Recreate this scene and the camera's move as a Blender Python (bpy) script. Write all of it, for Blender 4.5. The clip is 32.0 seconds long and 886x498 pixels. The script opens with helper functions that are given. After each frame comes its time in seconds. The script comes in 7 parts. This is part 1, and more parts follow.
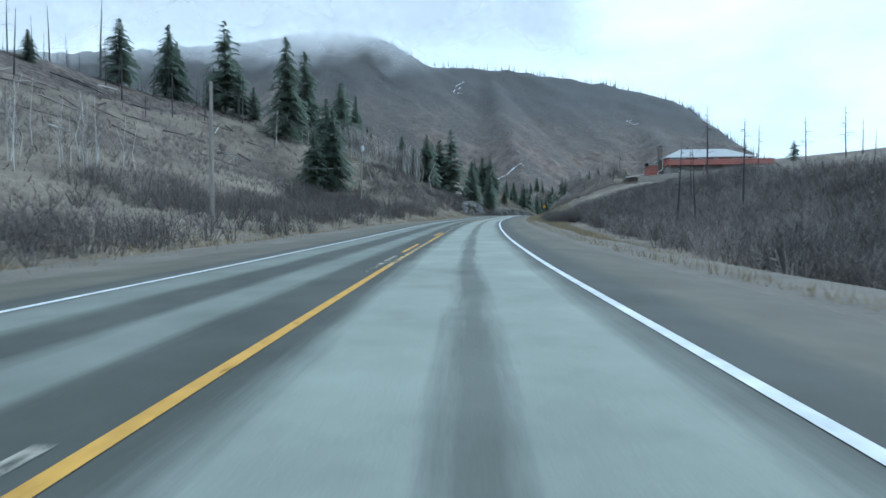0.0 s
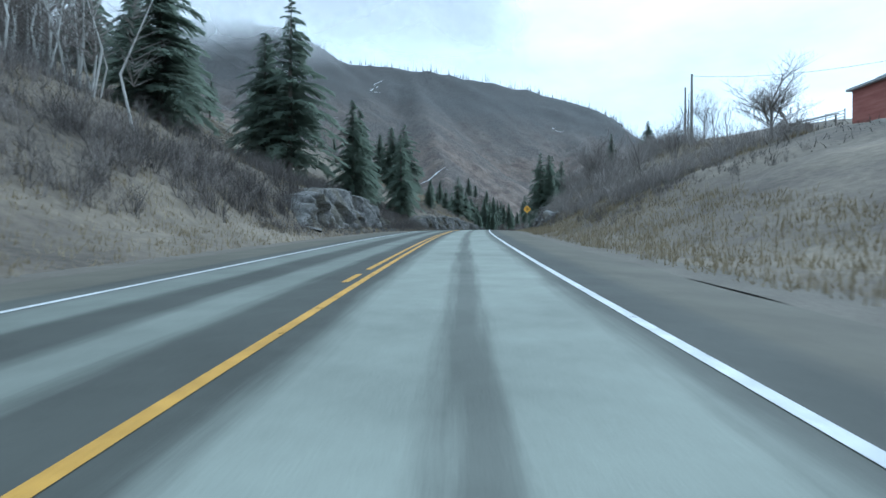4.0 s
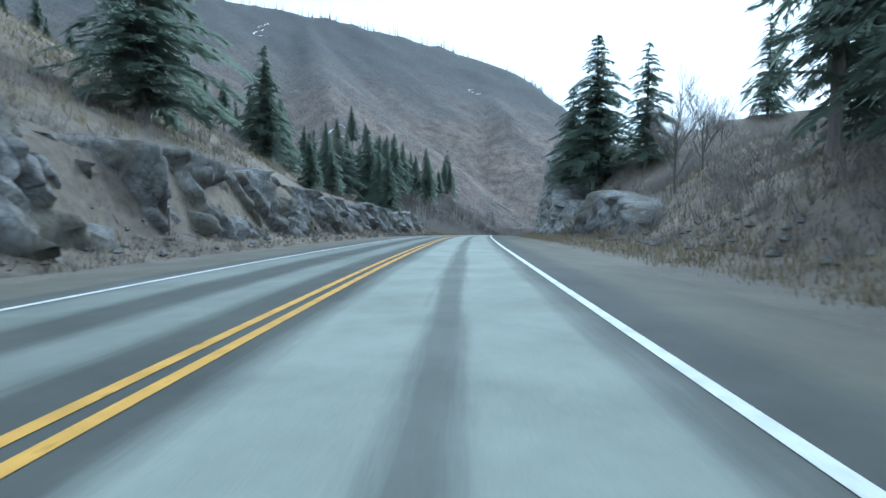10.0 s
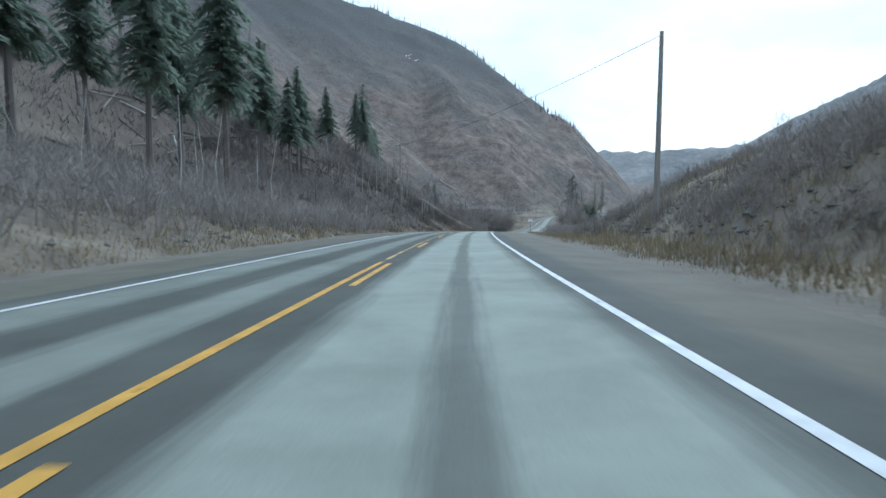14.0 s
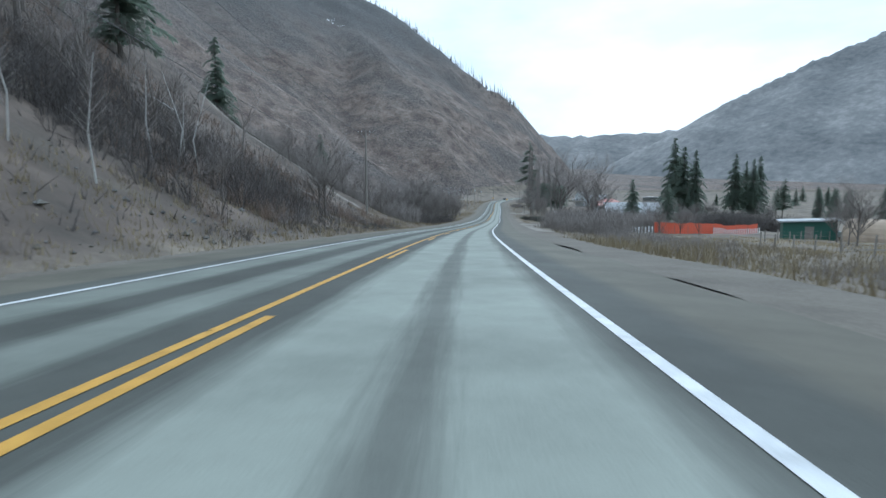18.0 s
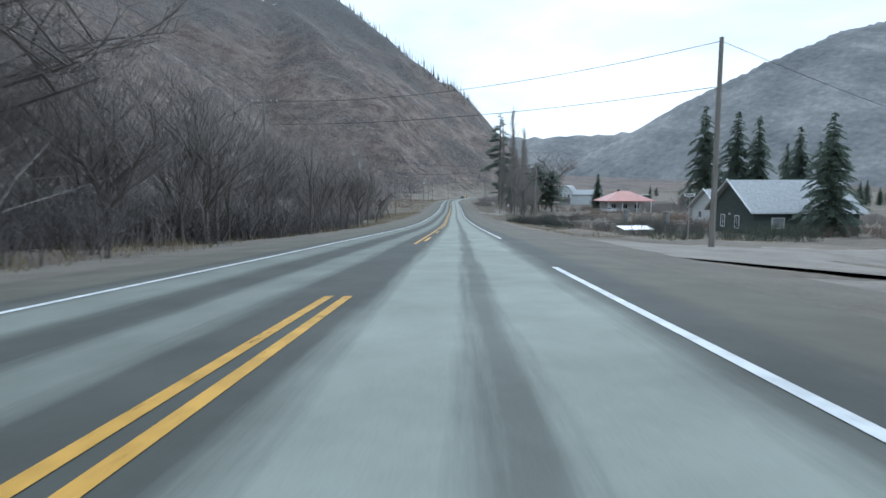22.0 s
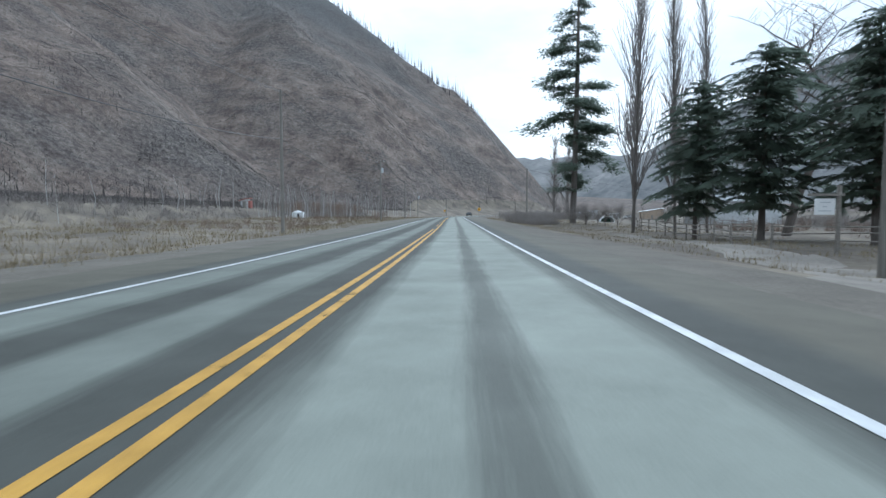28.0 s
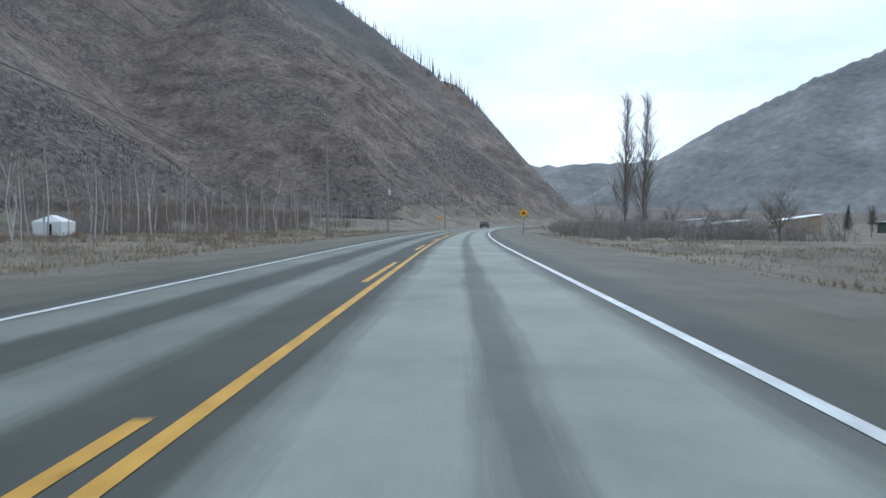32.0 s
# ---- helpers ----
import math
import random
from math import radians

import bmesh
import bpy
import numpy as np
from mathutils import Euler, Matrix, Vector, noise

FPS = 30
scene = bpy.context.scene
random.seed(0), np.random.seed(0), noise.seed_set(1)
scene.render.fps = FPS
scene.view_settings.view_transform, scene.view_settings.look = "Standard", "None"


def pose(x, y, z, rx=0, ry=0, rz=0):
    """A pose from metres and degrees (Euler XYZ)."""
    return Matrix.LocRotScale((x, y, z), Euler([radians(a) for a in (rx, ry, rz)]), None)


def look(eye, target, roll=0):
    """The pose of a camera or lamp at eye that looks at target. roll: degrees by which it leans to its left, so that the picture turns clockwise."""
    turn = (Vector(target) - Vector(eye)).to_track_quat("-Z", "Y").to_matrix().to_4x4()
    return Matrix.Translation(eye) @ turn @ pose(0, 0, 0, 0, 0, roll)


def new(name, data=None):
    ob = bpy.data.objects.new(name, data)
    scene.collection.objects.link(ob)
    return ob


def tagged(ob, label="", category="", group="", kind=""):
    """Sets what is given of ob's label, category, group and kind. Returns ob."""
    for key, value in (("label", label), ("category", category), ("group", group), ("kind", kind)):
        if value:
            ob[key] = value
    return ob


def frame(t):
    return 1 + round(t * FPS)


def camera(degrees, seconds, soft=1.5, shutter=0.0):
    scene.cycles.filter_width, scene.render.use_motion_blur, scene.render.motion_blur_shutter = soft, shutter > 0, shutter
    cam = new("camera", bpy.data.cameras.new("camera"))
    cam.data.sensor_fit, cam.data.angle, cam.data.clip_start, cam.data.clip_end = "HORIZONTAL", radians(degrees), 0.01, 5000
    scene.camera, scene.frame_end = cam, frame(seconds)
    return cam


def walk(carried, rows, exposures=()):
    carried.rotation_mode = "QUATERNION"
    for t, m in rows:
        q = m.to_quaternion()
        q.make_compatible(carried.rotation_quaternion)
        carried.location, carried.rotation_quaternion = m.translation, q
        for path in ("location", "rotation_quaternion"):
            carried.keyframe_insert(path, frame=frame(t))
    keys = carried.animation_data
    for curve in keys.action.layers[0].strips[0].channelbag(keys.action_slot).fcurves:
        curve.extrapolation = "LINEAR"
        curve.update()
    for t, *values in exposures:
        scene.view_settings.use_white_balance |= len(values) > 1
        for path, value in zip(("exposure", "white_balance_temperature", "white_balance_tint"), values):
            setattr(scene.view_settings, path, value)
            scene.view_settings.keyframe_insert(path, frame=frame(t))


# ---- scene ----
# ---------------------------------------------------------------- camera
cam = camera(76.2, 32.0, soft=1.5, shutter=0.12)

# seconds, place (x, y, z), heading and tilt in degrees
PATH = [
    (0.0, 0.00, 0.00, 0.00, -0.00, -1.44), (0.5, 0.48, 13.39, 0.39, -0.99, -1.19), (1.0, 1.22, 26.76, 0.87, -2.13, -0.74),
    (1.5, 2.21, 40.11, 1.44, -3.18, -0.39), (2.0, 3.44, 53.44, 2.05, -4.19, -0.47), (2.5, 4.89, 66.75, 2.61, -5.15, -0.77),
    (3.0, 6.58, 80.03, 3.11, -6.19, -0.86), (3.5, 8.51, 93.28, 3.64, -7.18, -0.61), (4.0, 10.64, 106.50, 4.22, -7.91, -0.47),
    (4.5, 12.91, 119.69, 4.81, -8.49, -0.44), (5.0, 15.32, 132.85, 5.41, -9.07, -0.50), (5.5, 17.86, 145.98, 5.97, -9.75, -0.64),
    (6.0, 20.59, 159.07, 6.51, -10.65, -0.84), (6.5, 23.53, 172.12, 6.96, -11.60, -1.30), (7.0, 26.67, 185.11, 7.32, -12.39, -1.55),
    (7.5, 29.97, 198.05, 7.64, -13.11, -1.78), (8.0, 33.46, 210.95, 7.86, -14.05, -2.27), (8.5, 37.15, 223.78, 7.98, -14.85, -2.69),
    (9.0, 40.99, 236.56, 8.05, -15.46, -2.72), (9.5, 44.98, 249.28, 8.10, -16.16, -2.88), (10.0, 49.12, 261.94, 8.10, -16.90, -3.13),
    (10.5, 53.40, 274.55, 8.02, -17.50, -3.57), (11.0, 57.82, 287.10, 7.85, -18.10, -3.85), (11.5, 62.36, 299.59, 7.66, -18.71, -3.86),
    (12.0, 67.05, 312.01, 7.41, -19.59, -4.30), (12.5, 71.95, 324.34, 7.08, -20.58, -4.50), (13.0, 77.04, 336.57, 6.74, -21.49, -4.44),
    (13.5, 82.31, 348.70, 6.38, -22.27, -4.74), (14.0, 87.73, 360.75, 5.94, -23.04, -5.08), (14.5, 93.31, 372.70, 5.44, -23.80, -5.21),
    (15.0, 99.03, 384.57, 4.94, -24.60, -5.19), (15.5, 104.92, 396.33, 4.42, -25.46, -5.35), (16.0, 110.99, 407.98, 3.84, -26.38, -5.74),
    (16.5, 117.24, 419.52, 3.16, -27.30, -6.18), (17.0, 123.66, 430.97, 2.43, -28.13, -6.20), (17.5, 130.24, 442.32, 1.70, -28.95, -6.19),
    (18.0, 136.97, 453.58, 0.94, -29.56, -6.44), (18.5, 143.81, 464.78, 0.16, -30.08, -6.34), (19.0, 150.76, 475.91, -0.63, -30.81, -6.57),
    (19.5, 157.87, 486.94, -1.45, -31.66, -6.55), (20.0, 165.15, 497.86, -2.27, -32.50, -6.63), (20.5, 172.57, 508.66, -3.10, -33.31, -6.61),
    (21.0, 180.13, 519.34, -3.89, -34.08, -6.25), (21.5, 187.78, 529.94, -4.63, -34.32, -6.29), (22.0, 195.42, 540.50, -5.35, -34.30, -6.04),
    (22.5, 203.07, 551.04, -6.01, -34.48, -5.74), (23.0, 210.72, 561.54, -6.63, -34.51, -5.77), (23.5, 218.35, 572.03, -7.27, -34.34, -5.85),
    (24.0, 225.92, 582.53, -7.89, -34.15, -5.62), (24.5, 233.45, 593.04, -8.45, -33.89, -5.35), (25.0, 240.92, 603.58, -8.95, -33.60, -5.12),
    (25.5, 248.34, 614.15, -9.39, -33.39, -4.79), (26.0, 255.74, 624.72, -9.77, -33.45, -4.58), (26.5, 263.15, 635.27, -10.10, -33.66, -4.41),
    (27.0, 270.61, 645.77, -10.40, -33.90, -4.21), (27.5, 278.10, 656.24, -10.64, -34.08, -3.94), (28.0, 285.60, 666.69, -10.81, -34.09, -3.57),
    (28.5, 293.08, 677.14, -10.90, -33.99, -3.24), (29.0, 300.54, 687.61, -10.92, -33.77, -3.01), (29.5, 307.95, 698.11, -10.92, -33.50, -2.91),
    (30.0, 315.32, 708.63, -10.87, -33.39, -2.71), (30.5, 322.68, 719.16, -10.82, -33.36, -2.82), (31.0, 330.04, 729.68, -10.78, -33.44, -2.83),
    (31.5, 337.44, 740.18, -10.74, -33.71, -2.83), (32.0, 344.86, 750.66, -10.68, -33.73, -2.58),
]
walk(cam, [(t, pose(x, y, z, 90 + tilt, 0.0, turn)) for t, x, y, z, turn, tilt in PATH],
     exposures=[(0.0, 0.4, 4950, 0), (7.0, 0.62, 4850, 0), (8.0, 0.78, 4800, 0), (9.0, 0.8, 4800, 0), (11.0, 0.92, 4900, 1), (13.0, 0.85, 5000, 2), (14.0, 0.48, 5100, 3), (17.0, 0.38, 5200, 4),
                (22.0, 0.38, 5300, 6), (28.0, 0.4, 5350, 7), (32.0, 0.22, 5350, 7)])

# ---------------------------------------------------------------- world and sun
world = bpy.data.worlds.new("overcast_sky")
scene.world = world
world.use_nodes = True


def build_world():
    nt = world.node_tree
    nt.nodes.clear()
    link = nt.links.new
    out = nt.nodes.new("ShaderNodeOutputWorld")
    bg = nt.nodes.new("ShaderNodeBackground")
    sky = nt.nodes.new("ShaderNodeTexSky")
    sky.sky_type, sky.sun_disc = "NISHITA", False
    sky.sun_elevation, sky.sun_rotation = radians(28), radians(50)
    gain = nt.nodes.new("ShaderNodeVectorMath")
    gain.operation = "SCALE"
    gain.inputs["Scale"].default_value = 0.10
    co = nt.nodes.new("ShaderNodeTexCoord")
    mp = nt.nodes.new("ShaderNodeMapping")
    mp.inputs["Scale"].default_value = (1.6, 1.6, 4.2)
    n1 = nt.nodes.new("ShaderNodeTexNoise")
    n1.inputs["Scale"].default_value, n1.inputs["Detail"].default_value = 1.7, 6.0
    n1.inputs["Roughness"].default_value = 0.52
    ramp = nt.nodes.new("ShaderNodeValToRGB")
    ramp.color_ramp.elements[0].position, ramp.color_ramp.elements[1].position = 0.34, 0.66
    ramp.color_ramp.elements[0].color = (0.68, 0.75, 0.79, 1)
    ramp.color_ramp.elements[1].color = (1.04, 1.04, 1.02, 1)
    mix = nt.nodes.new("ShaderNodeMix")
    mix.data_type = "RGBA"
    mix.inputs["Factor"].default_value = 0.88
    link(co.outputs["Generated"], mp.inputs["Vector"])
    link(mp.outputs["Vector"], n1.inputs["Vector"])
    link(n1.outputs["Fac"], ramp.inputs["Fac"])
    link(sky.outputs["Color"], gain.inputs[0])
    link(gain.outputs["Vector"], mix.inputs["A"])
    link(ramp.outputs["Color"], mix.inputs["B"])
    link(mix.outputs["Result"], bg.inputs["Color"])
    bg.inputs["Strength"].default_value = 1.0
    link(bg.outputs["Background"], out.inputs["Surface"])


build_world()
sun = new("sun", bpy.data.lights.new("sun", "SUN"))
sun.data.energy, sun.data.angle, sun.data.color = 1.35, radians(25), (1.0, 0.97, 0.92)
sun.matrix_world = look((0, 0, 200), (-150, -130, 60))

# ---------------------------------------------------------------- materials


def material(name, stops, scale=1.0, rough=0.9, bump=0.3, detail=8.0, fine=14.0, metal=0.0, stretch=(1, 1, 1), spot=0.35, jitter=0.0, reach=0.05):
    """A grained surface: a broad and a fine noise choose among the colours, and give relief."""
    m = bpy.data.materials.new(name)
    m.use_nodes = True
    nt = m.node_tree
    link = nt.links.new
    bsdf = nt.nodes["Principled BSDF"]
    bsdf.inputs["Roughness"].default_value, bsdf.inputs["Metallic"].default_value = rough, metal
    bsdf.inputs["Specular IOR Level"].default_value = 0.25
    co = nt.nodes.new("ShaderNodeTexCoord")
    mp = nt.nodes.new("ShaderNodeMapping")
    mp.inputs["Scale"].default_value = stretch
    link(co.outputs["Object"], mp.inputs["Vector"])
    a = nt.nodes.new("ShaderNodeTexNoise")
    b = nt.nodes.new("ShaderNodeTexNoise")
    for n, s in ((a, scale), (b, scale * fine)):
        n.inputs["Scale"].default_value, n.inputs["Detail"].default_value = s, detail
        n.inputs["Roughness"].default_value = 0.62
        link(mp.outputs["Vector"], n.inputs["Vector"])
    mix = nt.nodes.new("ShaderNodeMix")
    mix.inputs["Factor"].default_value = spot
    link(a.outputs["Fac"], mix.inputs["A"])
    link(b.outputs["Fac"], mix.inputs["B"])
    value = mix.outputs["Result"]
    if jitter:
        info = nt.nodes.new("ShaderNodeObjectInfo")
        add = nt.nodes.new("ShaderNodeMath")
        add.operation = "MULTIPLY_ADD"
        add.inputs[1].default_value = jitter
        link(info.outputs["Random"], add.inputs[0])
        link(value, add.inputs[2])
        value = add.outputs["Value"]
    ramp = nt.nodes.new("ShaderNodeValToRGB")
    el = ramp.color_ramp.elements
    lo, hi = 0.36, 0.64 + jitter
    while len(el) < len(stops):
        el.new(0.5)
    for i, c in enumerate(stops):
        el[i].position = lo + (hi - lo) * i / (len(stops) - 1)
        el[i].color = (*c, 1)
    link(value, ramp.inputs["Fac"])
    link(ramp.outputs["Color"], bsdf.inputs["Base Color"])
    bp = nt.nodes.new("ShaderNodeBump")
    bp.inputs["Strength"].default_value, bp.inputs["Distance"].default_value = bump, reach
    link(b.outputs["Fac"], bp.inputs["Height"])
    link(bp.outputs["Normal"], bsdf.inputs["Normal"])
    return m


def plain(name, colour, rough=0.6, metal=0.0, vary=0.12, scale=6.0):
    """A painted or manufactured surface with slight dirt."""
    lo = tuple(max(0.0, c * (1 - vary)) for c in colour)
    hi = tuple(min(1.0, c * (1 + vary)) for c in colour)
    return material(name, [lo, hi], scale=scale, rough=rough, bump=0.08, metal=metal, reach=0.01)


def let_light_through(m, colour, share):
    """Thin foliage: part of the light passes."""
    nt = m.node_tree
    out = nt.nodes["Material Output"]
    mix, tra = nt.nodes.new("ShaderNodeMixShader"), nt.nodes.new("ShaderNodeBsdfTranslucent")
    tra.inputs["Color"].default_value = (*colour, 1)
    mix.inputs[0].default_value = share
    nt.links.new(nt.nodes["Principled BSDF"].outputs[0], mix.inputs[1])
    nt.links.new(tra.outputs[0], mix.inputs[2])
    nt.links.new(mix.outputs[0], out.inputs["Surface"])


def fractured_rock(name, k):
    """Grey rock: upright streaks and stains, dark cracks along the joints, pale lichen, some rust and moss."""
    m = material(name, [(0.21 * k, 0.21 * k, 0.205 * k), (0.29 * k, 0.29 * k, 0.28 * k), (0.36 * k, 0.357 * k, 0.345 * k), (0.45 * k, 0.446 * k, 0.43 * k)], 0.5, 0.92, 0.7, 12, 6, spot=0.45, reach=0.12)
    nt = m.node_tree
    link = nt.links.new
    bsdf = nt.nodes["Principled BSDF"]
    base = bsdf.inputs["Base Color"].links[0].from_socket
    co = nt.nodes.new("ShaderNodeTexCoord")
    for stretch, scale, lo, hi, a, b in (((1, 1, .3), .8, .40, .60, .75, 1.2), ((1, 1, .45), 2.6, .36, .47, .62, 1.0), ((1, 1, .8), 5.5, .33, .60, .75, 1.15)):
        mp = nt.nodes.new("ShaderNodeMapping")
        mp.inputs["Scale"].default_value = stretch
        mp.inputs["Rotation"].default_value = (.35, .3, .3)
        link(co.outputs["Object"], mp.inputs["Vector"])
        n = nt.nodes.new("ShaderNodeTexNoise")
        n.inputs["Scale"].default_value, n.inputs["Detail"].default_value, n.inputs["Roughness"].default_value = scale, 9, .68
        link(mp.outputs["Vector"], n.inputs["Vector"])
        r = nt.nodes.new("ShaderNodeMapRange")
        r.inputs["From Min"].default_value, r.inputs["From Max"].default_value = lo, hi
        r.inputs["To Min"].default_value, r.inputs["To Max"].default_value = a, b
        link(n.outputs["Fac"], r.inputs["Value"])
        sc = nt.nodes.new("ShaderNodeVectorMath")
        sc.operation = "SCALE"
        link(base, sc.inputs[0])
        link(r.outputs["Result"], sc.inputs["Scale"])
        base = sc.outputs["Vector"]
    # open joints between the blocks
    warp = nt.nodes.new("ShaderNodeTexNoise")
    warp.inputs["Scale"].default_value, warp.inputs["Detail"].default_value = 1.1, 5
    link(co.outputs["Object"], warp.inputs["Vector"])
    bend = nt.nodes.new("ShaderNodeVectorMath")
    bend.operation = "MULTIPLY_ADD"
    bend.inputs[1].default_value = (.9, .9, .9)
    link(warp.outputs["Color"], bend.inputs[0])
    link(co.outputs["Object"], bend.inputs[2])
    for scale, wide in ((.42, .03), (1.15, .045)):
        mp = nt.nodes.new("ShaderNodeMapping")
        mp.inputs["Scale"].default_value = (1, 1, 1.5)
        mp.inputs["Rotation"].default_value = (.2, .25, .5)
        link(bend.outputs["Vector"], mp.inputs["Vector"])
        vo = nt.nodes.new("ShaderNodeTexVoronoi")
        vo.feature = "DISTANCE_TO_EDGE"
        vo.inputs["Scale"].default_value = scale
        link(mp.outputs["Vector"], vo.inputs["Vector"])
        r = nt.nodes.new("ShaderNodeMapRange")
        r.inputs["From Max"].default_value = wide
        r.inputs["To Min"].default_value = .68
        link(vo.outputs["Distance"], r.inputs["Value"])
        sc = nt.nodes.new("ShaderNodeVectorMath")
        sc.operation = "SCALE"
        link(base, sc.inputs[0])
        link(r.outputs["Result"], sc.inputs["Scale"])
        base = sc.outputs["Vector"]
    n = nt.nodes.new("ShaderNodeTexNoise")
    n.inputs["Scale"].default_value, n.inputs["Detail"].default_value = .45, 8
    link(co.outputs["Object"], n.inputs["Vector"])
    r = nt.nodes.new("ShaderNodeMapRange")
    r.inputs["From Min"].default_value, r.inputs["From Max"].default_value, r.inputs["To Max"].default_value = .48, .62, .7
    link(n.outputs["Fac"], r.inputs["Value"])
    moss = nt.nodes.new("ShaderNodeMix")
    moss.data_type = "RGBA"
    moss.inputs["B"].default_value = (.105, .094, .066, 1)
    link(r.outputs["Result"], moss.inputs["Factor"])
    link(base, moss.inputs["A"])
    link(moss.outputs["Result"], bsdf.inputs["Base Color"])
    return m


ROCK = fractured_rock("pale_grey_rock", 0.9)
DARK_ROCK = fractured_rock("dark_grey_schist", 0.54)
EARTH = material("verge_soil_and_dead_grass", [(0.08, 0.07, 0.058), (0.135, 0.117, 0.095), (0.185, 0.16, 0.125), (0.26, 0.225, 0.172)], 0.12, 1.0, 0.6, 10, 18, reach=0.08)


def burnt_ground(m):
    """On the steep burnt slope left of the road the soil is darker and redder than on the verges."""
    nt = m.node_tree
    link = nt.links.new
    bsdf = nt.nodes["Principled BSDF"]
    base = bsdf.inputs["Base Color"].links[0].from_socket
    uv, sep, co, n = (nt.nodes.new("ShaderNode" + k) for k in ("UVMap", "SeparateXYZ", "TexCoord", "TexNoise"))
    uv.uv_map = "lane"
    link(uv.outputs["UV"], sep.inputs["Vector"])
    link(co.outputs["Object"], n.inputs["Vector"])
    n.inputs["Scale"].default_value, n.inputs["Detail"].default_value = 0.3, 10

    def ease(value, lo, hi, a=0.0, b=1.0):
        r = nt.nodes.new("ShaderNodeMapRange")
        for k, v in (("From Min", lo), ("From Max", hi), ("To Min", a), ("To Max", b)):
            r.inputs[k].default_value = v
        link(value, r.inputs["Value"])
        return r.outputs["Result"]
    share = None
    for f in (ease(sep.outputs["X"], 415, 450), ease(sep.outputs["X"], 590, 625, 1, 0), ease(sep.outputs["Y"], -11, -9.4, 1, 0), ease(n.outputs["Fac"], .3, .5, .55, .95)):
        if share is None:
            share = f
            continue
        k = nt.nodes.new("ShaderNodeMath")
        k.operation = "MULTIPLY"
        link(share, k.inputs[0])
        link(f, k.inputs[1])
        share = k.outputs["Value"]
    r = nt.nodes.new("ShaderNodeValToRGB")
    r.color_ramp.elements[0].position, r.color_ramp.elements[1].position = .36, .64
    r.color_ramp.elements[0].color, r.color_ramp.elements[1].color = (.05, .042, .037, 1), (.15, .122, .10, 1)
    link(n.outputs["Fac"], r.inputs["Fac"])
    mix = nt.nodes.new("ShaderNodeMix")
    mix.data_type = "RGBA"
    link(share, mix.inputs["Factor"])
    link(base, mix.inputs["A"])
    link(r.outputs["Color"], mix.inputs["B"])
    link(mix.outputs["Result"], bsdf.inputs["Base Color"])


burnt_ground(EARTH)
GRASS = material("dry_grass", [(0.17, 0.14, 0.085), (0.27, 0.222, 0.14), (0.36, 0.31, 0.21)], 0.6, 1.0, 0.3, jitter=0.0)
GRAVEL = material("gravel_shoulder", [(0.10, 0.091, 0.076), (0.145, 0.132, 0.11), (0.195, 0.178, 0.15)], 0.5, 1.0, 0.5, 10, 30, spot=0.55, reach=0.02)
STRAW = material("straw_pasture_grass", [(0.30, 0.24, 0.13), (0.40, 0.325, 0.19), (0.48, 0.40, 0.26)], 0.3, 1.0, 0.3)
NEEDLES = material("conifer_needles", [(0.07, 0.095, 0.075), (0.105, 0.135, 0.105), (0.15, 0.18, 0.135)], 0.8, 0.9, 0.2, jitter=0.12)
let_light_through(NEEDLES, (0.25, 0.30, 0.24), 0.55)
BARK = material("grey_brown_bark", [(0.10, 0.088, 0.078), (0.17, 0.152, 0.135), (0.24, 0.215, 0.19)], 3.0, 0.95, 0.6, stretch=(1, 1, 0.25), jitter=0.08)
CHAR = material("charred_trunk", [(0.035, 0.033, 0.033), (0.075, 0.07, 0.068), (0.15, 0.14, 0.13)], 1.2, 0.95, 0.5, stretch=(1, 1, 0.2), jitter=0.1)
BIRCH = material("pale_birch_bark", [(0.34, 0.33, 0.31), (0.50, 0.49, 0.46), (0.64, 0.63, 0.60)], 1.5, 0.9, 0.3, stretch=(1, 1, 0.4), jitter=0.1)
TWIG = material("leafless_twigs", [(0.19, 0.17, 0.155), (0.27, 0.245, 0.225), (0.36, 0.33, 0.30)], 0.7, 0.95, 0.2, jitter=0.06)
RUST = material("reddish_dry_brush", [(0.16, 0.115, 0.09), (0.24, 0.18, 0.14), (0.31, 0.245, 0.19)], 0.7, 0.95, 0.2, jitter=0.06)
SAGE = material("grey_green_evergreen_foliage", [(0.05, 0.062, 0.045), (0.085, 0.10, 0.072), (0.125, 0.14, 0.105)], 0.05, 0.95, 0.2)
SCRUB = material("dark_burnt_scrub", [(0.08, 0.074, 0.07), (0.125, 0.113, 0.105), (0.175, 0.16, 0.146)], 0.05, 0.95, 0.2)
POLEWOOD = material("weathered_pole_wood", [(0.15, 0.14, 0.12), (0.24, 0.225, 0.20), (0.32, 0.30, 0.27)], 2.0, 0.9, 0.4, stretch=(4, 4, 0.3), jitter=0.08)
SNOW = material("snow_patch", [(0.75, 0.78, 0.8), (0.9, 0.92, 0.93)], 0.5, 0.8, 0.2)



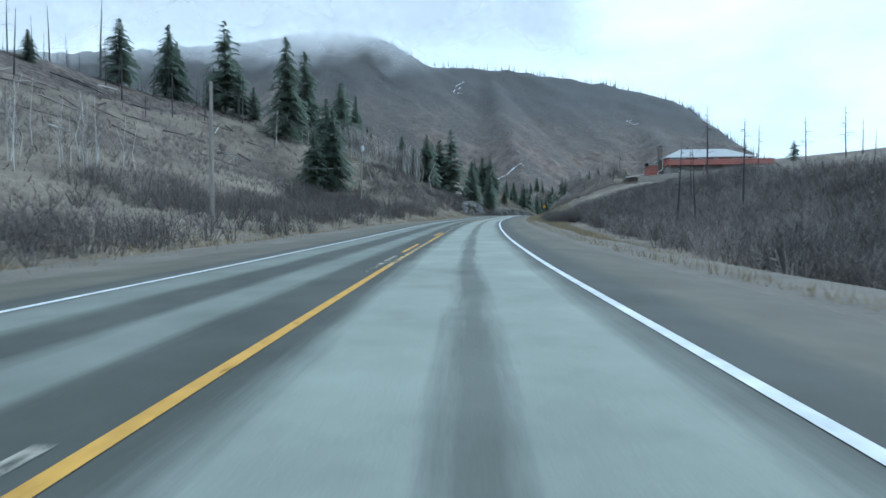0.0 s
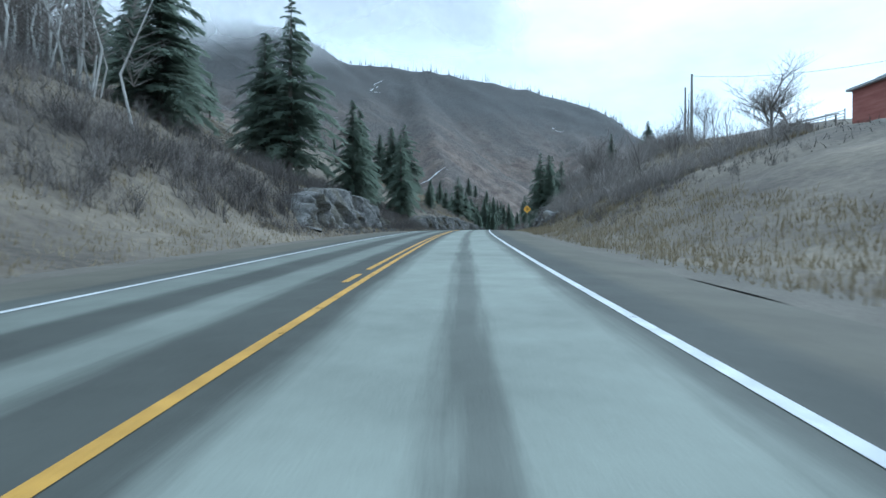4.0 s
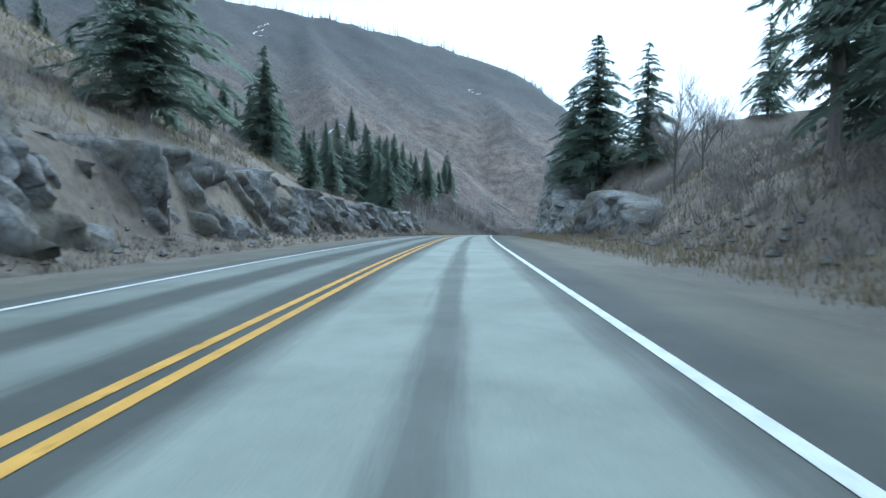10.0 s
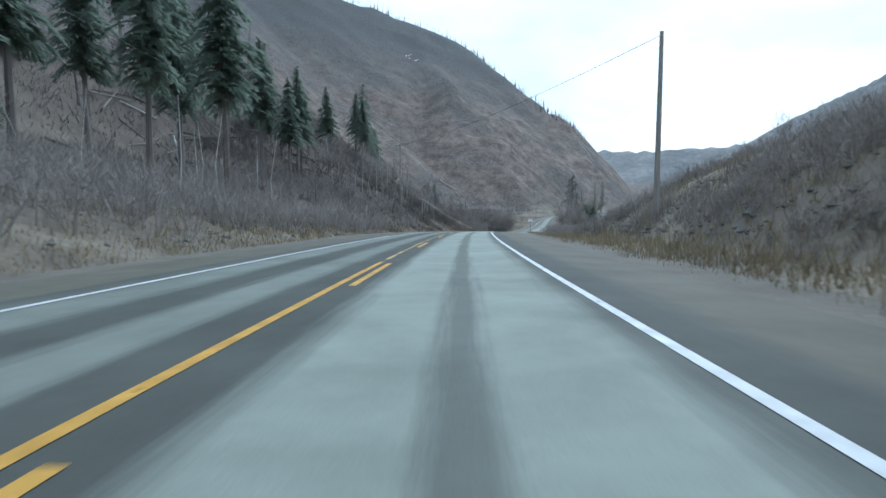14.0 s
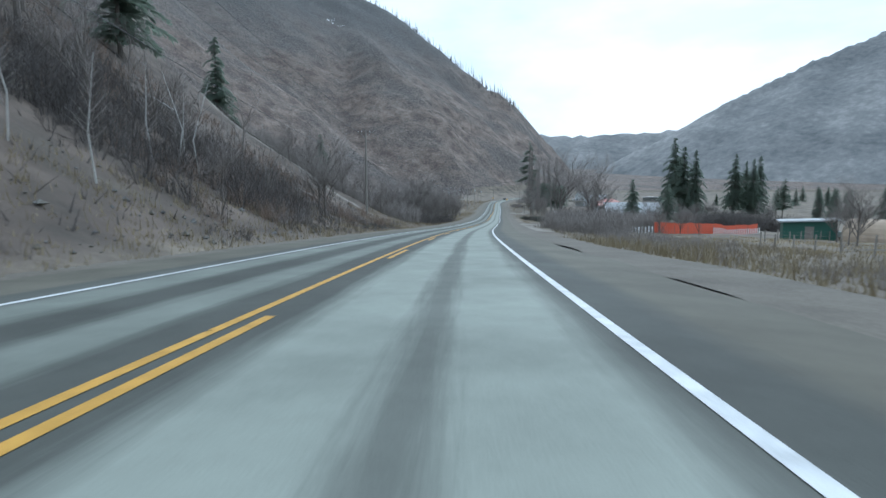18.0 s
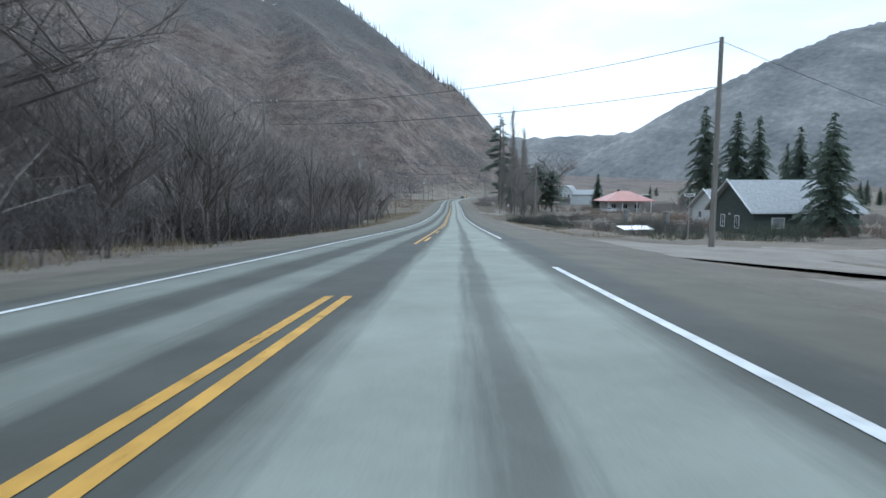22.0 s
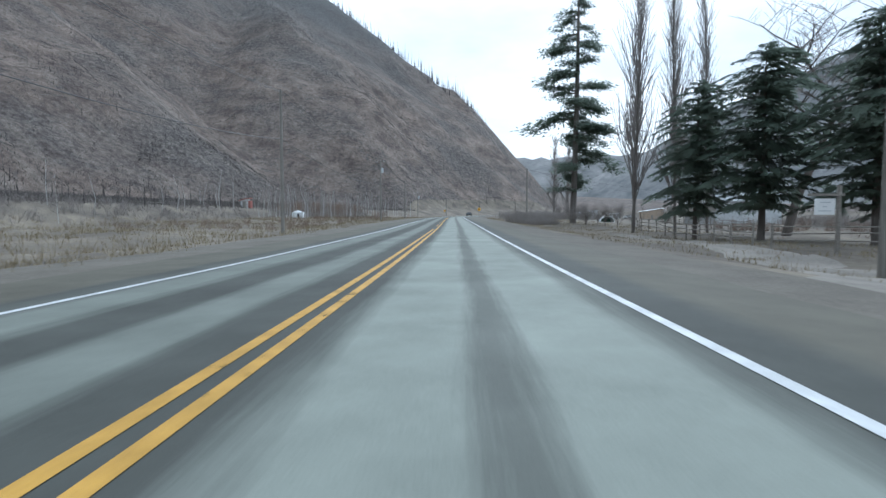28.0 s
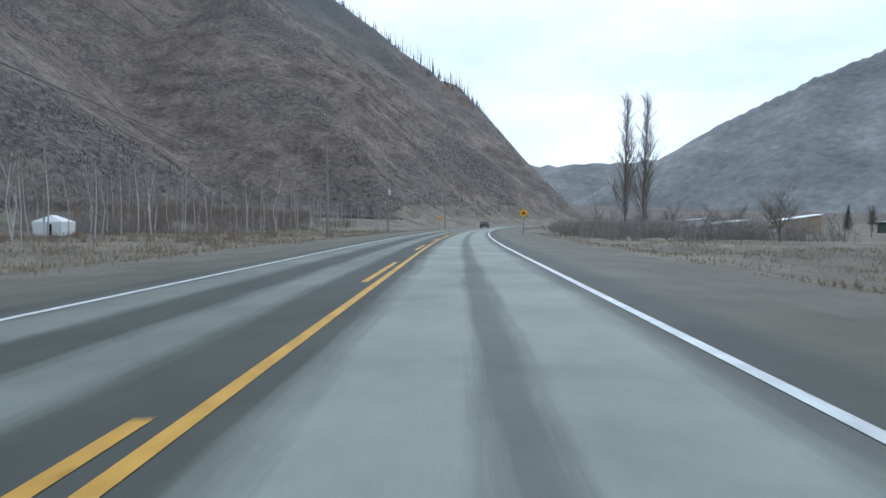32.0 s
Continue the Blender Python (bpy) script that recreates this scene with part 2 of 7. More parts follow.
def hillside():
    """Burnt mountainside: brown soil, grey scrub patches, pale scree that runs down the slope."""
    m = bpy.data.materials.new("burnt_mountainside")
    m.use_nodes = True
    nt = m.node_tree
    link = nt.links.new
    bsdf = nt.nodes["Principled BSDF"]
    bsdf.inputs["Roughness"].default_value, bsdf.inputs["Specular IOR Level"].default_value = 1.0, 0.1
    co = nt.nodes.new("ShaderNodeTexCoord")
    uv = nt.nodes.new("ShaderNodeUVMap")
    uv.uv_map = "lane"

    def grain(scale, detail, source, stretch=(1, 1, 1), rough=0.6):
        mp = nt.nodes.new("ShaderNodeMapping")
        mp.inputs["Scale"].default_value = stretch
        link(source, mp.inputs["Vector"])
        n = nt.nodes.new("ShaderNodeTexNoise")
        n.inputs["Scale"].default_value, n.inputs["Detail"].default_value, n.inputs["Roughness"].default_value = scale, detail, rough
        link(mp.outputs["Vector"], n.inputs["Vector"])
        return n.outputs["Fac"]

    def ramp(value, lo, hi, a, b):
        r = nt.nodes.new("ShaderNodeValToRGB")
        r.color_ramp.elements[0].position, r.color_ramp.elements[1].position = lo, hi
        r.color_ramp.elements[0].color, r.color_ramp.elements[1].color = (*a, 1), (*b, 1)
        link(value, r.inputs["Fac"])
        return r.outputs["Color"]

    def blend(f, a, b, how="MIX"):
        x = nt.nodes.new("ShaderNodeMix")
        x.data_type, x.blend_type = "RGBA", how
        if isinstance(f, float):
            x.inputs["Factor"].default_value = f
        else:
            link(f, x.inputs["Factor"])
        link(a, x.inputs["A"])
        link(b, x.inputs["B"])
        return x.outputs["Result"]
    broad = grain(0.011, 7, co.outputs["Object"])
    patch = grain(0.05, 8, co.outputs["Object"], rough=0.7)
    speck = grain(0.42, 6, co.outputs["Object"], rough=0.8)
    run = grain(1.0, 7, uv.outputs["UV"], (0.11, 0.012, 1), 0.62)
    soil = ramp(patch, .38, .62, (0.125, 0.10, 0.088), (0.29, 0.236, 0.198))
    scrub = ramp(speck, .36, .62, (0.065, 0.062, 0.06), (0.19, 0.172, 0.158))
    base = blend(ramp(broad, .42, .60, (0.1, 0.1, 0.1), (0.9, 0.9, 0.9)), soil, scrub)
    scree = ramp(patch, .4, .6, (0.20, 0.172, 0.148), (0.32, 0.285, 0.245))
    base = blend(ramp(run, .56, .70, (0, 0, 0), (0.7, 0.7, 0.7)), base, scree)
    clump = grain(0.13, 7, co.outputs["Object"], rough=0.75)
    base = blend(ramp(clump, .54, .62, (0, 0, 0), (0.75, 0.75, 0.75)), base, scrub)
    base = blend(0.8, base, ramp(speck, .30, .66, (0.5, 0.5, 0.5), (1.32, 1.32, 1.32)), "MULTIPLY")
    # bare rock and burnt forest on the high ground
    sep = nt.nodes.new("ShaderNodeSeparateXYZ")
    link(co.outputs["Object"], sep.inputs["Vector"])
    high = nt.nodes.new("ShaderNodeMapRange")
    high.inputs["From Min"].default_value, high.inputs["From Max"].default_value, high.inputs["To Max"].default_value = 150, 330, .9
    wav = nt.nodes.new("ShaderNodeMath")
    wav.operation = "MULTIPLY_ADD"
    wav.inputs[1].default_value = 260
    link(patch, wav.inputs[0])
    link(sep.outputs["Z"], wav.inputs[2])
    sub = nt.nodes.new("ShaderNodeMath")
    sub.operation = "SUBTRACT"
    sub.inputs[1].default_value = 130
    link(wav.outputs["Value"], sub.inputs[0])
    link(sub.outputs["Value"], high.inputs["Value"])
    slate = ramp(speck, .34, .66, (0.06, 0.063, 0.065), (0.165, 0.167, 0.165))
    base = blend(high.outputs["Result"], base, slate)
    link(base, bsdf.inputs["Base Color"])
    bp = nt.nodes.new("ShaderNodeBump")
    bp.inputs["Strength"].default_value, bp.inputs["Distance"].default_value = 0.9, 1.4
    link(speck, bp.inputs["Height"])
    link(bp.outputs["Normal"], bsdf.inputs["Normal"])
    return m


HILL = hillside()
# far slopes: distance haze is put into these bluish, low-contrast greys
FARHILL = material("haze_greyed_hillside", [(0.115, 0.122, 0.125), (0.17, 0.174, 0.174), (0.225, 0.225, 0.22), (0.31, 0.305, 0.295)], 0.006, 1.0, 0.45, 12, 9, spot=0.4, reach=2.0)

# ---------------------------------------------------------------- the road's line
EYE = 1.05                                    # the eye's height over its lane


def build_line():
    """Centre points every metre or so along the lane, with the run in and the far bend."""
    key = np.array([r[:4] for r in PATH])
    t = np.linspace(0, 32, 641)
    pts = np.stack([np.interp(t, key[:, 0], key[:, i]) for i in (1, 2, 3)], 1)
    for _ in range(12):                       # round the corners of the keyed line
        pts[1:-1] = (pts[:-2] + 2 * pts[1:-1] + pts[2:]) / 4
    step = pts[0] - pts[1]
    step /= np.linalg.norm(step)
    back = [pts[0] + step * k for k in range(260, 0, -1)]
    ahead, p = [], pts[-1].copy()
    way = pts[-1] - pts[-2]
    a = math.atan2(way[0], way[1])
    for k in range(1500):
        if k > 20:
            a += 1 / 700
        p = p + np.array((math.sin(a), math.cos(a), 0.0))
        ahead.append(p.copy())
    full = np.vstack([back, pts, ahead])
    full[:, 2] -= EYE
    run = np.r_[0, np.cumsum(np.linalg.norm(np.diff(full, axis=0), axis=1))]
    return full, run - run[260]


LINE, RUN = build_line()
TAN = np.gradient(LINE[:, :2], axis=0)
TAN /= np.linalg.norm(TAN, axis=1)[:, None]


def on_line(s, d):
    """World x, y and the road's height at run s and offset d to the right (arrays)."""
    s, d = np.asarray(s, float), np.asarray(d, float)
    x, y, z = (np.interp(s, RUN, LINE[:, i]) for i in range(3))
    tx, ty = np.interp(s, RUN, TAN[:, 0]), np.interp(s, RUN, TAN[:, 1])
    return x + ty * d, y - tx * d, z


# edge line to the right of the eye: run, offset
EDGE = [(-260, 1.84), (0, 1.84), (27, 1.9), (80, 1.88), (161, 1.76), (187, 1.72), (214, 1.77), (240, 1.64), (268, 1.57), (294, 1.72), (321, 1.88), (347, 1.9),
        (373, 1.79), (452, 1.5), (478, 1.4), (505, 1.7), (531, 1.94), (558, 2.11), (610, 2.0), (636, 1.9), (662, 1.9), (740, 2.09), (765, 2.05), (790, 2.13), (816, 2.16), (842, 2.09), (2400, 2.0)]


def edge_at(s):
    return np.interp(s, [e[0] for e in EDGE], [e[1] for e in EDGE])


LANE = 3.65

# ---------------------------------------------------------------- the lie of the land
# at a run s: (offset, height over the road) pairs outwards, then the slope beyond the last
LEFT = [
    (0, (9, -.3), (13, -.6), (30, 1), (60, 10), (84, 25), (190, 27), -.1), (60, (9, -.3), (13, -.5), (30, 3), (60, 15), (88, 29), (190, 30), -.1),
    (100, (9, -.3), (13, .2), (26, 3.2), (42, 7.5), (86, 30), (190, 32), -.1), (136, (9, -.3), (13, .8), (23, 9), (42, 15), (84, 31), (190, 34), -.06),
    (160, (9, -.3), (12, .5), (14, 3.6), (26, 8), (42, 17.5), (190, 42), -.02),
    (180, (9, -.3), (12, .4), (14, 2.5), (24, 7), (42, 17.5), (190, 48), 0), (205, (9, -.3), (13, .8), (16, 2.2), (24, 6.5), (42, 17), (190, 60), .02),
    (230, (9, -.3), (11.5, .5), (13, 3.8), (20, 7.5), (40, 19), (190, 58), .02), (310, (9, -.3), (11.5, .5), (13, 3.6), (20, 7.8), (40, 19.5), (190, 46), 0),
    (345, (9, -.3), (11.5, .5), (13.3, 3.2), (20, 5), (40, 9), (190, 50), .02), (385, (9, -.3), (14, 1.4), (18, 2.2), (26, 3.8), (42, 8), (190, 78), .12),
    (430, (9, -.4), (13, .3), (16, 1.3), (26, 3.6), (44, 9), (190, 128), .9), (490, (9, -.3), (11.5, .6), (15, 3), (26, 11), (42, 23), (190, 136), .9),
    (530, (9, -.3), (12, .3), (15, 1.4), (26, 8), (42, 19), (190, 136), .9), (570, (9, -.3), (14, .4), (18, 2), (28, 7.4), (44, 17), (190, 135), .9),
    (640, (9, -.3), (20, -.6), (30, -.2), (42, 3), (56, 13), (190, 132), .9), (730, (9, -.3), (20, -1), (46, -.5), (62, 4), (85, 23), (190, 122), .9),
    (900, (9, -.3), (20, -.8), (52, -.3), (68, 4), (90, 22), (190, 118), .9), (1300, (9, -.3), (20, -.5), (44, 0), (60, 5), (85, 24), (190, 120), .8)]
RIGHT = [
    (0, (5.4, -.3), (9, -1.1), (20, -2.6), (40, -1.2), (70, 6), (200, 18), .05), (60, (5.4, -.3), (9, -.9), (18, -1.5), (30, 1.5), (55, 9.5), (200, 18), .05),
    (112, (5.4, -.2), (9, 0), (20, 2.4), (33, 6), (50, 8.8), (200, 14), .05), (150, (5.4, -.2), (8, .4), (16, 4), (25, 7.2), (40, 8.6), (200, 12), .02),
    (185, (5.4, -.3), (8.4, .2), (14, 5.5), (22, 10), (40, 13), (200, 25), .05), (215, (5.4, -.3), (9, .3), (13.2, 4.8), (20, 8.2), (38, 11), (200, 24), .05), (240, (5.4, -.3), (9.4, .3), (13.8, 5.8), (20, 8.8), (38, 11), (200, 23), .05),
    (260, (5.4, -.3), (9.4, .3), (12, 3.4), (18, 6.2), (38, 9.5), (200, 22), .05), (285, (5.4, -.3), (8.6, .2), (13, 2.6), (22, 6.5), (40, 10), (200, 22), .05),
    (322, (5.4, -.3), (8.6, .2), (13, 3), (22, 7.5), (40, 12), (200, 22), .05), (332, (5.4, -.3), (9, .2), (12.5, 4), (17, 8.5), (30, 13), (200, 22), .05), (346, (5.4, -.3), (9, .2), (12.2, 6), (15, 10.4), (30, 14), (200, 20), .05), (364, (5.4, -.3), (9, .2), (12.2, 5), (15, 10), (30, 13), (200, 18), 0),
    (378, (5.4, -.3), (8.6, .2), (12, 3.8), (20, 8.5), (40, 13), (200, 8), 0), (405, (5.4, -.3), (9, 0), (13, 2.6), (24, 7.8), (45, 9), (200, 0), 0), (424, (5.4, -.3), (9, -.3), (13, 2.2), (24, 7), (45, 6), (200, -3), 0),
    (446, (5.4, -.3), (10, -1), (20, -1.7), (40, -2.3), (70, -2.6), (200, -4), 0), (560, (7, -.25), (14, -.5), (30, -1), (50, -1.4), (80, -2), (200, -3), 0),
    (640, (8, -.3), (12, -.7), (30, -1), (50, -1.2), (80, -1.6), (200, -3), 0), (1300, (6, -.3), (12, -.8), (30, -1), (50, -1.2), (80, -1.6), (200, -3), 0)]

# crest of the long mountain and its spurs: x, y, height
CREST = [(-1200, 1150, 385), (-847, 1238, 395), (-537, 1400, 465), (-400, 1425, 497), (-267, 1450, 520), (-150, 1450, 496), (-42, 1450, 431), (120, 1560, 452), (263, 1593, 450), (400, 1625, 437),
         (531, 1648, 423), (669, 1653, 392), (735, 1680, 366)]
SPURS = [[(531, 1648, 423), (505, 1450, 288), (488, 1247, 188), (470, 1150, 100)], [(120, 1560, 452), (130, 1200, 250), (129, 945, 118), (120, 820, 50)],
         [(-400, 1425, 495), (-330, 1100, 310), (-260, 850, 190)]]
TAIL = [(735, 1680, 366), (728, 1593, 319), (770, 1490, 240), (800, 1410, 187), (886, 1469, 172), (942, 1495, 148), (1010, 1510, 60), (1060, 1520, -20)]


def fbm(x, y, scale, seed=0.0, octaves=5, ridged=False):
    """Layered noise over arrays, made of rotated sines and value lattices."""
    out, amp, tot = np.zeros(np.shape(x)), 1.0, 0.0
    u, v = x / scale + seed * 17.3, y / scale - seed * 9.1
    for o in range(octaves):
        iu, iv = np.floor(u), np.floor(v)
        fu, fv = u - iu, v - iv
        fu, fv = fu * fu * (3 - 2 * fu), fv * fv * (3 - 2 * fv)

        def h(a, b):
            q = np.sin(a * 127.1 + b * 311.7 + o * 74.7 + seed * 3.3) * 43758.5453
            return q - np.floor(q)
        n = (h(iu, iv) * (1 - fu) + h(iu + 1, iv) * fu) * (1 - fv) + (h(iu, iv + 1) * (1 - fu) + h(iu + 1, iv + 1) * fu) * fv
        n = n * 2 - 1
        if ridged:
            n = 1 - 2 * abs(n)
        out += n * amp
        tot += amp
        amp *= 0.52
        u, v = u * 1.93 * 0.8 - v * 1.93 * 0.6, u * 1.93 * 0.6 + v * 1.93 * 0.8
    return out / tot


def profile(table, s, d):
    """Height over the road at run s and distance d >= 0 out on one side, smoothed along the road."""
    keys = np.array([k[0] for k in table], float)
    ds = np.array([[p[0] for p in k[1:-1]] for k in table], float)
    zs = np.array([[p[1] for p in k[1:-1]] for k in table], float)
    sl = np.array([k[-1] for k in table], float)
    s = np.clip(s, keys[0], keys[-1])
    i = np.clip(np.searchsorted(keys, s) - 1, 0, len(keys) - 2)
    w = (s - keys[i]) / (keys[i + 1] - keys[i])
    w = w * w * (3 - 2 * w)
    D = ds[i] * (1 - w)[:, None] + ds[i + 1] * w[:, None]
    Z = zs[i] * (1 - w)[:, None] + zs[i + 1] * w[:, None]
    D, Z = np.c_[np.zeros(len(s)), D], np.c_[np.full(len(s), -.16), Z]
    out = np.zeros(len(s))
    for c in range(D.shape[1] - 1):
        m = (d >= D[:, c]) & (d <= D[:, c + 1])
        f = (d[m] - D[m, c]) / np.maximum(D[m, c + 1] - D[m, c], .01)
        out[m] = Z[m, c] + (Z[m, c + 1] - Z[m, c]) * f
    far = d > D[:, -1]
    slope = sl[i] * (1 - w) + sl[i + 1] * w
    out[far] = Z[far, -1] + slope[far] * (d[far] - D[far, -1])
    return out


def tent(line, x, y, k):
    """Height of flanks that fall with slope k from a crest line."""
    best = np.full(x.shape, -1e3)
    for (ax, ay, az), (bx, by, bz) in zip(line[:-1], line[1:]):
        f = np.clip(((x - ax) * (bx - ax) + (y - ay) * (by - ay)) / ((bx - ax) ** 2 + (by - ay) ** 2), 0, 1)
        best = np.maximum(best, az + f * (bz - az) - k * np.hypot(x - ax - f * (bx - ax), y - ay - f * (by - ay)))
    return best


def mountain(x, y):
    """The long mountain: a main crest, spurs towards the road, and a steep end."""
    z = tent(CREST, x, y, 0.8)
    for line in SPURS:
        z = np.maximum(z, tent(line, x, y, 0.75))
    tail = tent(TAIL, x, y, 1.15)
    px, py = [c[0] for c in reversed(TAIL[:4])], [c[1] for c in reversed(TAIL[:4])]
    brink = np.interp(y, py, px)                # the end falls away east of this line
    return np.where(x > brink, np.maximum(tail, z - 1.6 * (x - brink)), np.maximum(z, tail))


def land(s, d):
    """Ground height (world z) at run s, offset d; arrays."""
    s, d = np.atleast_1d(np.asarray(s, float)), np.atleast_1d(np.asarray(d, float))
    s, d = np.broadcast_arrays(s, d)
    s, d = s.ravel().copy(), d.ravel().copy()
    x, y, zr = on_line(s, d)
    rel = np.where(d < 0, profile(LEFT, s, -d), profile(RIGHT, s, d))
    out = np.clip((abs(d) - 8.5) / 5, 0, 1)
    far = np.clip((abs(d) - 30) / 120, 0, 1)
    rel = rel + out * (0.22 * fbm(x, y, 2.2, 1) + 0.5 * fbm(x, y, 9, 2)) + far * (2.5 * fbm(x, y, 28, 3) + (4 + 10 * np.clip((s - 380) / 80, 0, 1)) * fbm(x, y, 110, 4, ridged=True)) * np.clip(rel / 40, 0, 1)
    gully = 3.2 * fbm(s + .25 * d, 0.12 * d, 46, 21, ridged=True) + 1.6 * fbm(s + .3 * d, 0.2 * d, 17, 22, ridged=True)
    rel = rel + np.where(d < 0, 1, 0) * np.clip((-d - 26) / 60, 0, 1) * np.clip((s - 400) / 80, 0, 1) * gully * np.clip(rel / 25, 0, 1)
    z = zr + rel
    peak = mountain(x, y) + 9 * fbm(x, y, 90, 5, ridged=True) + 4 * fbm(x, y, 22, 6)
    cap = np.maximum(peak, zr - 1 + 0.06 * abs(d))
    cap = cap + 600 * np.clip((430 - s) / 110, 0, 1) ** 2
    left = d < -60
    z[left] = np.minimum(z[left], cap[left])
    return z


def ground_at(s, d):
    """A point on the ground as a Vector."""
    x, y, _ = on_line(s, d)
    return Vector((float(x), float(y), float(land(s, d)[0])))


def heading(s):
    """The road's heading at run s, degrees, as a turn about z."""
    return -math.degrees(math.atan2(np.interp(s, RUN, TAN[:, 0]), np.interp(s, RUN, TAN[:, 1])))


# ---------------------------------------------------------------- building helpers
class Build:
    """Gathers points and faces for one mesh."""

    def __init__(self):
        self.v, self.f, self.n = [], [], 0

    def add(self, verts, faces):
        self.v.extend(verts)
        self.f.extend([tuple(i + self.n for i in f) for f in faces])
        self.n += len(verts)

    def box(self, cx, cy, cz, sx, sy, sz, bevel=0.0):
        x0, x1, y0, y1, z0, z1 = cx - sx / 2, cx + sx / 2, cy - sy / 2, cy + sy / 2, cz - sz / 2, cz + sz / 2
        if not bevel:
            self.add([(x0, y0, z0), (x1, y0, z0), (x1, y1, z0), (x0, y1, z0), (x0, y0, z1), (x1, y0, z1), (x1, y1, z1), (x0, y1, z1)],
                     [(0, 3, 2, 1), (4, 5, 6, 7), (0, 1, 5, 4), (1, 2, 6, 5), (2, 3, 7, 6), (3, 0, 4, 7)])
        else:
            b = bevel
            ring = [(x0 + b, y0), (x1 - b, y0), (x1, y0 + b), (x1, y1 - b), (x1 - b, y1), (x0 + b, y1), (x0, y1 - b), (x0, y0 + b)]
            vs = [(px, py, z) for z in (z0, z1) for px, py in ring]
            self.add(vs, [tuple(range(7, -1, -1)), tuple(range(8, 16))] + [(i, (i + 1) % 8, 8 + (i + 1) % 8, 8 + i) for i in range(8)])

    def tube(self, path, radii, sides=6, caps=True):
        """A tapered tube along points."""
        pts = [Vector(p) for p in path]
        vs, fs = [], []
        for i, p in enumerate(pts):
            a = pts[min(i + 1, len(pts) - 1)] - pts[max(i - 1, 0)]
            a.normalize()
            u = a.cross(Vector((0.31, 0.95, 0.11)) if abs(a.z) > .7 else Vector((0, 0, 1)))
            u.normalize()
            w = a.cross(u)
            for k in range(sides):
                c = 2 * math.pi * k / sides
                vs.append(tuple(p + (u * math.cos(c) + w * math.sin(c)) * radii[i]))
        for i in range(len(pts) - 1):
            for k in range(sides):
                n = (k + 1) % sides
                fs.append((i * sides + k, i * sides + n, (i + 1) * sides + n, (i + 1) * sides + k))
        if caps:
            fs.append(tuple(range(sides - 1, -1, -1)))
            fs.append(tuple((len(pts) - 1) * sides + k for k in range(sides)))
        self.add(vs, fs)

    def mesh(self, name, mat, smooth=False):
        me = bpy.data.meshes.new(name)
        me.from_pydata([tuple(map(float, p)) for p in self.v], [], self.f)
        me.materials.append(mat)
        if smooth:
            me.shade_smooth()
        me.update()
        return me


def part(name, b, mat, parent, label="", smooth=False):
    """Links what b gathered as one mesh object under a thing or a part."""
    me = b if isinstance(b, bpy.types.Mesh) else b.mesh(name, mat, smooth)
    ob = new(name, me)
    ob.parent = parent
    if label:
        tagged(ob, label)
    return ob


def thing(name, m, label, category, group="", kind=""):
    ob = new(name)
    ob.empty_display_size = 0.2
    ob.matrix_basis = m
    return tagged(ob, label, category, group, kind)


def grid_mesh(name, co, rows, cols, mat, smooth=True, uv=None):
    """A sheet of rows x cols points; uv holds two values a point."""
    idx = np.arange(rows * cols).reshape(rows, cols)
    quads = np.stack([idx[:-1, :-1], idx[:-1, 1:], idx[1:, 1:], idx[1:, :-1]], -1).reshape(-1, 4)
    me = bpy.data.meshes.new(name)
    me.vertices.add(len(co))
    me.vertices.foreach_set("co", np.asarray(co, np.float32).ravel())
    me.loops.add(quads.size)
    me.loops.foreach_set("vertex_index", quads.ravel().astype(np.int32))
    me.polygons.add(len(quads))
    me.polygons.foreach_set("loop_start", np.arange(0, quads.size, 4, dtype=np.int32))
    me.polygons.foreach_set("loop_total", np.full(len(quads), 4, np.int32))
    if uv is not None:
        lay = me.uv_layers.new(name="lane")
        lay.data.foreach_set("uv", np.asarray(uv, np.float32)[quads.ravel()].ravel())
    me.materials.append(mat)
    me.update(calc_edges=True)
    me.validate()
    if smooth:
        me.shade_smooth()
    return me


def steps(*spans):
    """Values over (from, to, step) spans, joined."""
    return np.unique(np.concatenate([np.arange(a, b + c / 2, c) for a, b, c in spans]).round(3))


# ---------------------------------------------------------------- ground sheet and mountain flanks
S_ROWS = steps((-250, -20, 10), (-20, 420, 1.6), (420, 930, 2.4), (930, 1200, 8), (1200, 2080, 16))
D_NEAR = steps((-70, -30, 3), (-30, -16, 1.2), (-16, -7, .5), (-7, 5, 2), (5, 16, .5), (16, 30, 1.2), (30, 70, 3))
D_LEFT = -steps((70, 130, 4), (130, 400, 8), (400, 1500, 18))[::-1]
D_RIGHT = steps((70, 200, 8), (200, 640, 40))


def sheet(name, ds, mat, label):
    s, d = np.meshgrid(S_ROWS, ds, indexing="ij")
    x, y, _ = on_line(s.ravel(), d.ravel())
    z = land(s, d)
    me = grid_mesh(name, np.stack([x, y, z], 1), len(S_ROWS), len(ds), mat, uv=np.stack([s.ravel(), d.ravel()], 1))
    return tagged(new(name, me), label, "ground", kind="structure")


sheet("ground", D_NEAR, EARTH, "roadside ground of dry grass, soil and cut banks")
sheet("mountain_flank", D_LEFT, HILL, "steep brown burnt mountainside with pale scree streaks")
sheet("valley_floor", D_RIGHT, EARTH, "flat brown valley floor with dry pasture")


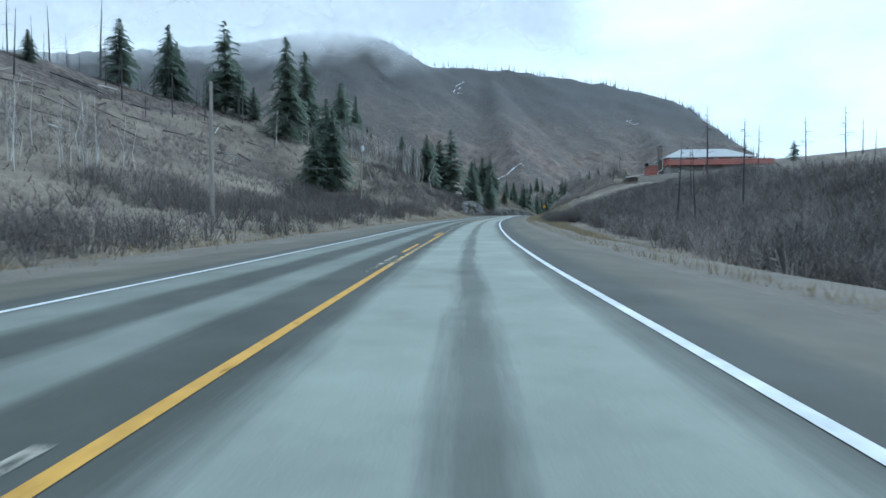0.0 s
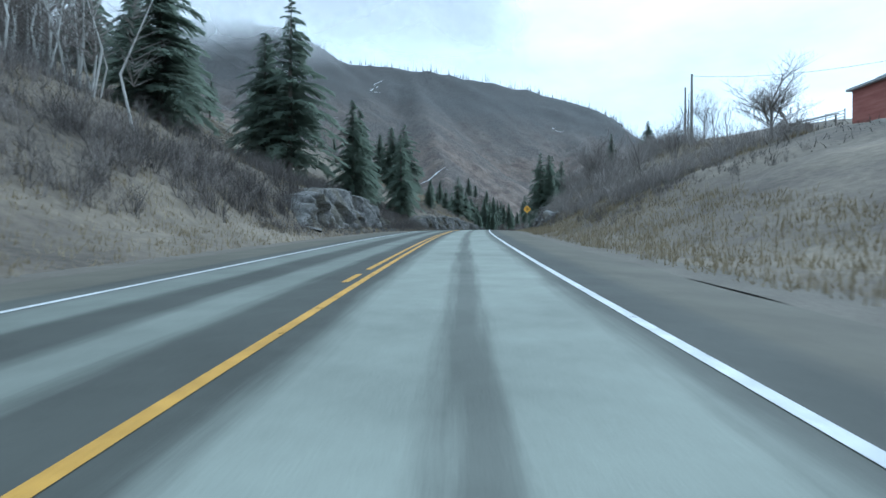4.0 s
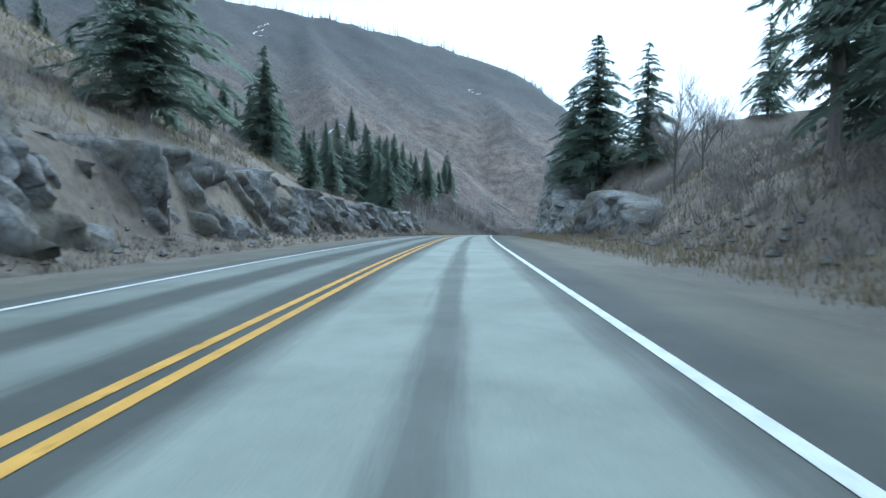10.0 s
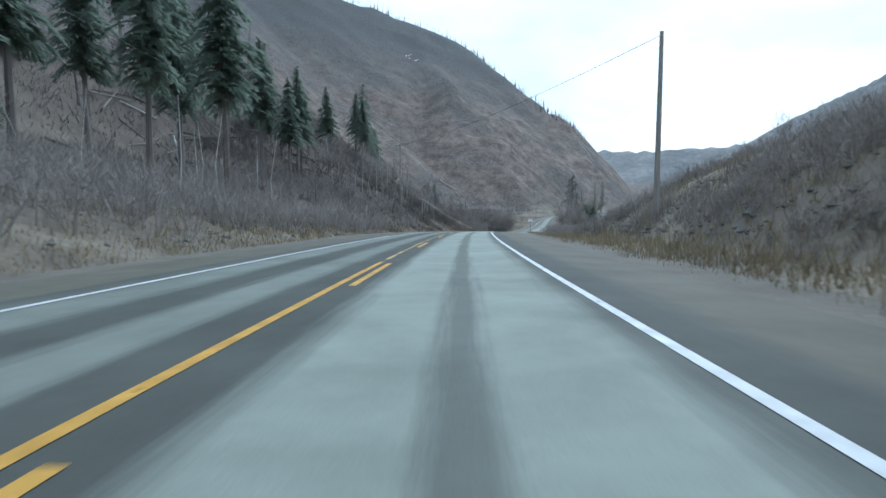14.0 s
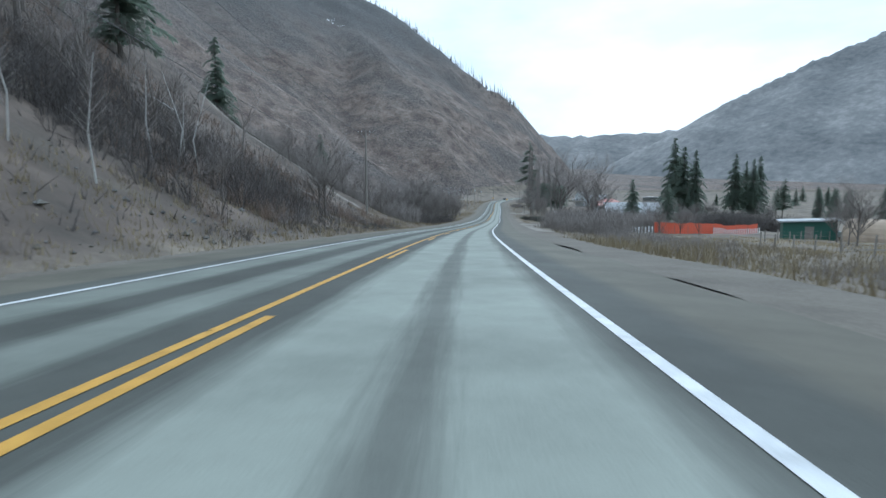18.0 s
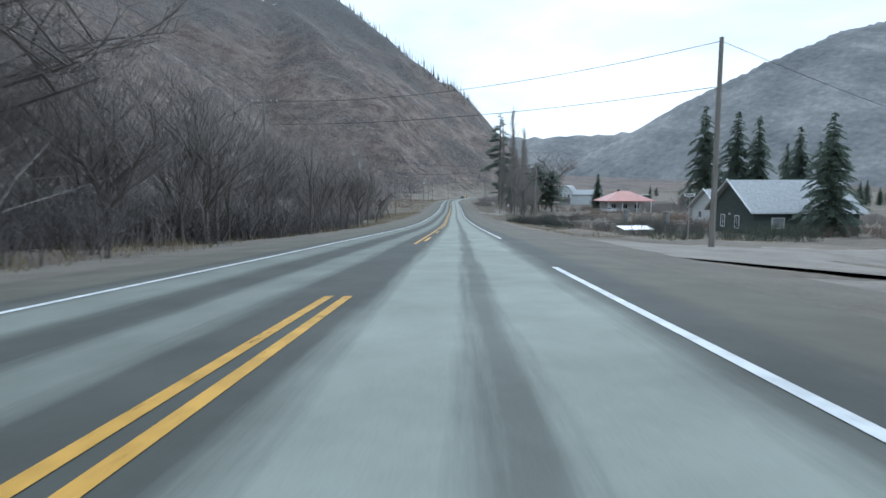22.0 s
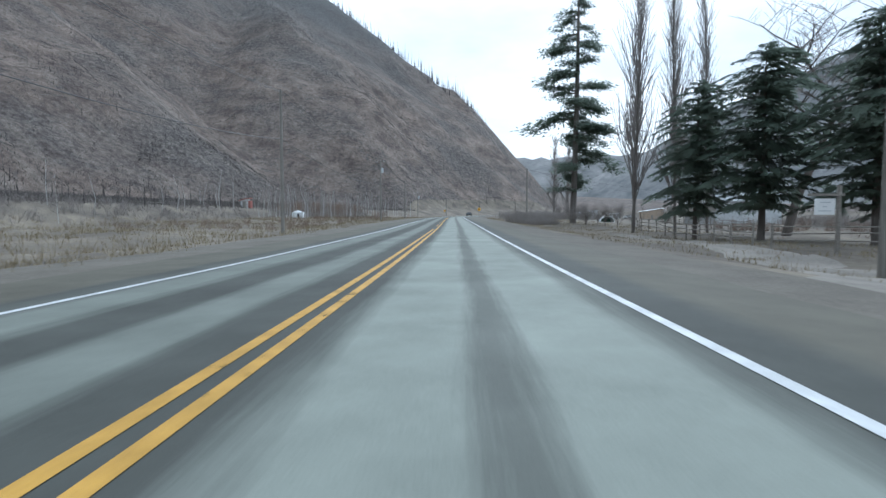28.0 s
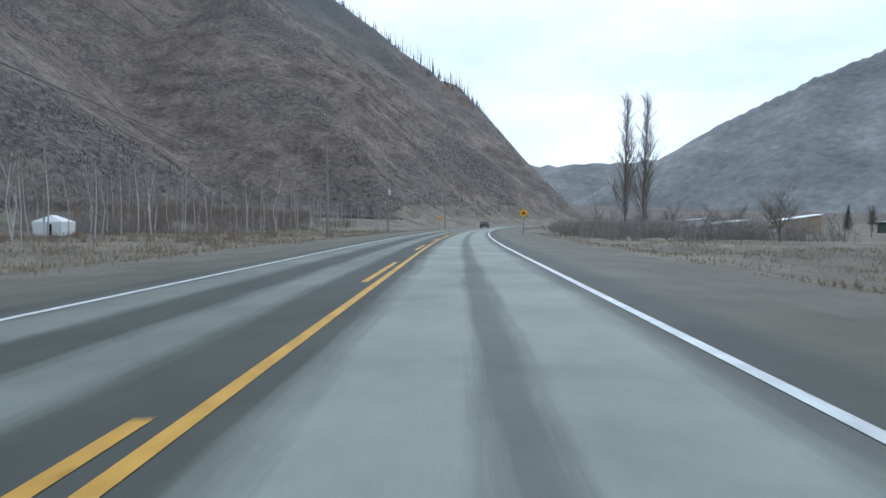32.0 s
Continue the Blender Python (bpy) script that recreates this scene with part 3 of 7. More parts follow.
def plain_mountain(name, crest, k, mat, label, reach=900, cell=24, floor=-16, rough=9):
    """A mountain of its own below a crest line."""
    xs = [c[0] for c in crest]
    ys = [c[1] for c in crest]
    gx, gy = np.meshgrid(np.arange(min(xs) - reach, max(xs) + reach, cell, dtype=float), np.arange(min(ys) - reach, max(ys) + reach, cell, dtype=float), indexing="ij")
    x, y = gx.ravel(), gy.ravel()
    z = np.full(x.shape, -1e3)
    for (ax, ay, az), (bx, by, bz) in zip(crest[:-1], crest[1:]):
        f = np.clip(((x - ax) * (bx - ax) + (y - ay) * (by - ay)) / ((bx - ax) ** 2 + (by - ay) ** 2), 0, 1)
        z = np.maximum(z, az + f * (bz - az) - k * np.hypot(x - ax - f * (bx - ax), y - ay - f * (by - ay)))
    z += rough * fbm(x, y, 130, 7, ridged=True) + rough * .25 * fbm(x, y, 35, 8)
    z = np.maximum(z, floor)
    me = grid_mesh(name, np.stack([x, y, z], 1), gx.shape[0], gx.shape[1], mat)
    return tagged(new(name, me), label, "mountain", kind="structure")


# both far mountains carry haze in their base colour
plain_mountain("mountain_east", [(1640, 1801, 117), (1707, 1756, 150), (1801, 1713, 187), (1937, 1648, 289), (2162, 1528, 409), (2417, 1391, 529), (2750, 1101, 614), (2861, 491, 550)], .6, FARHILL, "broad grey-brown mountain across the valley, haze tinted into its colour", reach=760, cell=18)
plain_mountain("distant_ridge", [(1300, 2900, 250), (1600, 2720, 243), (1853, 2560, 236), (2077, 2407, 236), (2350, 2250, 255), (2700, 2050, 300)], .45, FARHILL, "distant ridge closing the valley, blue-grey with painted haze", reach=700, cell=50, floor=-40)

me = bpy.data.meshes.new("plain")
me.from_pydata([(-4500, -4500, -40), (4500, -4500, -40), (4500, 4500, -40), (-4500, 4500, -40)], [], [(0, 1, 2, 3)])
me.materials.append(EARTH)
tagged(new("ground_beyond", me), "brown lowland reaching to the horizon", "ground", kind="structure")

# ---------------------------------------------------------------- road
def asphalt():
    """Pale chip seal with two worn wheel paths to each lane and darker strips between."""
    m = bpy.data.materials.new("worn_chip_seal")
    m.use_nodes = True
    nt = m.node_tree
    link = nt.links.new
    bsdf = nt.nodes["Principled BSDF"]
    bsdf.inputs["Roughness"].default_value = 0.85
    bsdf.inputs["Specular IOR Level"].default_value = 0.15
    uv = nt.nodes.new("ShaderNodeUVMap")
    uv.uv_map = "lane"
    sep = nt.nodes.new("ShaderNodeSeparateXYZ")
    link(uv.outputs["UV"], sep.inputs["Vector"])
    mp = nt.nodes.new("ShaderNodeMapping")
    mp.inputs["Scale"].default_value = (0.12, 2.2, 1)
    link(uv.outputs["UV"], mp.inputs["Vector"])
    wob = nt.nodes.new("ShaderNodeTexNoise")
    wob.inputs["Scale"].default_value, wob.inputs["Detail"].default_value = 1.6, 8
    wob.inputs["Roughness"].default_value = 0.66
    link(mp.outputs["Vector"], wob.inputs["Vector"])
    shift = nt.nodes.new("ShaderNodeMath")
    shift.operation = "MULTIPLY_ADD"
    shift.inputs[1].default_value = 0.04
    link(wob.outputs["Fac"], shift.inputs[0])
    scaled = nt.nodes.new("ShaderNodeMapRange")
    scaled.inputs["From Min"].default_value, scaled.inputs["From Max"].default_value = -8.0, 6.0
    link(sep.outputs["Y"], scaled.inputs["Value"])
    link(scaled.outputs["Result"], shift.inputs[2])
    ramp = nt.nodes.new("ShaderNodeValToRGB")
    el = ramp.color_ramp.elements
    while len(el) > 1:
        el.remove(el[-1])
    dark, soft, mid, pale, dull = (0.082, 0.086, 0.077), (0.14, 0.149, 0.132), (0.125, 0.132, 0.117), (0.255, 0.277, 0.242), (0.185, 0.201, 0.176)
    verge = (0.122, 0.116, 0.093)
    marks = [(-7.6, verge), (-4.6, verge), (-4.3, dark), (-3.6, mid), (-3.35, dull), (-2.75, dull), (-2.4, dark), (-1.75, dark), (-1.45, dull), (-0.95, dull), (-0.65, dark), (0.35, dark),
             (0.75, pale), (1.58, pale), (1.78, soft), (1.98, soft), (2.18, pale), (3.1, pale), (3.45, mid), (3.75, dark), (4.3, dark), (4.8, verge)]
    for i, (y, c) in enumerate(marks):
        at = (y + 8.0) / 14.0 + 0.02
        e = el[0] if i == 0 else el.new(at)
        e.position = at
        e.color = (*c, 1)
    link(shift.outputs["Value"], ramp.inputs["Fac"])
    co = nt.nodes.new("ShaderNodeTexCoord")
    grit = nt.nodes.new("ShaderNodeTexNoise")
    grit.inputs["Scale"].default_value, grit.inputs["Detail"].default_value = 55, 4
    stain = nt.nodes.new("ShaderNodeTexNoise")
    stain.inputs["Scale"].default_value, stain.inputs["Detail"].default_value = 0.5, 9
    stain.inputs["Roughness"].default_value = 0.65
    for n in (grit, stain):
        link(co.outputs["Object"], n.inputs["Vector"])
    both = nt.nodes.new("ShaderNodeMath")
    both.operation = "MULTIPLY_ADD"
    both.inputs[1].default_value = 0.35
    link(grit.outputs["Fac"], both.inputs[0])
    link(stain.outputs["Fac"], both.inputs[2])
    rng = nt.nodes.new("ShaderNodeMapRange")
    rng.inputs["From Min"].default_value, rng.inputs["From Max"].default_value = 0.4, 0.95
    rng.inputs["To Min"].default_value, rng.inputs["To Max"].default_value = 0.72, 1.25
    link(both.outputs["Value"], rng.inputs["Value"])
    mul = nt.nodes.new("ShaderNodeVectorMath")
    mul.operation = "SCALE"
    link(ramp.outputs["Color"], mul.inputs[0])
    link(rng.outputs["Result"], mul.inputs["Scale"])
    link(mul.outputs["Vector"], bsdf.inputs["Base Color"])
    bp = nt.nodes.new("ShaderNodeBump")
    bp.inputs["Strength"].default_value, bp.inputs["Distance"].default_value = 0.35, 0.01
    link(grit.outputs["Fac"], bp.inputs["Height"])
    link(bp.outputs["Normal"], bsdf.inputs["Normal"])
    return m


ASPHALT = asphalt()


def road_z(s, c):
    """Height of the carriageway; c is the offset from the centre line, to the right."""
    x, y, z = on_line(s, 0 * s)
    return z - np.where(c < 0, 0.014 * -c, 0.0) - np.where(c > LANE, 0.02 * (c - LANE), 0.0)


def strip(name, s, c0, c1, mat, lift, label="", uv=True, ragged=0.0):
    """A band of the road between two offsets from the centre line, along runs s."""
    cs = np.linspace(c0, c1, 2) if c1 - c0 < 1 else np.array(sorted({c0, -7.3, -3.65, 0.0, 3.65, c1}))
    cs = cs[(cs >= c0) & (cs <= c1)]
    ss, cc = np.meshgrid(s, cs, indexing="ij")
    ss, cc = ss.ravel(), cc.ravel()
    outer = (cc == c0) * -1.0 + (cc == c1) * 1.0
    if ragged:
        cc = cc + outer * ragged * fbm(ss, cc, 6.0, 9)
    x, y, _ = on_line(ss, cc + edge_at(ss) - LANE)
    return grid_mesh(name, np.stack([x, y, road_z(ss, cc) + lift - (.045 if ragged else 0) * np.abs(outer)], 1), len(s), len(cs), mat, uv=np.stack([ss, cc], 1))


ROAD_S = steps((-250, 0, 6), (0, 900, 2), (900, 1500, 5))
road = new("road", strip("road", ROAD_S, -6.6, 6.3, ASPHALT, 0.0, ragged=0.3))
tagged(road, "worn pale-grey two-lane highway with dark wheel strips", "road", kind="structure")
for nm, c0, c1 in (("shoulder_near_right", 6.0, 8.6), ("shoulder_far_left", -9.2, -6.2)):
    ob = new("gravel_shoulder", strip(nm, ROAD_S, c0, c1, GRAVEL, -0.02, ragged=0.7))
    tagged(ob, "compacted gravel shoulder beside the highway", "shoulder", kind="structure")


def paint(name, colour, worn):
    """Road paint with worn gaps that show the surface below."""
    m = material(name, [tuple(c * .62 for c in colour), colour], 3.0, 0.7, 0.2)
    nt = m.node_tree
    co = nt.nodes.new("ShaderNodeTexCoord")
    n = nt.nodes.new("ShaderNodeTexNoise")
    n.inputs["Scale"].default_value, n.inputs["Detail"].default_value = 2.2, 10
    n.inputs["Roughness"].default_value = 0.75
    r = nt.nodes.new("ShaderNodeMapRange")
    r.inputs["From Min"].default_value, r.inputs["From Max"].default_value = worn, worn + 0.06
    nt.links.new(co.outputs["Object"], n.inputs["Vector"])
    nt.links.new(n.outputs["Fac"], r.inputs["Value"])
    nt.links.new(r.outputs["Result"], nt.nodes["Principled BSDF"].inputs["Alpha"])
    return m


WHITE_PAINT = paint("white_road_paint", (0.72, 0.74, 0.74), 0.30)
YELLOW_PAINT = paint("yellow_road_paint", (0.62, 0.36, 0.07), 0.34)
YELLOW_WORN = paint("worn_yellow_road_paint", (0.55, 0.40, 0.18), 0.45)
PALE_WORN = paint("rubbed_pale_road_paint", (0.46, 0.44, 0.36), 0.48)


def marking(s0, s1, c, w, mat, label):
    s = np.append(np.arange(s0, s1, 2.0), s1)
    ob = new("road_marking", strip("road_marking", s, c - w / 2, c + w / 2, mat, 0.006))
    return tagged(ob, label, "road marking", kind="structure")


marking(-250, 596, LANE, .13, WHITE_PAINT, "white edge line beside the shoulder")
marking(611.5, 1500, LANE, .13, WHITE_PAINT, "white edge line beside the shoulder")
marking(-250, 1500, -LANE, .13, WHITE_PAINT, "white edge line beside the shoulder")


def dashes(s0, s1, c, mat, gap=12.6, run=4.7):
    s = s0
    while s < s1:
        marking(s, min(s + run, s1), c, .12, mat, "short yellow dash on the centre line")
        s += gap


# centre line: two yellow lines, each solid or broken in turn
SOLID = "solid yellow centre line"
WORN = "worn yellow centre line, mostly rubbed off"
for s0, s1, c, mat in ((-250, 12.4, .13, YELLOW_PAINT), (12.4, 23.7, .13, YELLOW_WORN), (23.7, 33, .13, YELLOW_PAINT), (33, 58.5, .13, PALE_WORN), (58.5, 66, .13, YELLOW_WORN), (66, 376, .13, YELLOW_PAINT),
                       (119, 387.6, -.13, YELLOW_PAINT), (387.6, 440, -.13, YELLOW_WORN), (440, 591.4, -.13, YELLOW_PAINT), (606, 781, -.13, YELLOW_PAINT), (640, 1500, .13, YELLOW_PAINT)):
    marking(s0, s1, c, .12, mat, SOLID if mat is YELLOW_PAINT else WORN)
dashes(-238, 16, -.13, PALE_WORN, 13.1)
dashes(17, 34, -.13, YELLOW_PAINT, 12.5)
dashes(42, 88, -.13, PALE_WORN, 13)
dashes(90.6, 118, -.13, YELLOW_PAINT, 13)
dashes(382.6, 442, .13, YELLOW_PAINT, 12.8)
dashes(454.5, 552, .13, YELLOW_PAINT, 13.1, 4.2)
marking(559.5, 566.4, .13, .12, YELLOW_PAINT, "short yellow dash on the centre line")
dashes(572, 576.2, .13, YELLOW_PAINT)
marking(581, 591.4, .13, .12, YELLOW_PAINT, "short yellow dash on the centre line")
dashes(608.5, 640, .13, YELLOW_PAINT)
dashes(790.5, 1000, -.13, YELLOW_PAINT, 12.3, 5.2)

# ---------------------------------------------------------------- rock cuts
def cells(u, v, size, seed, blocky=False, tilt=1.1):
    """Blocky relief: each cell of a jittered lattice has its own step and tilt."""
    a, b = u / size, v / size
    ia, ib = np.floor(a), np.floor(b)
    best, out = np.full(u.shape, 1e9), np.zeros(u.shape)

    def h(p, q, k):
        w = np.sin(p * 127.1 + q * 311.7 + k * 57.3 + seed * 13.7) * 43758.5453
        return w - np.floor(w)
    for da in (-1, 0, 1):
        for db in (-1, 0, 1):
            p, q = ia + da, ib + db
            du, dv = a - p - h(p, q, 1), b - q - h(p, q, 2)
            r = np.maximum(abs(du + .25 * dv), abs(dv)) if blocky else du * du + dv * dv
            near = r < best
            best = np.where(near, r, best)
            step = h(p, q, 3) + (h(p, q, 4) - .5) * tilt * du + (h(p, q, 5) - .5) * tilt * dv
            out = np.where(near, step, out)
    return out


def rock_cut(side, s0, s1, foot, heights, label, lean=1.6, depth=2.0, seed=1, pitch=0.15, mat=None, flat=0.0):
    """A blasted rock face along the road; heights are spread evenly along it."""
    us = np.arange(s0, s1 + pitch / 2, pitch)
    vs = np.linspace(0, 1, int(min(64, max(22, max(heights) * 7))))
    u, v = np.meshgrid(us, vs, indexing="ij")
    along = (u - s0) / (s1 - s0)
    H = np.interp(along, np.linspace(0, 1, len(heights)), heights) * (1 + 0.16 * fbm(u, 0 * u, 4, seed)) * np.clip(np.minimum(u - s0, s1 - u) / 4 + .12, 0, 1)
    if isinstance(foot, tuple):
        foot = np.interp(along, np.linspace(0, 1, len(foot)), foot)
    wall = np.clip(v / 0.72, 0, 1)
    top = np.clip((v - 0.72) / 0.28, 0, 1)
    z = -0.6 + (H + 0.6) * wall ** 0.9 + top * (0.8 - 1.6 * top)
    d = foot + lean * wall * H / 4 + top * 5.0
    # slabs that lean, ledges between them, and small splinters
    uu, zz = u + (.4 - .25 * flat) * z + (.22 - .1 * flat) * fbm(u, z, 3.1, seed + 8), z - .15 * u + (.16 - .08 * flat) * fbm(u, z, 2.6, seed + 9)
    k = 1.1 - .5 * flat
    blocks = cells(uu * (1.1 - .35 * flat), zz * (.55 + .5 * flat), 2.6, seed, True, k) * 0.56 + cells(uu * (1.4 - .5 * flat) + 7, zz * (.6 + .5 * flat), 1.15, seed + 3, True, k) * 0.34 + cells(uu * 1.2, zz * .9 + 3, 0.5, seed + 5, True, k) * 0.1
    ribs = fbm(uu * 1.6, zz * .35, 2.2, seed + 11, ridged=True)
    d = d + (0.55 - blocks) * depth * 1.25 * np.clip(1.1 - top, 0, 1) - 0.3 * (1 - flat) * ribs * depth * .5 + 0.45 * fbm(u, z, 9, seed + 6) + .05 * fbm(u, z, .5, seed + 12) + .3 * (1 - flat) * fbm(u, .55 * z, 1.3, seed + 13, ridged=True)
    z = z + 0.25 * top * blocks + .12 * fbm(u, d, .8, seed + 13)
    x, y, zr = on_line(u.ravel(), side * d.ravel())
    co = np.stack([x, y, zr + z.ravel()], 1)
    me = grid_mesh("rock_cut", co, len(us), len(vs), mat or ROCK, smooth=False)
    return tagged(new("rock_cut", me), label, "rock face", kind="structure")


rock_cut(-1, 148, 182, 11.2, (2.5, 4, 4.2, 3.4, 2.4), "dark grey fractured rock cut beside the road", seed=1, mat=DARK_ROCK)
rock_cut(-1, 208, 350, 10.9, (2.2, 3, 3.4, 4, 4.4, 4, 4.2, 3.8, 3.2, 3.6, 3.4), "long jagged grey rock cut below a grassy slope", seed=2, mat=DARK_ROCK)
rock_cut(-1, 349, 379, 11.8, (2.6, 3.8, 4, 3.2, 1.6), "pale jagged rock outcrop at the end of the cut", seed=3)
rock_cut(1, 192, 259, 8.9, (1.6, 2.8, 4.4, 6, 6.8, 6.6, 5), "rough grey rock bank with brush above", lean=2.2, seed=4, mat=DARK_ROCK)
rock_cut(1, 298, 317, 8.9, (1.2, 2.2, 3.0, 3.6, 3.6), "slabby rock ledge above the verge", lean=.9, depth=1.3, seed=5, mat=DARK_ROCK, flat=.9)
rock_cut(1, 328, 387, (8.6, 8.6, 8.6, 8.7, 8.9, 9.8, 12.2), (2.4, 5.2, 9.6, 11.8, 12.2, 12.4, 12.2, 11), "tall pale-grey blocky cliff close to the road", lean=0.7, depth=1.45, seed=6, pitch=0.15, flat=1.0)


def boulder(s, d, size, seed):
    rnd = random.Random(seed)
    bm = bmesh.new()
    bmesh.ops.create_icosphere(bm, subdivisions=3, radius=1)
    for v in bm.verts:
        n = noise.noise(v.co * 1.1 + Vector((seed * 3.1, 0, 0))) * .35 + noise.noise(v.co * 3.0 + Vector((0, seed, 0))) * .12
        v.co *= 1 + n
        v.co.x = max(-.75, min(.8, v.co.x))
        v.co.z = max(-.6, min(.62, v.co.z))
    me = bpy.data.meshes.new("boulder")
    bm.to_mesh(me)
    bm.free()
    me.materials.append(ROCK)
    ob = new("boulder", me)
    p = ground_at(s, d)
    ob.matrix_basis = Matrix.LocRotScale(p + Vector((0, 0, size * .3)), Euler((rnd.uniform(-.3, .3), rnd.uniform(-.3, .3), rnd.uniform(0, 6))), (size, size * .8, size * .75))
    return tagged(ob, "grey angular boulder resting on the bank", "rock", "roadside boulders")


for i, (s, d, z) in enumerate(((182, 9.6, 1.3), (381, -15, .8), (386, -17, 1.2), (196, 10.5, .9), (374, -13, .9), (215, 10, 1.1), (299, 10, .8), (392, -20, .6), (385, 14, .5), (388, 19, .7), (200, 12, .7), (184, 9.4, .8), (188, 12.8, .9), (178, 10.8, .8), (190.5, 10.3, .7), (179.4, 10.4, .5), (186, 11, .5), (193, 9.6, .6))):
    boulder(s, d, z, i + 1)

def rubble(s0, s1, d0, d1, n, seed):
    """Broken stones that rolled to the foot of a bank, joined."""
    r = np.random.RandomState(seed)
    form = np.array([(1, 0, 0), (-.9, .1, 0), (0, .8, .1), (.1, -1, 0), (.1, 0, .75), (0, .1, -.6)])
    tri = [(0, 2, 4), (2, 1, 4), (1, 3, 4), (3, 0, 4), (2, 0, 5), (1, 2, 5), (3, 1, 5), (0, 3, 5)]
    s, d = r.uniform(s0, s1, n), d0 + (d1 - d0) * r.uniform(0, 1, n) ** 1.6
    x, y, _ = on_line(s, d)
    z = land(s, d)
    b = Build()
    for i in range(n):
        k = .05 + .22 * r.uniform() ** 4
        a = r.uniform(0, 6.28)
        c, q = math.cos(a), math.sin(a)
        f = form * (k * r.uniform(.7, 1.3, (6, 3)))
        b.add([(x[i] + p[0] * c - p[1] * q, y[i] + p[0] * q + p[1] * c, z[i] + p[2] + k * .2) for p in f], tri)
    return tagged(new("rubble", b.mesh("rubble", DARK_ROCK)), "broken stones at the foot of the bank", "stones", kind="stuff")


rubble(470, 545, -10, -20, 500, 1)
rubble(150, 380, -9.8, -12, 1500, 2)
rubble(180, 375, 8, 10.5, 1200, 3)
rubble(378, 430, 9.5, 22, 1600, 4)
rubble(376, 440, -10.5, -24, 500, 5)

# ---------------------------------------------------------------- trees


def conifer_meshes(name, seed, width, whorls, open_base, droop, gap=0.0, rounded=False):
    """Trunk and needle meshes of a conifer one metre high, to be scaled."""
    rnd = random.Random(seed)
    trunk = Build()
    trunk.tube([(0, 0, -.03), (0.004, 0, .3), (-.003, .003, .7), (0, 0, .995)], [.016, .012, .007, .001], 7)
    v, f = [], []
    for w in range(whorls):
        h = open_base + (0.985 - open_base) * (w / (whorls - 1)) ** 0.92
        rel = (h - open_base) / (1 - open_base)
        reach = width * (1 - rel) ** 0.85 * (0.55 + 0.45 * min(1, rel * 7 + .35)) + .012
        if rounded:
            reach = width * (1 - rel ** 2.4) ** .6 * (.6 + .4 * min(1, rel * 5)) + .02
        n = rnd.randint(7, 9) if rel < .8 else 6
        a0 = rnd.uniform(0, 6.28)
        for b in range(n):
            if rnd.random() < gap:
                continue
            a = a0 + 6.283 * b / n + rnd.uniform(-.35, .35)
            L = reach * rnd.uniform(.42, 1.2) * (1 if rnd.random() > .08 else 1.3)
            ca, sa = math.cos(a), math.sin(a)
            z0 = h + rnd.uniform(-.012, .012)
            tip = -droop * L * rnd.uniform(.5, 1.5)

            def at(q):
                return (ca * L * q, sa * L * q, z0 + tip * q * q + .10 * L * math.sin(q * 3.1))
            k = min(2 * max(4, int(L / .016)) + 4, 32)
            for j in range(k):
                q = (j + .6) / k
                px, py, pz = at(q)
                wide = L * (.3 - .2 * q) * min(1, q * 5 + .3)
                size = (min(L * .16, .02) + .006) * rnd.uniform(.6, 1.3)
                for _ in range(5):
                    off = rnd.uniform(-1, 1)
                    t = a + off * rnd.uniform(.4, 1.2)
                    mx, my = px - sa * off * wide, py + ca * off * wide
                    mz = pz - abs(off) * wide * .25 + rnd.uniform(-.004, .004)
                    ex, ey = mx + math.cos(t) * size, my + math.sin(t) * size
                    ez = mz - rnd.uniform(.1, .9) * size
                    wx, wy = -math.sin(t) * size * .17, math.cos(t) * size * .17
                    i = len(v)
                    v += [(mx - wx, my - wy, mz + .002), (mx + wx, my + wy, mz - .002), (ex, ey, ez)]
                    f.append((i, i + 1, i + 2))
            ex, ey, ez = at(1.08)
            px, py, pz = at(.7)
            wx, wy = -sa * L * .07, ca * L * .07
            i = len(v)
            v += [(px - wx, py - wy, pz), (px + wx, py + wy, pz), (ex, ey, ez)]
            f.append((i, i + 1, i + 2))
            if rel < .5:
                trunk.tube([(0, 0, z0), at(.5)], [.0035, .0015], 3, caps=False)
    b = Build()
    b.v, b.f = v, f
    return trunk.mesh(name + "_trunk", BARK), b.mesh(name + "_crown", NEEDLES)


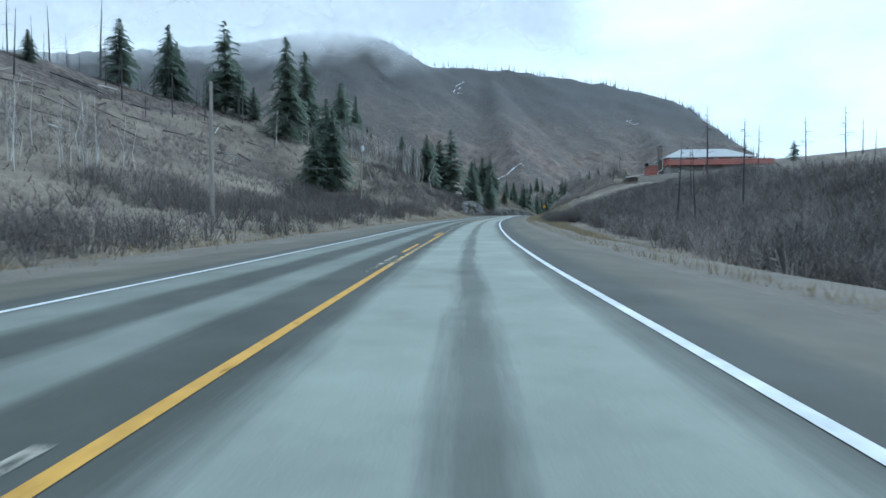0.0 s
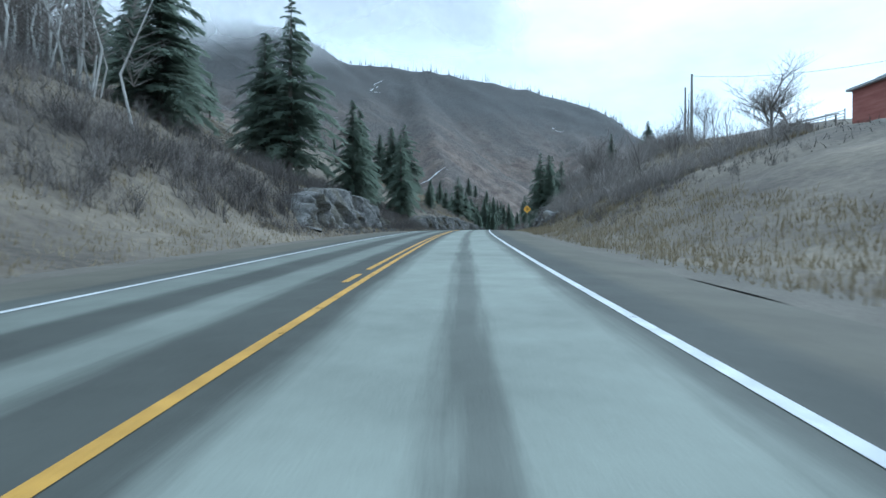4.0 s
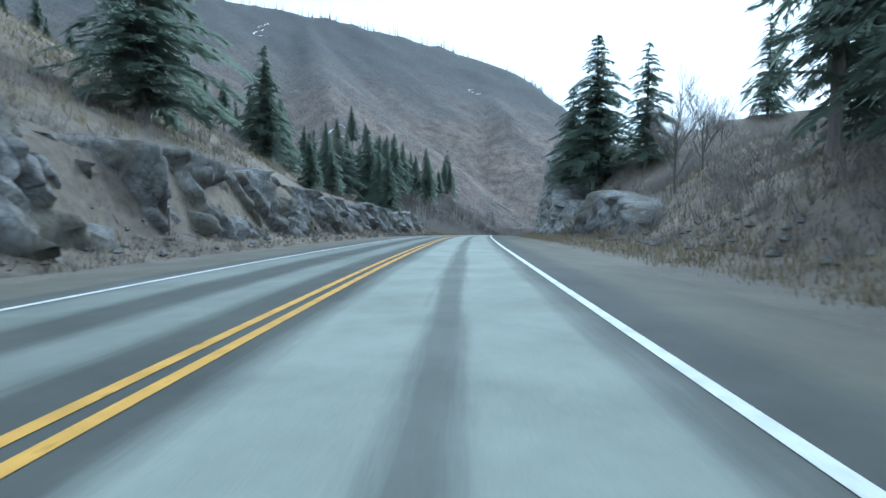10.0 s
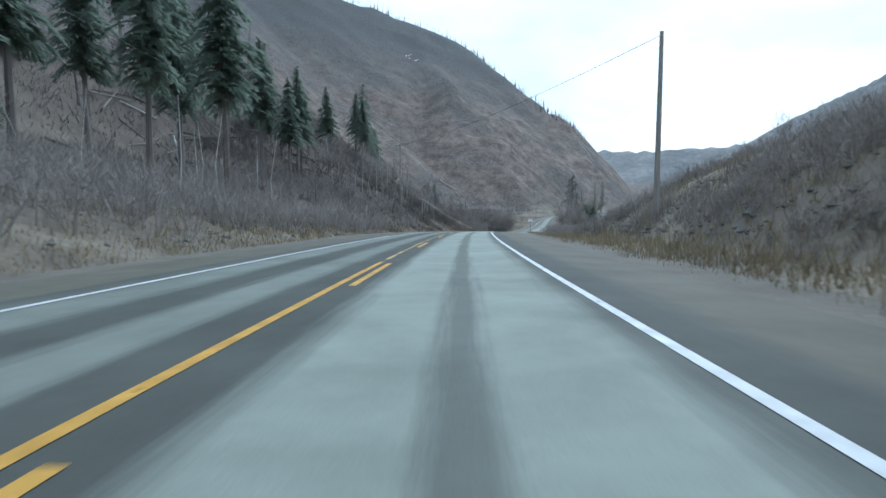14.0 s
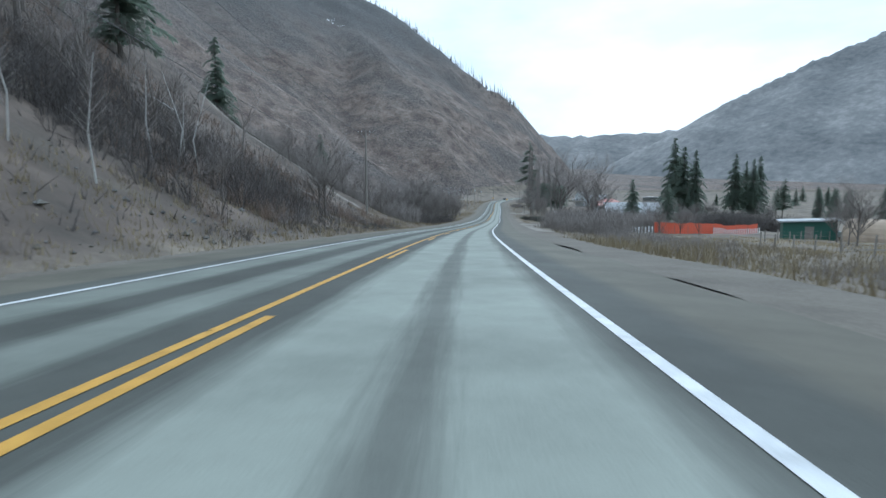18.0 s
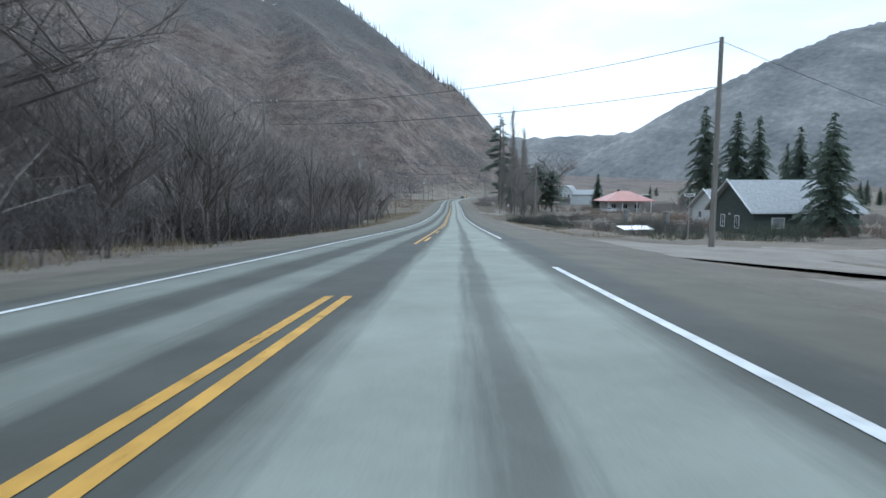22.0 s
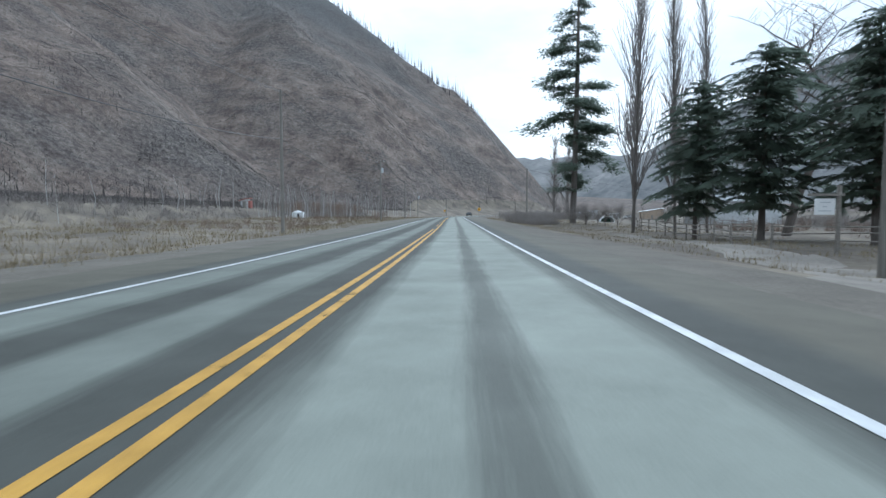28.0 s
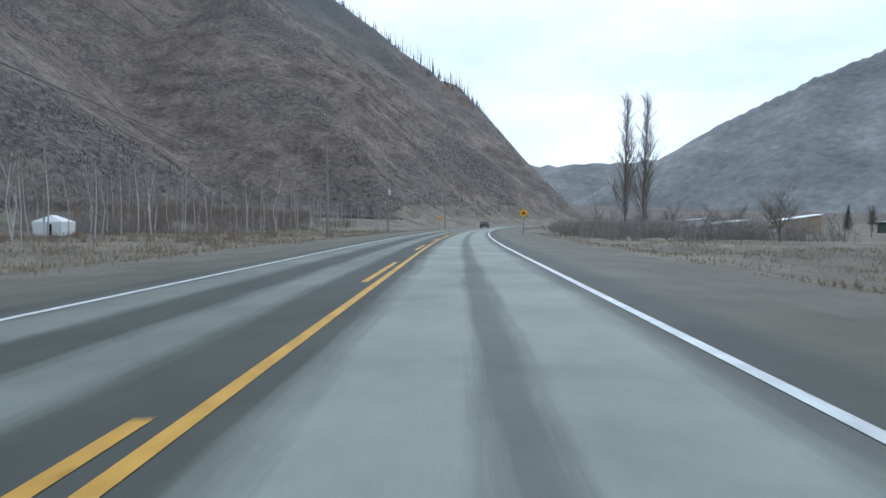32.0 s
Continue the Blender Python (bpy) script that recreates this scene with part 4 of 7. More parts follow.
def ragged_spruce(seed):
    """An old spruce one metre high: uneven long limbs that carry separate pads of needles, bare wood between them."""
    rnd = random.Random(seed)
    trunk = Build()
    trunk.tube([(0, 0, -.03), (.006, .002, .3), (-.004, .004, .65), (.004, 0, .99)], [.0125, .0105, .0075, .001], 8)
    v, f = [], []
    for w in range(64):
        h = .12 + .87 * ((w + rnd.random()) / 64) ** .95
        a = rnd.uniform(0, 6.283)
        env = .13 * (1 - max(0, (h - .45) / .55) ** 1.6) * (.55 + .45 * min(1, (h - .12) / .18)) + .008
        L = env * rnd.choice((.45, .7, .85, 1.0, 1.0, 1.15))
        sag = rnd.uniform(-.1, .45)
        way = Vector((math.cos(a), math.sin(a), 0))

        def at(q):
            return Vector((0, 0, h)) + way * L * q + Vector((0, 0, L * (.25 * q - (sag + .3) * q * q)))
        trunk.tube([at(0), at(.5), at(1)], [.0032, .0022, .001], 4, caps=False)
        pads = 2 + int(L / .022)
        for p in range(pads):
            q = .25 + .8 * (p + .5) / pads
            c = at(q) + Vector((rnd.gauss(0, .006), rnd.gauss(0, .006), 0))
            r = (.012 + .2 * L) * rnd.uniform(.7, 1.2)
            for _ in range(70):
                t = a + rnd.gauss(0, .9)
                m = c + Vector((rnd.gauss(0, r * .55), rnd.gauss(0, r * .55), rnd.gauss(0, r * .17)))
                e = m + Vector((math.cos(t), math.sin(t), rnd.uniform(-.7, .25))) * r * rnd.uniform(.3, .6)
                g = Vector((-math.sin(t), math.cos(t), rnd.uniform(-.6, .6))) * r * .085
                i = len(v)
                v += [tuple(m - g), tuple(m + g), tuple(e)]
                f.append((i, i + 1, i + 2))
    b = Build()
    b.v, b.f = v, f
    return trunk.mesh("spruce_trunk", BARK), b.mesh("spruce_crown", NEEDLES)


CONIFERS = [conifer_meshes("fir_a", 1, .25, 30, .08, .35, .2), conifer_meshes("fir_b", 2, .205, 34, .06, .45, .16), conifer_meshes("fir_c", 3, .27, 27, .10, .28, .26),
            conifer_meshes("pine", 4, .26, 22, .26, .10, .3), conifer_meshes("spruce", 5, .165, 36, .10, .5, .18),
            conifer_meshes("open_fir", 9, .24, 24, .2, .22, .34),
            conifer_meshes("round_pine", 12, .30, 24, .18, .15, .24, True),
            ragged_spruce(23), conifer_meshes("bare_stem_fir", 31, .15, 30, .4, .4, .28)]


def conifer(s, d, top, kind=None, fat=1.0, label="dark green conifer standing on the slope", group="roadside conifers"):
    """A conifer whose tip stands top metres over the road."""
    rnd = random.Random(int(s * 7 + d * 13))
    p = ground_at(s, d)
    road_h = float(np.interp(s, RUN, LINE[:, 2]))
    h = min(42, max(4.5, road_h + top - p.z))
    i = rnd.randint(0, 2) if kind is None else kind
    k = fat * (1.0 if h < 20 else .88)
    ob = thing("conifer_tree", Matrix.LocRotScale(p - Vector((0, 0, .15)), Euler((rnd.uniform(-.02, .02), rnd.uniform(-.02, .02), rnd.uniform(0, 6.28))), (h * k, h * k, h)), label, "tree", group)
    part("trunk", CONIFERS[i][0], None, ob)
    part("crown", CONIFERS[i][1], None, ob)
    return ob


# run, offset, height of the tip over the road
WOODS = [
    [(148, -22.8, 22), (151, -27, 19), (170.3, -21.1, 26.8), (173, -25, 24), (178, -15.8, 16.8), (195.4, -19.4, 19.5), (203, -21, 19), (209.4, -15.3, 18), (216.3, -17.1, 18), (230.3, -18.6, 15),
     (107, -33, 22), (112, -36, 25), (103, -35, 17), (130.2, -54.1, 44.5), (146.7, -56.8, 46), (90, -83, 34.5), (113, -85, 45), (129, -85, 49), (133, -86, 46), (142, -78, 54), (144, -70.6, 36), (142, -73.6, 41),
     (199, -70, 51), (211, -70, 49), (235, -90, 62), (187, -32, 24), (182, -40, 27)],
    [(255.6, -18.5, 13.5), (252.7, -24.5, 29), (250.5, -27.5, 28), (256, -27, 27), (263.4, -34.9, 29), (319.7, -19.4, 18), (327, -20.5, 14.5), (299, -18.2, 21), (306, -24, 18), (315, -13.6, 9), (327.5, -15.2, 9.5), (332, -17, 12),
     (358.2, -15.4, 13.5), (363, -18, 14.5), (371, -22, 20), (366, -26, 19), (397.9, -23.4, 24), (401, -26.5, 23), (381.6, -42.3, 22), (392, -27, 19)],
    [(410, -30.5, 26), (423.6, -35.4, 28), (419.7, -27.2, 26), (436.4, -34.3, 30), (418.2, -19.7, 24), (454, -32.5, 28), (453.4, -28, 22), (461.2, -29.3, 23), (473.9, -29.5, 26), (556, -50.4, 49), (533, -44, 40), (407, -38, 26), (528, -40, 37),
     (604, -38, 20), (614, -67, 46)],
    [(187, 23, 15), (305, 37, 24), (334, 51, 33), (255, 22, 14), (240, 20, 12)],
    [(676, 58, 13), (815.6, 101, 40.6), (774, 92.6, 32.6), (767.6, 96.7, 30.2), (794, 125.6, 29.8), (790, 133, 27), (803, 142, 29), (801.6, 54.5, 12.9), (853, 155, 28)]]
for row in WOODS:
    for s, d, top in row:
        if 376 < s < 540:
            conifer(s, d, top, 8, 1.05, "tall fir with a long bare lower trunk in the burnt wood")
        else:
            conifer(s, d, top, None, 1.0 if 205 < s < 220 else 1.3 if s < 400 else 1.1)
for s, d, top, k, fat in ((268, 9.9, 20.5, 0, .88), (268.5, 13.6, 22, 5, .85), (271, 16, 21, 5, .85), (219.6, 10.1, 15.5, 2, 1.0), (218, 11.8, 14.8, 1, 1.05), (200, 20.5, 15.5, 0, .8), (645, 39.3, 12.3, 0, 1.05), (333.6, 13.6, 23, 0, 1.3), (339.6, 11.8, 18.6, 1, 1.2), (327.5, 17.7, 20, 2, 1.1), (345, 15, 19, 1, 1.2), (283, 13.8, 20.5, 0, 1.0), (291.5, 15, 21, 5, 1.0), (294, 18, 19, 1, 1.05), (241, 17, 13.5, 1, .9)):
    conifer(s, d, top, k, fat, "tall blue-green fir with ragged open limbs on the bank")
conifer(833.5, 19.7, 39.5, 7, 1.2, "tall dark spruce with ragged drooping limbs beside the field")
for s, d, top, k, fat in ((784, 24, 14.5, 6, 1.2), (788, 20.5, 12.5, 6, 1.0), (778, 28.5, 15, 6, 1.2), (779, 33, 13, 6, 1.1), (108, 51, 13.5, 3, 1.1)):
    conifer(s, d, top, k, fat, "broad dark pine with a bare lower trunk", "ranch pines")
rnd = random.Random(11)
for s0, s1, d0, d1, n, lo, hi in ((130, 230, -110, -60, 6, 9, 15), (200, 250, -60, -30, 4, 9, 14), (390, 470, -75, -28, 24, 12, 20), (470, 540, -120, -50, 6, 7, 12),
                                  (360, 430, -170, -80, 14, 9, 15), (250, 340, 18, 50, 8, 8, 13), (900, 1010, 140, 260, 10, 9, 16), (1080, 1300, 120, 260, 10, 8, 16),
                                  (640, 800, 120, 220, 12, 10, 18)):
    for _ in range(n):
        s, d = rnd.uniform(s0, s1), rnd.uniform(d0, d1)
        p = ground_at(s, d)
        conifer(s, d, p.z - float(np.interp(s, RUN, LINE[:, 2])) + rnd.uniform(lo, hi), rnd.choice((8, 8, 8, 1)) if 376 < s < 480 and d < 0 else rnd.choice((0, 1, 2, 3)))


def bare_tree_meshes(name, seed, levels, spread, lift, trunk_r, upright=False, twigs=3, limbs=5):
    """Trunk with limbs, and the fine twigs, of a leafless tree one metre high."""
    rnd = random.Random(seed)
    wood, fine = Build(), Build()

    def grow(p, way, length, r, level):
        pts = [p]
        q, w = Vector(p), Vector(way)
        n = 3
        for _ in range(n):
            w = (w + Vector((rnd.uniform(-.18, .18), rnd.uniform(-.18, .18), lift * rnd.uniform(.2, 1)))).normalized()
            q = q + w * (length / n)
            pts.append(q.copy())
        radii = [r * (1 - .55 * i / n) for i in range(n + 1)]
        if level >= levels - 1:
            fine.tube(pts[::len(pts) - 1] if level == levels else pts, [max(.0005, a * .8) for a in (radii[::len(radii) - 1] if level == levels else radii)], 3, caps=False)
        else:
            wood.tube(pts, radii, 6 if level == 0 else 4, caps=False)
        if level < levels:
            k = limbs if level == 0 else twigs
            for i in range(k + (2 if upright and level == 0 else 0)):
                f = rnd.uniform(.3, 1) if level else rnd.uniform(.22, 1.0)
                j = min(n - 1, int(f * n))
                start = pts[j].lerp(pts[j + 1], f * n - j)
                side = Vector((rnd.uniform(-1, 1), rnd.uniform(-1, 1), 0)).normalized()
                way2 = (w * (1 - spread) + side * spread + Vector((0, 0, .12))).normalized()
                grow(start, way2, length * rnd.uniform(.42, .68) * (1.15 if level else 1), r * (.5 if level else .42), level + 1)
    if upright:
        wood.tube([(0, 0, 0), (.004, 0, .35), (0, .004, .7), (0, 0, .98)], [trunk_r, trunk_r * .7, trunk_r * .35, .001], 7, caps=False)
        for i in range(110):
            h = .07 + .88 * i / 110
            a = rnd.uniform(0, 6.28)
            side = Vector((math.cos(a), math.sin(a), 0))
            L = (.17 + .06 * rnd.random()) * (1 - h * .68)
            grow(Vector((0, 0, h)), (side * spread + Vector((0, 0, 1))).normalized(), L, .0022 * (1.2 - h), levels - 1)
    else:
        grow(Vector((0, 0, -.02)), Vector((rnd.uniform(-.08, .08), rnd.uniform(-.08, .08), 1)), .52, trunk_r, 0)
    hi = max(p[2] for p in fine.v)
    wood.v = [(x / hi, y / hi, z / hi) for x, y, z in wood.v]
    fine.v = [(x / hi, y / hi, z / hi) for x, y, z in fine.v]
    return wood.mesh(name + "_trunk", BARK), fine.mesh(name + "_twigs", TWIG)


BARE = [bare_tree_meshes("bare_a", 1, 4, .50, .14, .014, twigs=5, limbs=11), bare_tree_meshes("bare_b", 2, 4, .48, .12, .012, twigs=5, limbs=10),
        bare_tree_meshes("bare_c", 7, 4, .62, .05, .017, twigs=5, limbs=9)]
POPLAR = bare_tree_meshes("poplar", 4, 3, .16, .12, .005, upright=True, twigs=6)
SAPLING = [bare_tree_meshes("sapling_a", 5, 3, .35, .2, .010, twigs=3, limbs=7), bare_tree_meshes("sapling_b", 6, 3, .42, .15, .012, twigs=3, limbs=8)]


def bare_tree(s, d, h, meshes, label, group="leafless trees", name="bare_tree", wide=1.0):
    rnd = random.Random(int(s * 5 + d * 11))
    ob = thing(name, Matrix.LocRotScale(ground_at(s, d) - Vector((0, 0, .1)), Euler((rnd.uniform(-.04, .04), rnd.uniform(-.04, .04), rnd.uniform(0, 6.28))), (h * wide, h * wide, h)), label, "tree", group)
    part("trunk", meshes[0], None, ob)
    part("crown", meshes[1], None, ob)
    return ob


bare_tree(698, 13.6, 14.2, BARE[1], "spreading leafless tree on the roadside grass", wide=1.2)
bare_tree(305, 13.4, 8.4, BARE[0], "slender young leafless tree on the grass bank", wide=.8)
bare_tree(310, 17, 7.5, BARE[0], "slender young leafless tree on the grass bank", wide=.8)
bare_tree(798, 34, 25, BARE[2], "big old leafless tree with crooked limbs by the ranch fence")
bare_tree(594, 14.6, 17.5, BARE[1], "tall leafless cottonwood beside the side road", wide=1.35)
bare_tree(602.4, 20.5, 18, BARE[1], "tall leafless cottonwood beside the side road")
bare_tree(586, 20, 14, BARE[0], "tall leafless cottonwood beside the side road")
bare_tree(632, -21, 12.5, BARE[2], "crooked leafless tree above the brush", wide=.8)
bare_tree(637, -18.5, 11, BARE[2], "crooked leafless tree above the brush", wide=.7)
for s, d in ((825, 18.1), (826, 20.2), (824, 22.5), (826, 25), (825, 27), (825.5, 32), (830, 21), (826, 37), (834, 24)):
    bare_tree(s, d, 3.4 + (s * 7 % 3) * .4, BARE[0], "small leafless fruit tree on the dry lawn", "fruit trees", "fruit_tree", 1.2)
bare_tree(158, 26, 7.4, BARE[0], "rounded leafless fruit tree by the fence", wide=1.5)
for s, d, h, k in ((597, -14.5, 10, 1), (601, -17, 12, 2), (606, -14, 8.5, 0), (611, -16.5, 11, 1), (618, -16, 10, 2), (626, -15, 8, 0), (632, -18, 10, 1), (686, -14.5, 8, 2), (694, -14.5, 5.5, 0), (700, -13.5, 5.5, 2), (672, -15, 7, 1)):
    bare_tree(s, d, h, BARE[k], "old gnarled leafless tree with thick dark limbs", "gnarled roadside trees", wide=1.3)
bare_tree(161, 29, 5.2, BARE[2], "rounded leafless fruit tree by the fence", wide=1.3)
for s, d, h, k in ((187, 15, 7.5, 0), (184, 15.5, 6.5, 1), (181, 14.6, 6.2, 0), (189, 17, 6.8, 1), (202, 15, 5.2, 1), (207, 17, 5.5, 1), (211, 15, 4.5, 0), (214, 18, 5, 1)):
    bare_tree(s, d, h, (BARE[1], BARE[0])[k], "bushy leafless tree on top of the bank", wide=1.15)
for s, d, h in ((749, 17.2, 31.5), (746, 18.8, 20), (752, 19.8, 26), (795, 17.5, 31), (797, 22.4, 29), (1003, 31.5, 38), (1012, 37, 40), (800, 27, 27)):
    bare_tree(s, d, h, POPLAR, "tall narrow leafless poplar", "row of poplars", "poplar_tree", 1.7 if s > 900 else 1.15)
rnd = random.Random(21)
for s0, s1, d0, d1, n, lo, hi in ((572, 610, -34, -15, 16, 6, 10), (600, 730, -40, -14, 34, 7, 12), (596, 668, -19, -12.5, 24, 7, 12), (150, 215, 14, 30, 12, 4, 7), (285, 330, 14, 26, 4, 4, 7), (900, 1080, 16, 60, 26, 4, 9),
                                  (562, 589, 13, 34, 14, 4.5, 7), (505, 555, 30, 80, 8, 6, 9), (700, 860, 60, 110, 18, 5, 10), (736, 760, 15.5, 24, 16, 7, 11), (380, 428, 18, 28, 6, 3, 5), (456, 545, -44, -14, 40, 5, 9), (650, 760, 70, 150, 14, 5, 9), (440, 500, -30, -16, 10, 5, 9)):
    for _ in range(n):
        bare_tree(rnd.uniform(s0, s1), rnd.uniform(d0, d1), rnd.uniform(lo, hi), rnd.choice(BARE[:2] + SAPLING), "slender leafless tree in the roadside thicket")


def birch_meshes(seed):
    rnd = random.Random(seed)
    b, t = Build(), Build()
    b.tube([(0, 0, 0), (rnd.uniform(-.04, .04), rnd.uniform(-.03, .03), .4), (rnd.uniform(-.07, .07), rnd.uniform(-.05, .05), 1)], [.0065, .005, .0015], 5, caps=False)
    for _ in range(44):
        h = rnd.uniform(.3, .97)
        a = rnd.uniform(0, 6.28)
        L = rnd.uniform(.08, .2) * (1.25 - h)
        t.tube([(0, 0, h), (math.cos(a) * L, math.sin(a) * L, h + L * 1.3)], [.0025, .0006], 3, caps=False)
    return b.mesh("birch_trunk", BIRCH), t.mesh("birch_twigs", TWIG)


BIRCHES = [birch_meshes(i) for i in range(4)]
for s0, s1, d0, d1, n, lo, hi in ((880, 1010, -60, -36, 110, 5, 10), (790, 900, -66, -50, 20, 5, 8), (464, 502, -28, -14, 26, 4, 7.5), (120, 150, -56, -40, 6, 6, 8),
                                  (38, 56, -44, -35, 40, 4.5, 7), (512, 518, -19.5, -17.5, 4, 5.5, 6.5), (395, 440, -30, -18, 10, 5, 8)):
    for _ in range(n):
        bare_tree(rnd.uniform(s0, s1), rnd.uniform(d0, d1), rnd.uniform(lo, hi), rnd.choice(BIRCHES), "thin pale leafless birch in a thicket", "birch thicket", "birch_tree", 1.4)

for i in range(150):
    f = rnd.random()
    bare_tree(139 + 22 * f + rnd.gauss(0, 1.6), -23.5 - 30 * f + rnd.gauss(0, 1.6), rnd.uniform(5, 8.5), rnd.choice(BIRCHES), "thin pale leafless birch in a thicket", "birch thicket", "birch_tree", 1.9)


def snag_meshes(seed, limbs, sweep):
    rnd = random.Random(seed)
    b, t = Build(), Build()
    b.tube([(0, 0, 0), (.006, 0, .45), (0, .004, 1)], [.013, .009, .002], 6)
    for i in range(limbs):
        h = rnd.uniform(.35, .98)
        a = rnd.uniform(0, 6.28)
        L = sweep * (1.15 - h) * rnd.uniform(.5, 1.1)
        t.tube([(0, 0, h), (math.cos(a) * L * .5, math.sin(a) * L * .5, h + L * .12), (math.cos(a) * L, math.sin(a) * L, h - L * .1)], [.003, .002, .0006], 3, caps=False)
    return b.mesh("snag_trunk", CHAR), t.mesh("snag_limbs", CHAR)


SNAGS = [snag_meshes(1, 34, .26), snag_meshes(2, 10, .1), snag_meshes(3, 4, .06), snag_meshes(4, 22, .2)]


def snag(s, d, h, kind):
    rnd = random.Random(int(s * 3 + d * 17))
    ob = thing("burnt_snag", Matrix.LocRotScale(ground_at(s, d), Euler((rnd.uniform(-.06, .06), rnd.uniform(-.06, .06), rnd.uniform(0, 6.28))), (h, h, h)), "bare burnt conifer trunk with a few dead limbs", "dead tree", "burnt snags")
    part("trunk", SNAGS[kind][0], None, ob)
    part("crown", SNAGS[kind][1], None, ob)


for s, d, h, k in ((110, 46, 8.5, 0), (108, 53, 8.5, 0), (104, 57.5, 9, 0), (106, 61, 7, 3), (70, 44, 4, 3), (64, 21, 9, 0), (56, 20.5, 8, 3), (62, 27, 10, 0), (76, 26, 8, 3), (193, 30, 9, 0),
                   (97, -86, 11, 2), (101, -86, 7, 1), (89, -86, 10, 3), (108, -85, 18, 1), (93, -85, 8, 2), (104, -86, 6, 1), (112, -87, 4.5, 2), (125, -86, 8, 3), (120, -85, 7, 1), (133, -80, 10, 2), (110.3, 37.5, 13.5, 0), (136, -70, 13, 1), (139, -72, 11, 1), (131, -66, 14, 2), (146, -64, 12, 1), (150, -60, 10, 3)):
    snag(s, d, h, k)
for s0, s1, d0, d1, n in ((70, 200, -150, -50, 46), (20, 130, -160, -60, 40), (60, 220, -210, -140, 50), (130, 250, -150, -50, 40), (390, 470, -90, -40, 22), (250, 330, -60, -42, 6), (430, 520, -90, -30, 14)):
    for _ in range(n):
        snag(rnd.uniform(s0, s1), rnd.uniform(d0, d1), rnd.uniform(5, 13), rnd.choice((1, 2, 3, 1)))

# ---------------------------------------------------------------- brush, grass and burnt trunks, as stuff


def slivers(name, base, height, width, mat, lean, label, category, seed, bunch=1):
    """Thin upright blades, one triangle each, from base points."""
    r = np.random.RandomState(seed)
    n = len(base)
    a = r.uniform(0, 6.283, n)
    out = r.uniform(0, lean, n)
    h = height * r.uniform(.45, 1.1, n) * np.repeat(r.uniform(.35, 1.15, n // bunch + 1), bunch)[:n]
    tip = base + np.stack([np.cos(a) * out * h, np.sin(a) * out * h, h], 1)
    b = r.uniform(0, 6.283, n)
    side = np.stack([np.cos(b) * width, np.sin(b) * width, 0 * b], 1)
    co = np.empty((n * 3, 3), np.float32)
    co[0::3], co[1::3], co[2::3] = base - side, base + side, tip
    me = bpy.data.meshes.new(name)
    me.vertices.add(n * 3)
    me.vertices.foreach_set("co", co.ravel())
    me.loops.add(n * 3)
    me.loops.foreach_set("vertex_index", np.arange(n * 3, dtype=np.int32))
    me.polygons.add(n)
    me.polygons.foreach_set("loop_start", np.arange(0, n * 3, 3, dtype=np.int32))
    me.polygons.foreach_set("loop_total", np.full(n, 3, np.int32))
    me.materials.append(mat)
    me.update(calc_edges=True)
    return tagged(new(name, me), label, category, kind="stuff")


def shrub_forms(seed, stems=8, twigs=26, wide=.75):
    """A leafless shrub one metre high as thin three-cornered twigs: rows of three points."""
    r = np.random.RandomState(seed)
    out = []
    roots = []
    for _ in range(stems):
        a, lean, h = r.uniform(0, 6.283), r.uniform(.1, wide), r.uniform(.55, 1)
        p = np.array([math.cos(a) * .05, math.sin(a) * .05, 0])
        q = np.array([math.cos(a) * lean * h, math.sin(a) * lean * h, h])
        roots.append((p, q))
        out.append((p, q, .011))
    for _ in range(twigs):
        p, q = roots[r.randint(stems)]
        f = r.uniform(.2, .9)
        b = p + (q - p) * f
        way = (q - p) * r.uniform(.15, .4) + r.normal(0, .16, 3) * np.array([1.2, 1.2, .7])
        out.append((b, b + way, .0055))
    tri = []
    for p, q, w in out:
        g = r.normal(0, 1, 3)
        g = np.cross(g, q - p)
        g = g / np.linalg.norm(g) * w
        tri += [p - g, p + g, q]
    return np.array(tri)


FORMS = [shrub_forms(i) for i in range(8)]


def shrubs(name, base, height, mat, label, seed):
    """Shrubs at base points, joined into one mesh."""
    r = np.random.RandomState(seed)
    n = len(base)
    size = height * r.uniform(.4, 1.1, n)
    turn, which = r.uniform(0, 6.283, n), r.randint(0, len(FORMS), n)
    c, s = np.cos(turn), np.sin(turn)
    out = []
    for k, form in enumerate(FORMS):
        m = which == k
        f = form[None] * size[m][:, None, None]
        x, y = f[..., 0] * c[m][:, None] - f[..., 1] * s[m][:, None], f[..., 0] * s[m][:, None] + f[..., 1] * c[m][:, None]
        out.append((np.stack([x, y, f[..., 2]], -1) + base[m][:, None]).reshape(-1, 3))
    co = np.concatenate(out).astype(np.float32)
    t = len(co) // 3
    me = bpy.data.meshes.new(name)
    me.vertices.add(t * 3)
    me.vertices.foreach_set("co", co.ravel())
    me.loops.add(t * 3)
    me.loops.foreach_set("vertex_index", np.arange(t * 3, dtype=np.int32))
    me.polygons.add(t)
    me.polygons.foreach_set("loop_start", np.arange(0, t * 3, 3, dtype=np.int32))
    me.polygons.foreach_set("loop_total", np.full(t, 3, np.int32))
    me.materials.append(mat)
    me.update(calc_edges=True)
    return tagged(new(name, me), label, "brush", kind="stuff")


